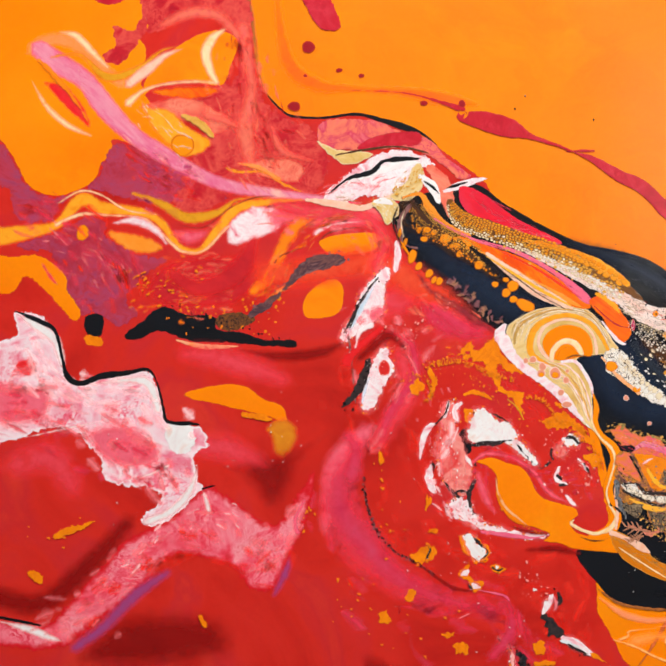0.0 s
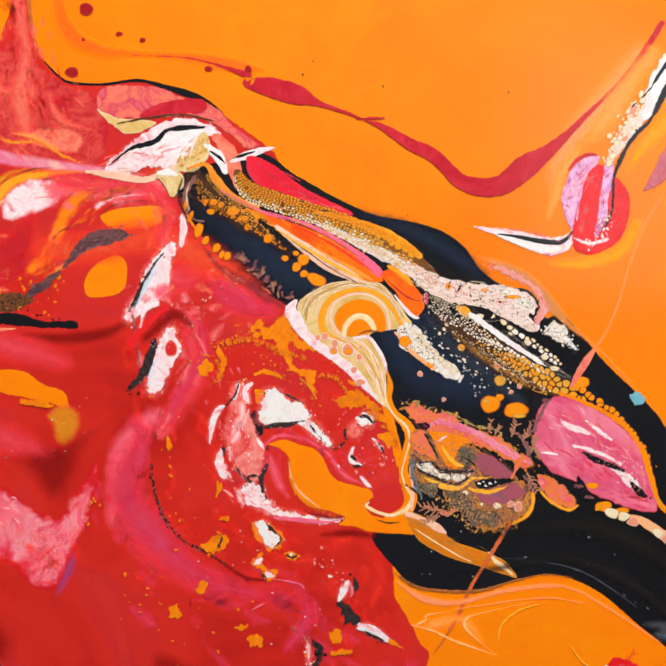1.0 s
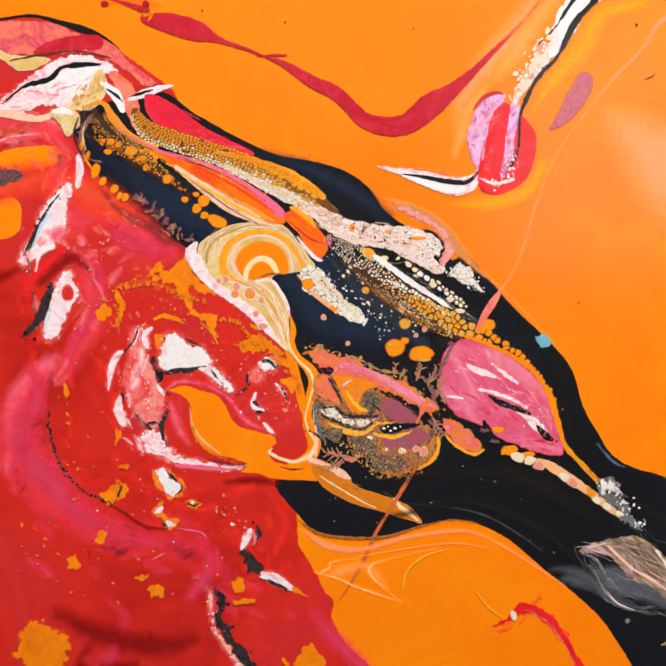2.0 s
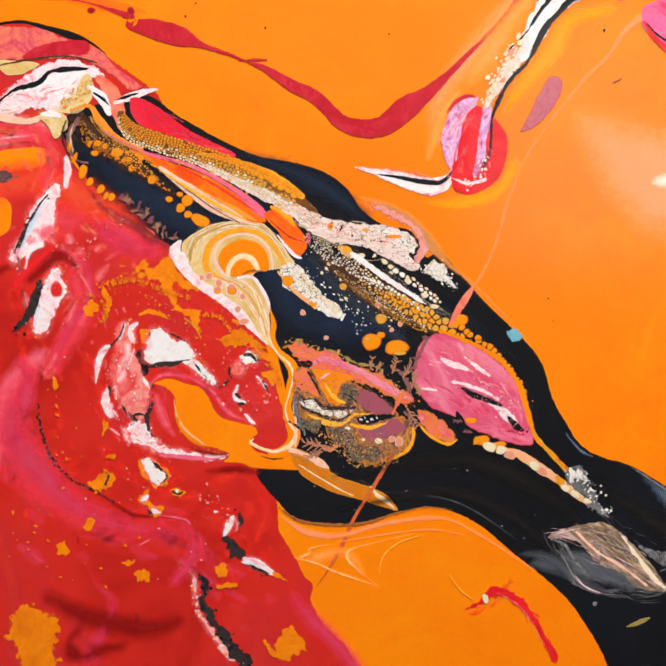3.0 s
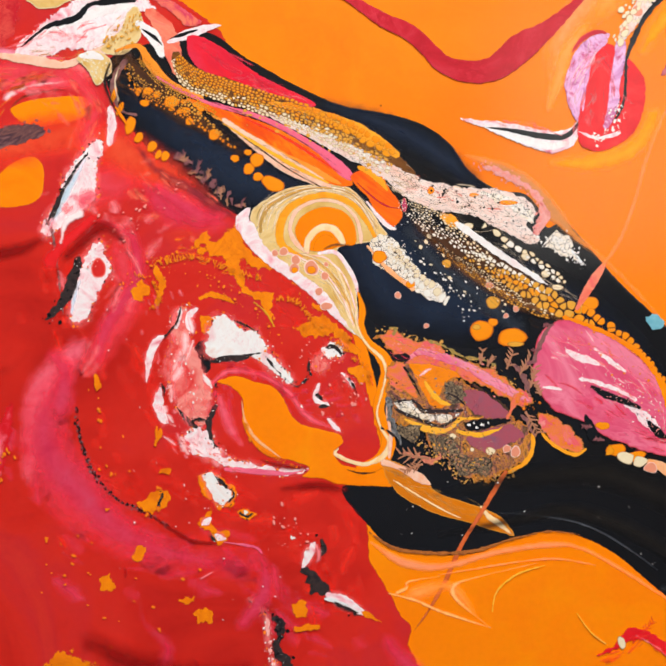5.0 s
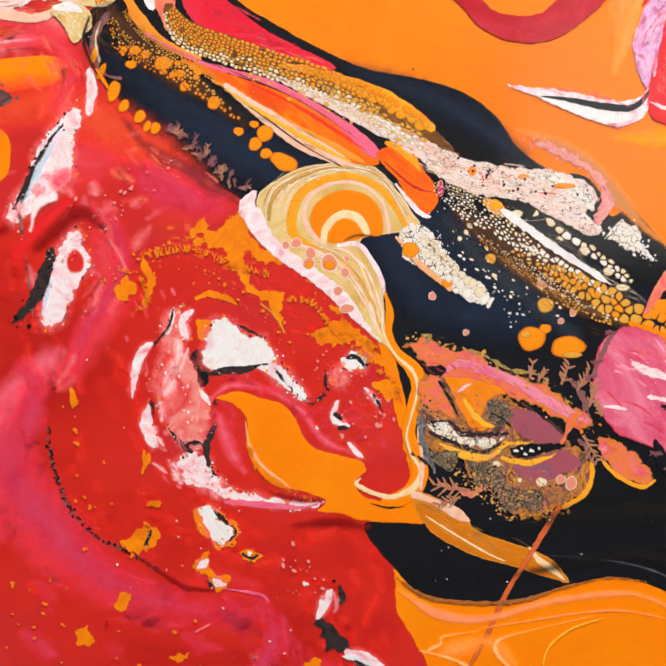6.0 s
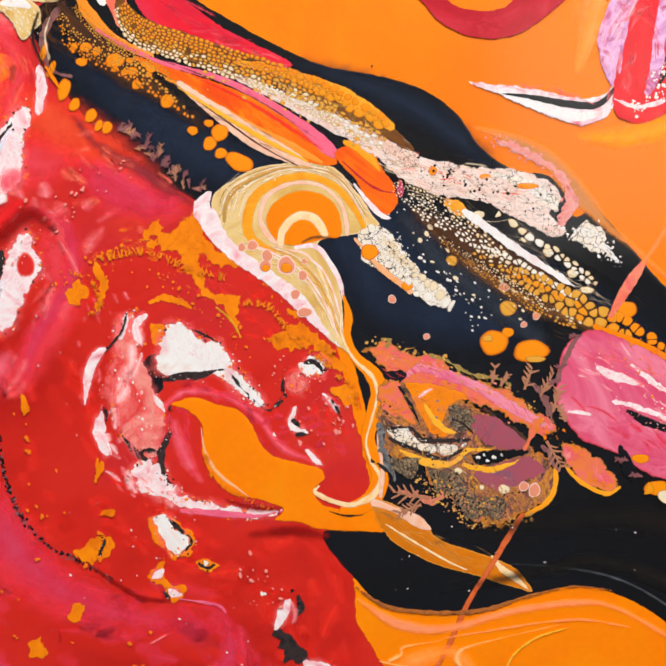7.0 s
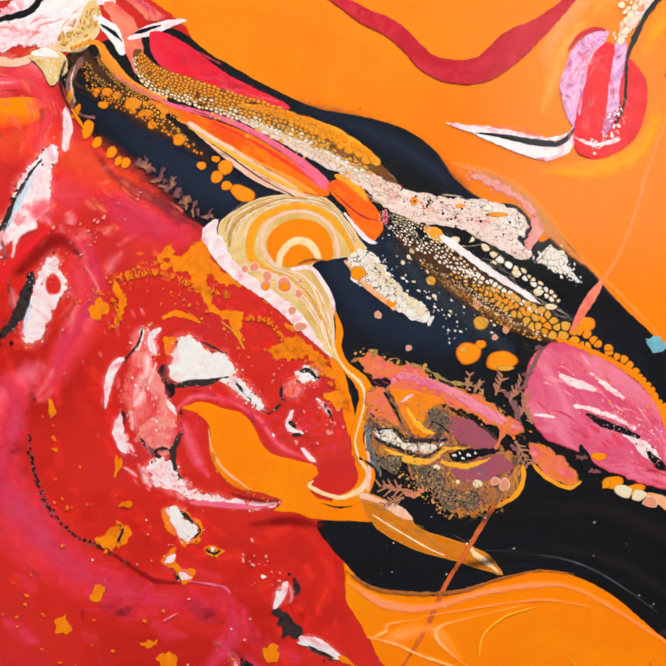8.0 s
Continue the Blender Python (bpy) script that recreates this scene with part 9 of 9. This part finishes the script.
smears("pod_marbling", "SM_WHITE", 24, 3.0, 12.0, 0.4, 1.4, 621, [(92, 52, 3), (94, 62, 5), (99, 72, 4)])
smears("pod_marbling", "SM_ROSE", 30, 3.0, 12.0, 0.5, 1.8, 622, [(90, 56, 3), (94, 66, 5), (100, 72, 4), (106, 60, 3), (104, 46, 3)])
smears("pod_marbling", "SM_PINK", 24, 3.0, 11.0, 0.8, 2.4, 623, [(97, 46, 4), (99, 56, 4), (101, 66, 3), (112, 52, 4)])
smears("thorn_marbling", "SM_PINK", 30, 2.0, 9.0, 0.4, 1.6, 624, [(60, 44, 1.5), (76, 42.6, 2), (88, 38, 5), (92, 43, 2)])
crumbs("black_spatter", "FLECKBLACK", 90, 0.15, 0.6, 0.7, 625, rounded([(107, 45), (111, 58), (112, 70), (118, 84), (127, 94), (131, 101), (136, 110)], closed=False))
crumbs("pale_spatter", "FLECKWHITE", 60, 0.2, 1.0, 1.4, 626, rounded([(100, 38), (106, 42), (109, 50)], closed=False))
crumbs("pale_spatter", "FLECKWHITE", 70, 0.2, 1.0, 1.8, 627, rounded([(148, -95), (154, -98), (160, -106), (166, -115)], closed=False), parent="pink_lobe")
smears("smoke_marbling", "SM_GREY", 70, 4.0, 18.0, 0.3, 1.3, 628, [(140, -126, 3), (148, -138, 8), (158, -148, 8), (176, -152, 5), (192, -150, 4)], parent="pink_lobe")
smears("smoke_marbling", "SM_WHITE", 40, 4.0, 16.0, 0.25, 0.9, 629, [(142, -124, 3), (156, -128, 8), (170, -136, 9), (186, -146, 5)], parent="pink_lobe")
smears("smoke_marbling", "SM_GREY", 40, 4.0, 16.0, 0.3, 1.2, 630, [(192, -136, 6), (206, -133, 8), (222, -132, 8)], parent="pink_lobe")

smears("hook_marbling", "SM_RED", 30, 3.0, 11.0, 0.6, 2.2, 640, [(103, -160, 2), (110, -156, 4), (118, -151, 5), (128, -158, 5), (138, -176, 4)])
twig("red_twig", "SM_RED", 117, -150, 46, 6, 0.3, 641)
lace("cell", ["PINKCELL", "CREAMCELL", "AMBERCELL"], 3.4, 2.4, 0.18, 1.8, 642, [(104, -81, 2.4), (114, -84.4, 3.4), (126, -88.4, 3.8), (140, -98, 4), (152, -106.6, 3.2), (161, -113, 1.6)], parent="pink_lobe", fill=0.9)

# red flecks
cell_field("fleck", "FLECKORANGE", 20, 0.40, 1.00, 31, [(-109.9, -129, 12), (-84.4, -134.2, 39.8), (-55.1, -148, 39.8), (-35.4, -157.7, 19.9)], parent="red_pool")
cell_field("fleck", "FLECKORANGE", 14, 0.41, 1.04, 32, [(-125.1, -80.9, 8.3), (-107.4, -108.1, 49.6), (-86.4, -129, 41.1)], parent="red_pool")
cell_field("fleck", "FLECKORANGE", 16, 0.40, 0.99, 33, [(-94.5, -58.6, 7.9), (-78.7, -89.5, 19.8), (-67, -104.9, 15.9)], parent="red_pool")
cell_field("fleck", "FLECKORANGE", 33, 0.42, 1.27, 34, [(-214.9, 24.3, 25.4), (-197.5, 29, 25.2), (-182.3, 25.1, 16.7)], parent="red_pool")
cell_field("fleck", "FLECKPINK", 50, 0.13, 0.54, 35, [(-12, -43, 8), (1.4, -54.8, 16), (9.3, -61.4, 12)], parent="red_pool")
cell_field("fleck", "FLECKPINK", 40, 0.20, 0.79, 36, [(-94.6, -11.6, 15.7), (-75.1, 8.2, 23.5), (-55.5, 16.2, 11.8)], parent="red_pool")
cell_field("fleck", "FLECKORANGE", 8, 0.44, 0.87, 37, [(-267.7, -99.1, 26.2), (-240.9, -104.1, 25.9)], parent="red_pool")
cell_field("fleck", "FLECKPINK", 20, 0.20, 0.79, 38, [(-22.1, -102.9, 9.9), (-14.3, -114.6, 9.9), (-8.3, -118.5, 5.9)], parent="red_pool")
rng = random.Random(77)
for i in range(26):
    f = i / 25
    twig("frost_twig", "DUSKCELL" if i % 3 else "CORALCELL", -61 + 26 * f + rng.uniform(-1, 1), 31 - 21 * f + rng.uniform(-1.5, 1.5), rng.uniform(-20, 110), rng.uniform(2.2, 4.2), 0.22, 500 + i, parent="red_pool")
bristles("fringe", "FRINGEO", 70, 0.9, 3.4, 45, [(-65, -9), (-54, -7), (-44, -10), (-36, -13), (-28, -15)], parent="red_pool")
bristles("fringe", "FRINGEO", 60, 0.9, 3.0, 46, [(-22, -23), (-14, -24), (-8, -31), (-2, -37), (6, -43)], parent="red_pool")
bristles("fringe", "FRINGEO", 40, 0.6, 2.4, 47, [(-75, -14), (-69, -16), (-66, -24), (-70, -27)], parent="red_pool")
bristles("fringe", "FRINGEO", 40, 0.6, 2.4, 48, [(8, -46), (13, -49), (14, -55)], parent="red_pool")
crumbs("orange_spatter", "FLECKORANGE", 120, 0.15, 0.9, 2.4, 340, rounded([(-76, -18), (-70, -12), (-60, -8), (-48, -12), (-40, -22), (-28, -30), (-20, -36)], closed=False), parent="red_pool")
bristles("fringe", "FRINGEO", 40, 1.07, 3.48, 43, [(-12, -33.8), (-1.4, -33.7), (6.6, -38.9)], parent="red_pool")
bristles("fringe", "FRINGEO", 30, 0.82, 2.18, 44, [(-33.4, -69.8), (-30.6, -77.7), (-22.6, -83), (-14.5, -86.8)], parent="red_pool")

# more detail
vein("salmon_streak", "SALMON_SOFT", 1, [(-148.4, 105.9, 4.1), (-143.7, 95.3, 6.2), (-135.2, 91.1, 4.9), (-126.6, 89.1, 2.9)])
vein("salmon_streak", "SALMON_SOFT", 1, [(-183.1, 112.3, 6.2), (-172.1, 109.1, 7), (-165.5, 105.9, 3.3)])
vein("orange_streak", "SM_GOLD", .8, [(-194, 112.2, 2.9), (-185.1, 108, 4.6), (-178.3, 101.6, 3.3)])
vein("peach_streak", "PEACHO_SOFT", .6, [(-164.9, 87.9, 2.1), (-154.1, 85.8, 3.7), (-143.3, 79.5, 3.3)])
vein("orange_streak", "SM_ORANGE", .8, [(-270.6, 140.6, 3), (-261.2, 131.9, 3.8), (-249.5, 118.7, 2.5), (-242.3, 107.9, 1.3)])
vein("orange_patch", "ORANGE_RAG", 1.5, [(-252, -101.5, 2.2), (-245.5, -98, 4.3), (-236.8, -95, 3), (-231.4, -92.1, 1.7)])
vein("orange_patch", "ORANGE_RAG", 1.5, [(-264.7, -120.2, 3.5), (-260.1, -122.1, 5.7), (-257.8, -124.6, 2.2)])
vein("orange_patch", "ORANGE_RAG", 1.2, [(-176.5, -135.8, 2.1), (-174.4, -139.7, 3), (-172.8, -141.5, 1.3)])
vein("orange_patch", "ORANGE_RAG", 1.2, [(-158.5, -36.1, 2.5), (-152, -36.8, 3.3), (-143.5, -38.6, 2.1)])
vein("orange_patch", "ORANGE_RAG", 1.4, [(-90.6, -51.7, 2), (-89.6, -55.6, 2.8), (-90.2, -58.5, 1.2)])
vein("orange_patch", "ORANGE_RAG", 1.4, [(-67.1, -71.9, 1.6), (-66.4, -75.7, 2), (-67.4, -78.7, 0.8)])
vein("orange_patch", "ORANGE_RAG", 1.4, [(-66.1, -89.4, 2), (-62.7, -88.9, 2.8), (-61.2, -88.2, 1.2)])
vein("orange_patch", "ORANGE_RAG", 1.4, [(7.6, -173.3, 2), (11.7, -179.2, 3.2), (15.5, -175.3, 2.4)])
vein("orange_patch", "ORANGE_RAG", 1.4, [(-14, -148.8, 2.4), (-9.1, -147.8, 2.8), (-5.3, -147.3, 1.2)])
vein("pink_streak", "SM_PINK", .4, [(-50.9, -129.7, 0.6), (-47.4, -127.9, 1), (-43.9, -126, 0.6)])
vein("pink_streak", "SM_PINK", .5, [(-6.5, -116.5, 2.4), (-5.3, -120.5, 2.8), (-6.4, -123.4, 1.6)])
vein("dark_stain", "SM_DARK", .5, [(-79.6, -124.4, 0.8), (-78.6, -127.3, 1.6), (-79, -129.3, 0.8)])
vein("dark_stain", "SM_DARK", .5, [(-53, -159.7, 0.8), (-51.4, -162.6, 1.8), (-52, -165.6, 0.8)])
vein("smoke_arc", "GREY_SOFT", .3, [(124.4, -132.8, 3.8), (137.6, -134.6, 7.7), (151.1, -144.3, 7.7), (166.4, -151, 3.9)])
vein("smoke_arc", "SM_GREY", .3, [(139.6, -129, 0.6), (145.3, -134.7, 1.5), (150.1, -143.3, 1.9), (158.8, -150, 1.5), (172.2, -152, 0.8)])
# Grey streak inside the painted blue highlight.
vein("painted_sheen", "SM_GREY", .3, [(175.9, -92.4, 0.8), (185.5, -98.5, 1.5), (195.1, -105.2, 1.9), (204.3, -112.9, 1.9)])
vein("rose_sheen", "ROSE_SOFT", .3, [(-39.8, 8.4, 3.9), (-49.6, 8.5, 11.8), (-59.4, 14.2, 11.8), (-67.2, 20, 7.8)])
# Highlights on the smoky grey nest, painted as thin white arcs.
vein("painted_glint", "SM_WHITE", .2, [(139.2, -126.6, 0.4), (143.4, -123.2, 0.8), (153, -121, 0.6)])
vein("painted_glint", "SM_WHITE", .2, [(150.2, -142.3, 0.6), (154.9, -147.7, 1.2), (162.6, -151, 0.6)])
vein("painted_glint", "SM_WHITE", .2, [(192.4, -148.3, 0.4), (196.3, -152.1, 1.2), (200.1, -157.8, 0.6)])
vein("orange_drip", "ORANGE_RAG", 1, [(-65.6, -71.9, 0.8), (-66.1, -75, 1.7), (-66.9, -77.7, 0.6)])
# Specular glints on the glossy red, painted as tiny white flecks.
cell_field("fleck", "FLECKWHITE", 40, 0.12, 0.39, 212, [(-94.7, 4, 39.3), (-74.9, -50.5, 39.5), (-55.3, -108.8, 47.6), (-16.1, -128.3, 31.7)])
cell_field("fleck", "FLECKWHITE", 30, 0.13, 0.43, 213, [(-238.7, -44.6, 64.4), (-172.3, -73.2, 63.2), (-120.6, -29.2, 61.8)])
cell_field("fleck", "FLECKWHITE", 24, 0.10, 0.32, 214, [(22.8, -104.7, 15.8), (62.1, -99, 39.4), (101.4, -93, 23.6), (130.8, -124.1, 19.7)])
pool("gold_spot", "GOLDLACE", .6, [(-98, 69), (-91.4, 71.8), (-85.1, 69), (-84.7, 63.1), (-90, 58.2), (-93.3, 63.1)])
vein("white_chip", "WHITE", .5, [(-96.6, 69.5, 1.6), (-92, 70, 3.5), (-87.5, 68.4, 1.2)])
cell_field("lace_cell", "CREAMCELL", 40, 0.20, 0.78, 215, [(-95, 69, 3.9), (-89, 65.1, 7), (-88, 59.2, 3.9)])
cell_field("lace_cell", "GOLDCELL", 60, 0.19, 0.78, 216, [(-87.1, 74, 3.9), (-79.3, 79, 5.8), (-74.4, 86, 3.9)])
vein("dusk_stripe", "SM_BLACK", .4, [(-85.1, 67.1, 1.2), (-87, 60.1, 1.8), (-85, 53.3, 1.6), (-82, 47.4, 0.8)])
vein("cream_stripe", "SM_CREAM", .4, [(-80.8, 67.1, 0.8), (-83.1, 60.2, 1), (-81.9, 52.3, 1)])
smears("head_marbling", "SM_BROWN", 40, 2.7, 9.7, 0.19, 0.78, 217, [(-80.2, 71.1, 3.9), (-85, 63.1, 5.1), (-84, 55.2, 3.9), (-81, 47.4, 2)])
vein("orange_line", "ORANGE", .3, [(-83.1, 50.3, 0.8), (-80.6, 46.4, 1.4), (-78.7, 43.4, 0.8)])
vein("dark_chip", "BLACKRAG", .8, [(-57.9, -26.6, 0.4), (-59.2, -31.4, 0.7), (-61.9, -35.4, 1.1), (-64, -37.5, 0.7)])
vein("dark_chip", "BLACKRAG", .8, [(-64.9, -56.2, 0.7), (-63.9, -58.2, 1.1), (-64.5, -60.2, 0.6)])
vein("dark_chip", "BLACKRAG", .8, [(-54.3, -70.1, 0.8), (-50.9, -68.8, 1.4), (-48.2, -69.4, 0.8)])
vein("dark_chip", "BLACKRAG", .8, [(6, -53.4, 0.4), (7.9, -56.3, 0.8), (8.7, -58, 0.4)])
vein("dark_chip", "BLACKRAG", .6, [(-106.7, 7.8, 1), (-104.7, 13.7, 2), (-102.7, 18.6, 1.2)])
vein("white_chip", "SM_WHITE", .6, [(-103.6, -2, 1.6), (-101.7, 5.9, 3.1), (-95.7, 9.9, 3.9)])
vein("rose_fold", "ROSE_SOFT", .5, [(-108.4, -43.3, 7.9), (-102.5, -50.9, 11.9), (-104.3, -66.7, 13.9)])
vein("dark_red_band", "DARKRED_SOFT", .5, [(-102.6, -7.9, 5.9), (-88.8, 4.2, 7.9), (-80.9, 0.3, 3.9)])
vein("dark_red_band", "DARKRED_SOFT", .5, [(-20.2, -95.1, 3.2), (-4.6, -94, 5.9), (5.2, -95.9, 3.2)])
vein("dark_red_band", "DARKRED_SOFT", .5, [(-94.1, -151.9, 12), (-74.6, -161.8, 16), (-49, -167.6, 16), (-29.5, -163.6, 10)])
vein("crimson_fold", "CRIM_SOFT", .6, [(-155, 51, 8.3), (-163, 34, 14.5), (-182.3, 25.1, 12.6), (-197.7, 33.2, 10.5)])
vein("white_chip", "WHITERAG", .8, [(-3.4, -137, 1.2), (1.5, -138, 2), (5.4, -139.5, 1.6)])
vein("dark_chip", "BLACKRAG", .6, [(0.5, -138.3, 0.8), (3.4, -139.9, 1.4), (9.4, -142.2, 1)])
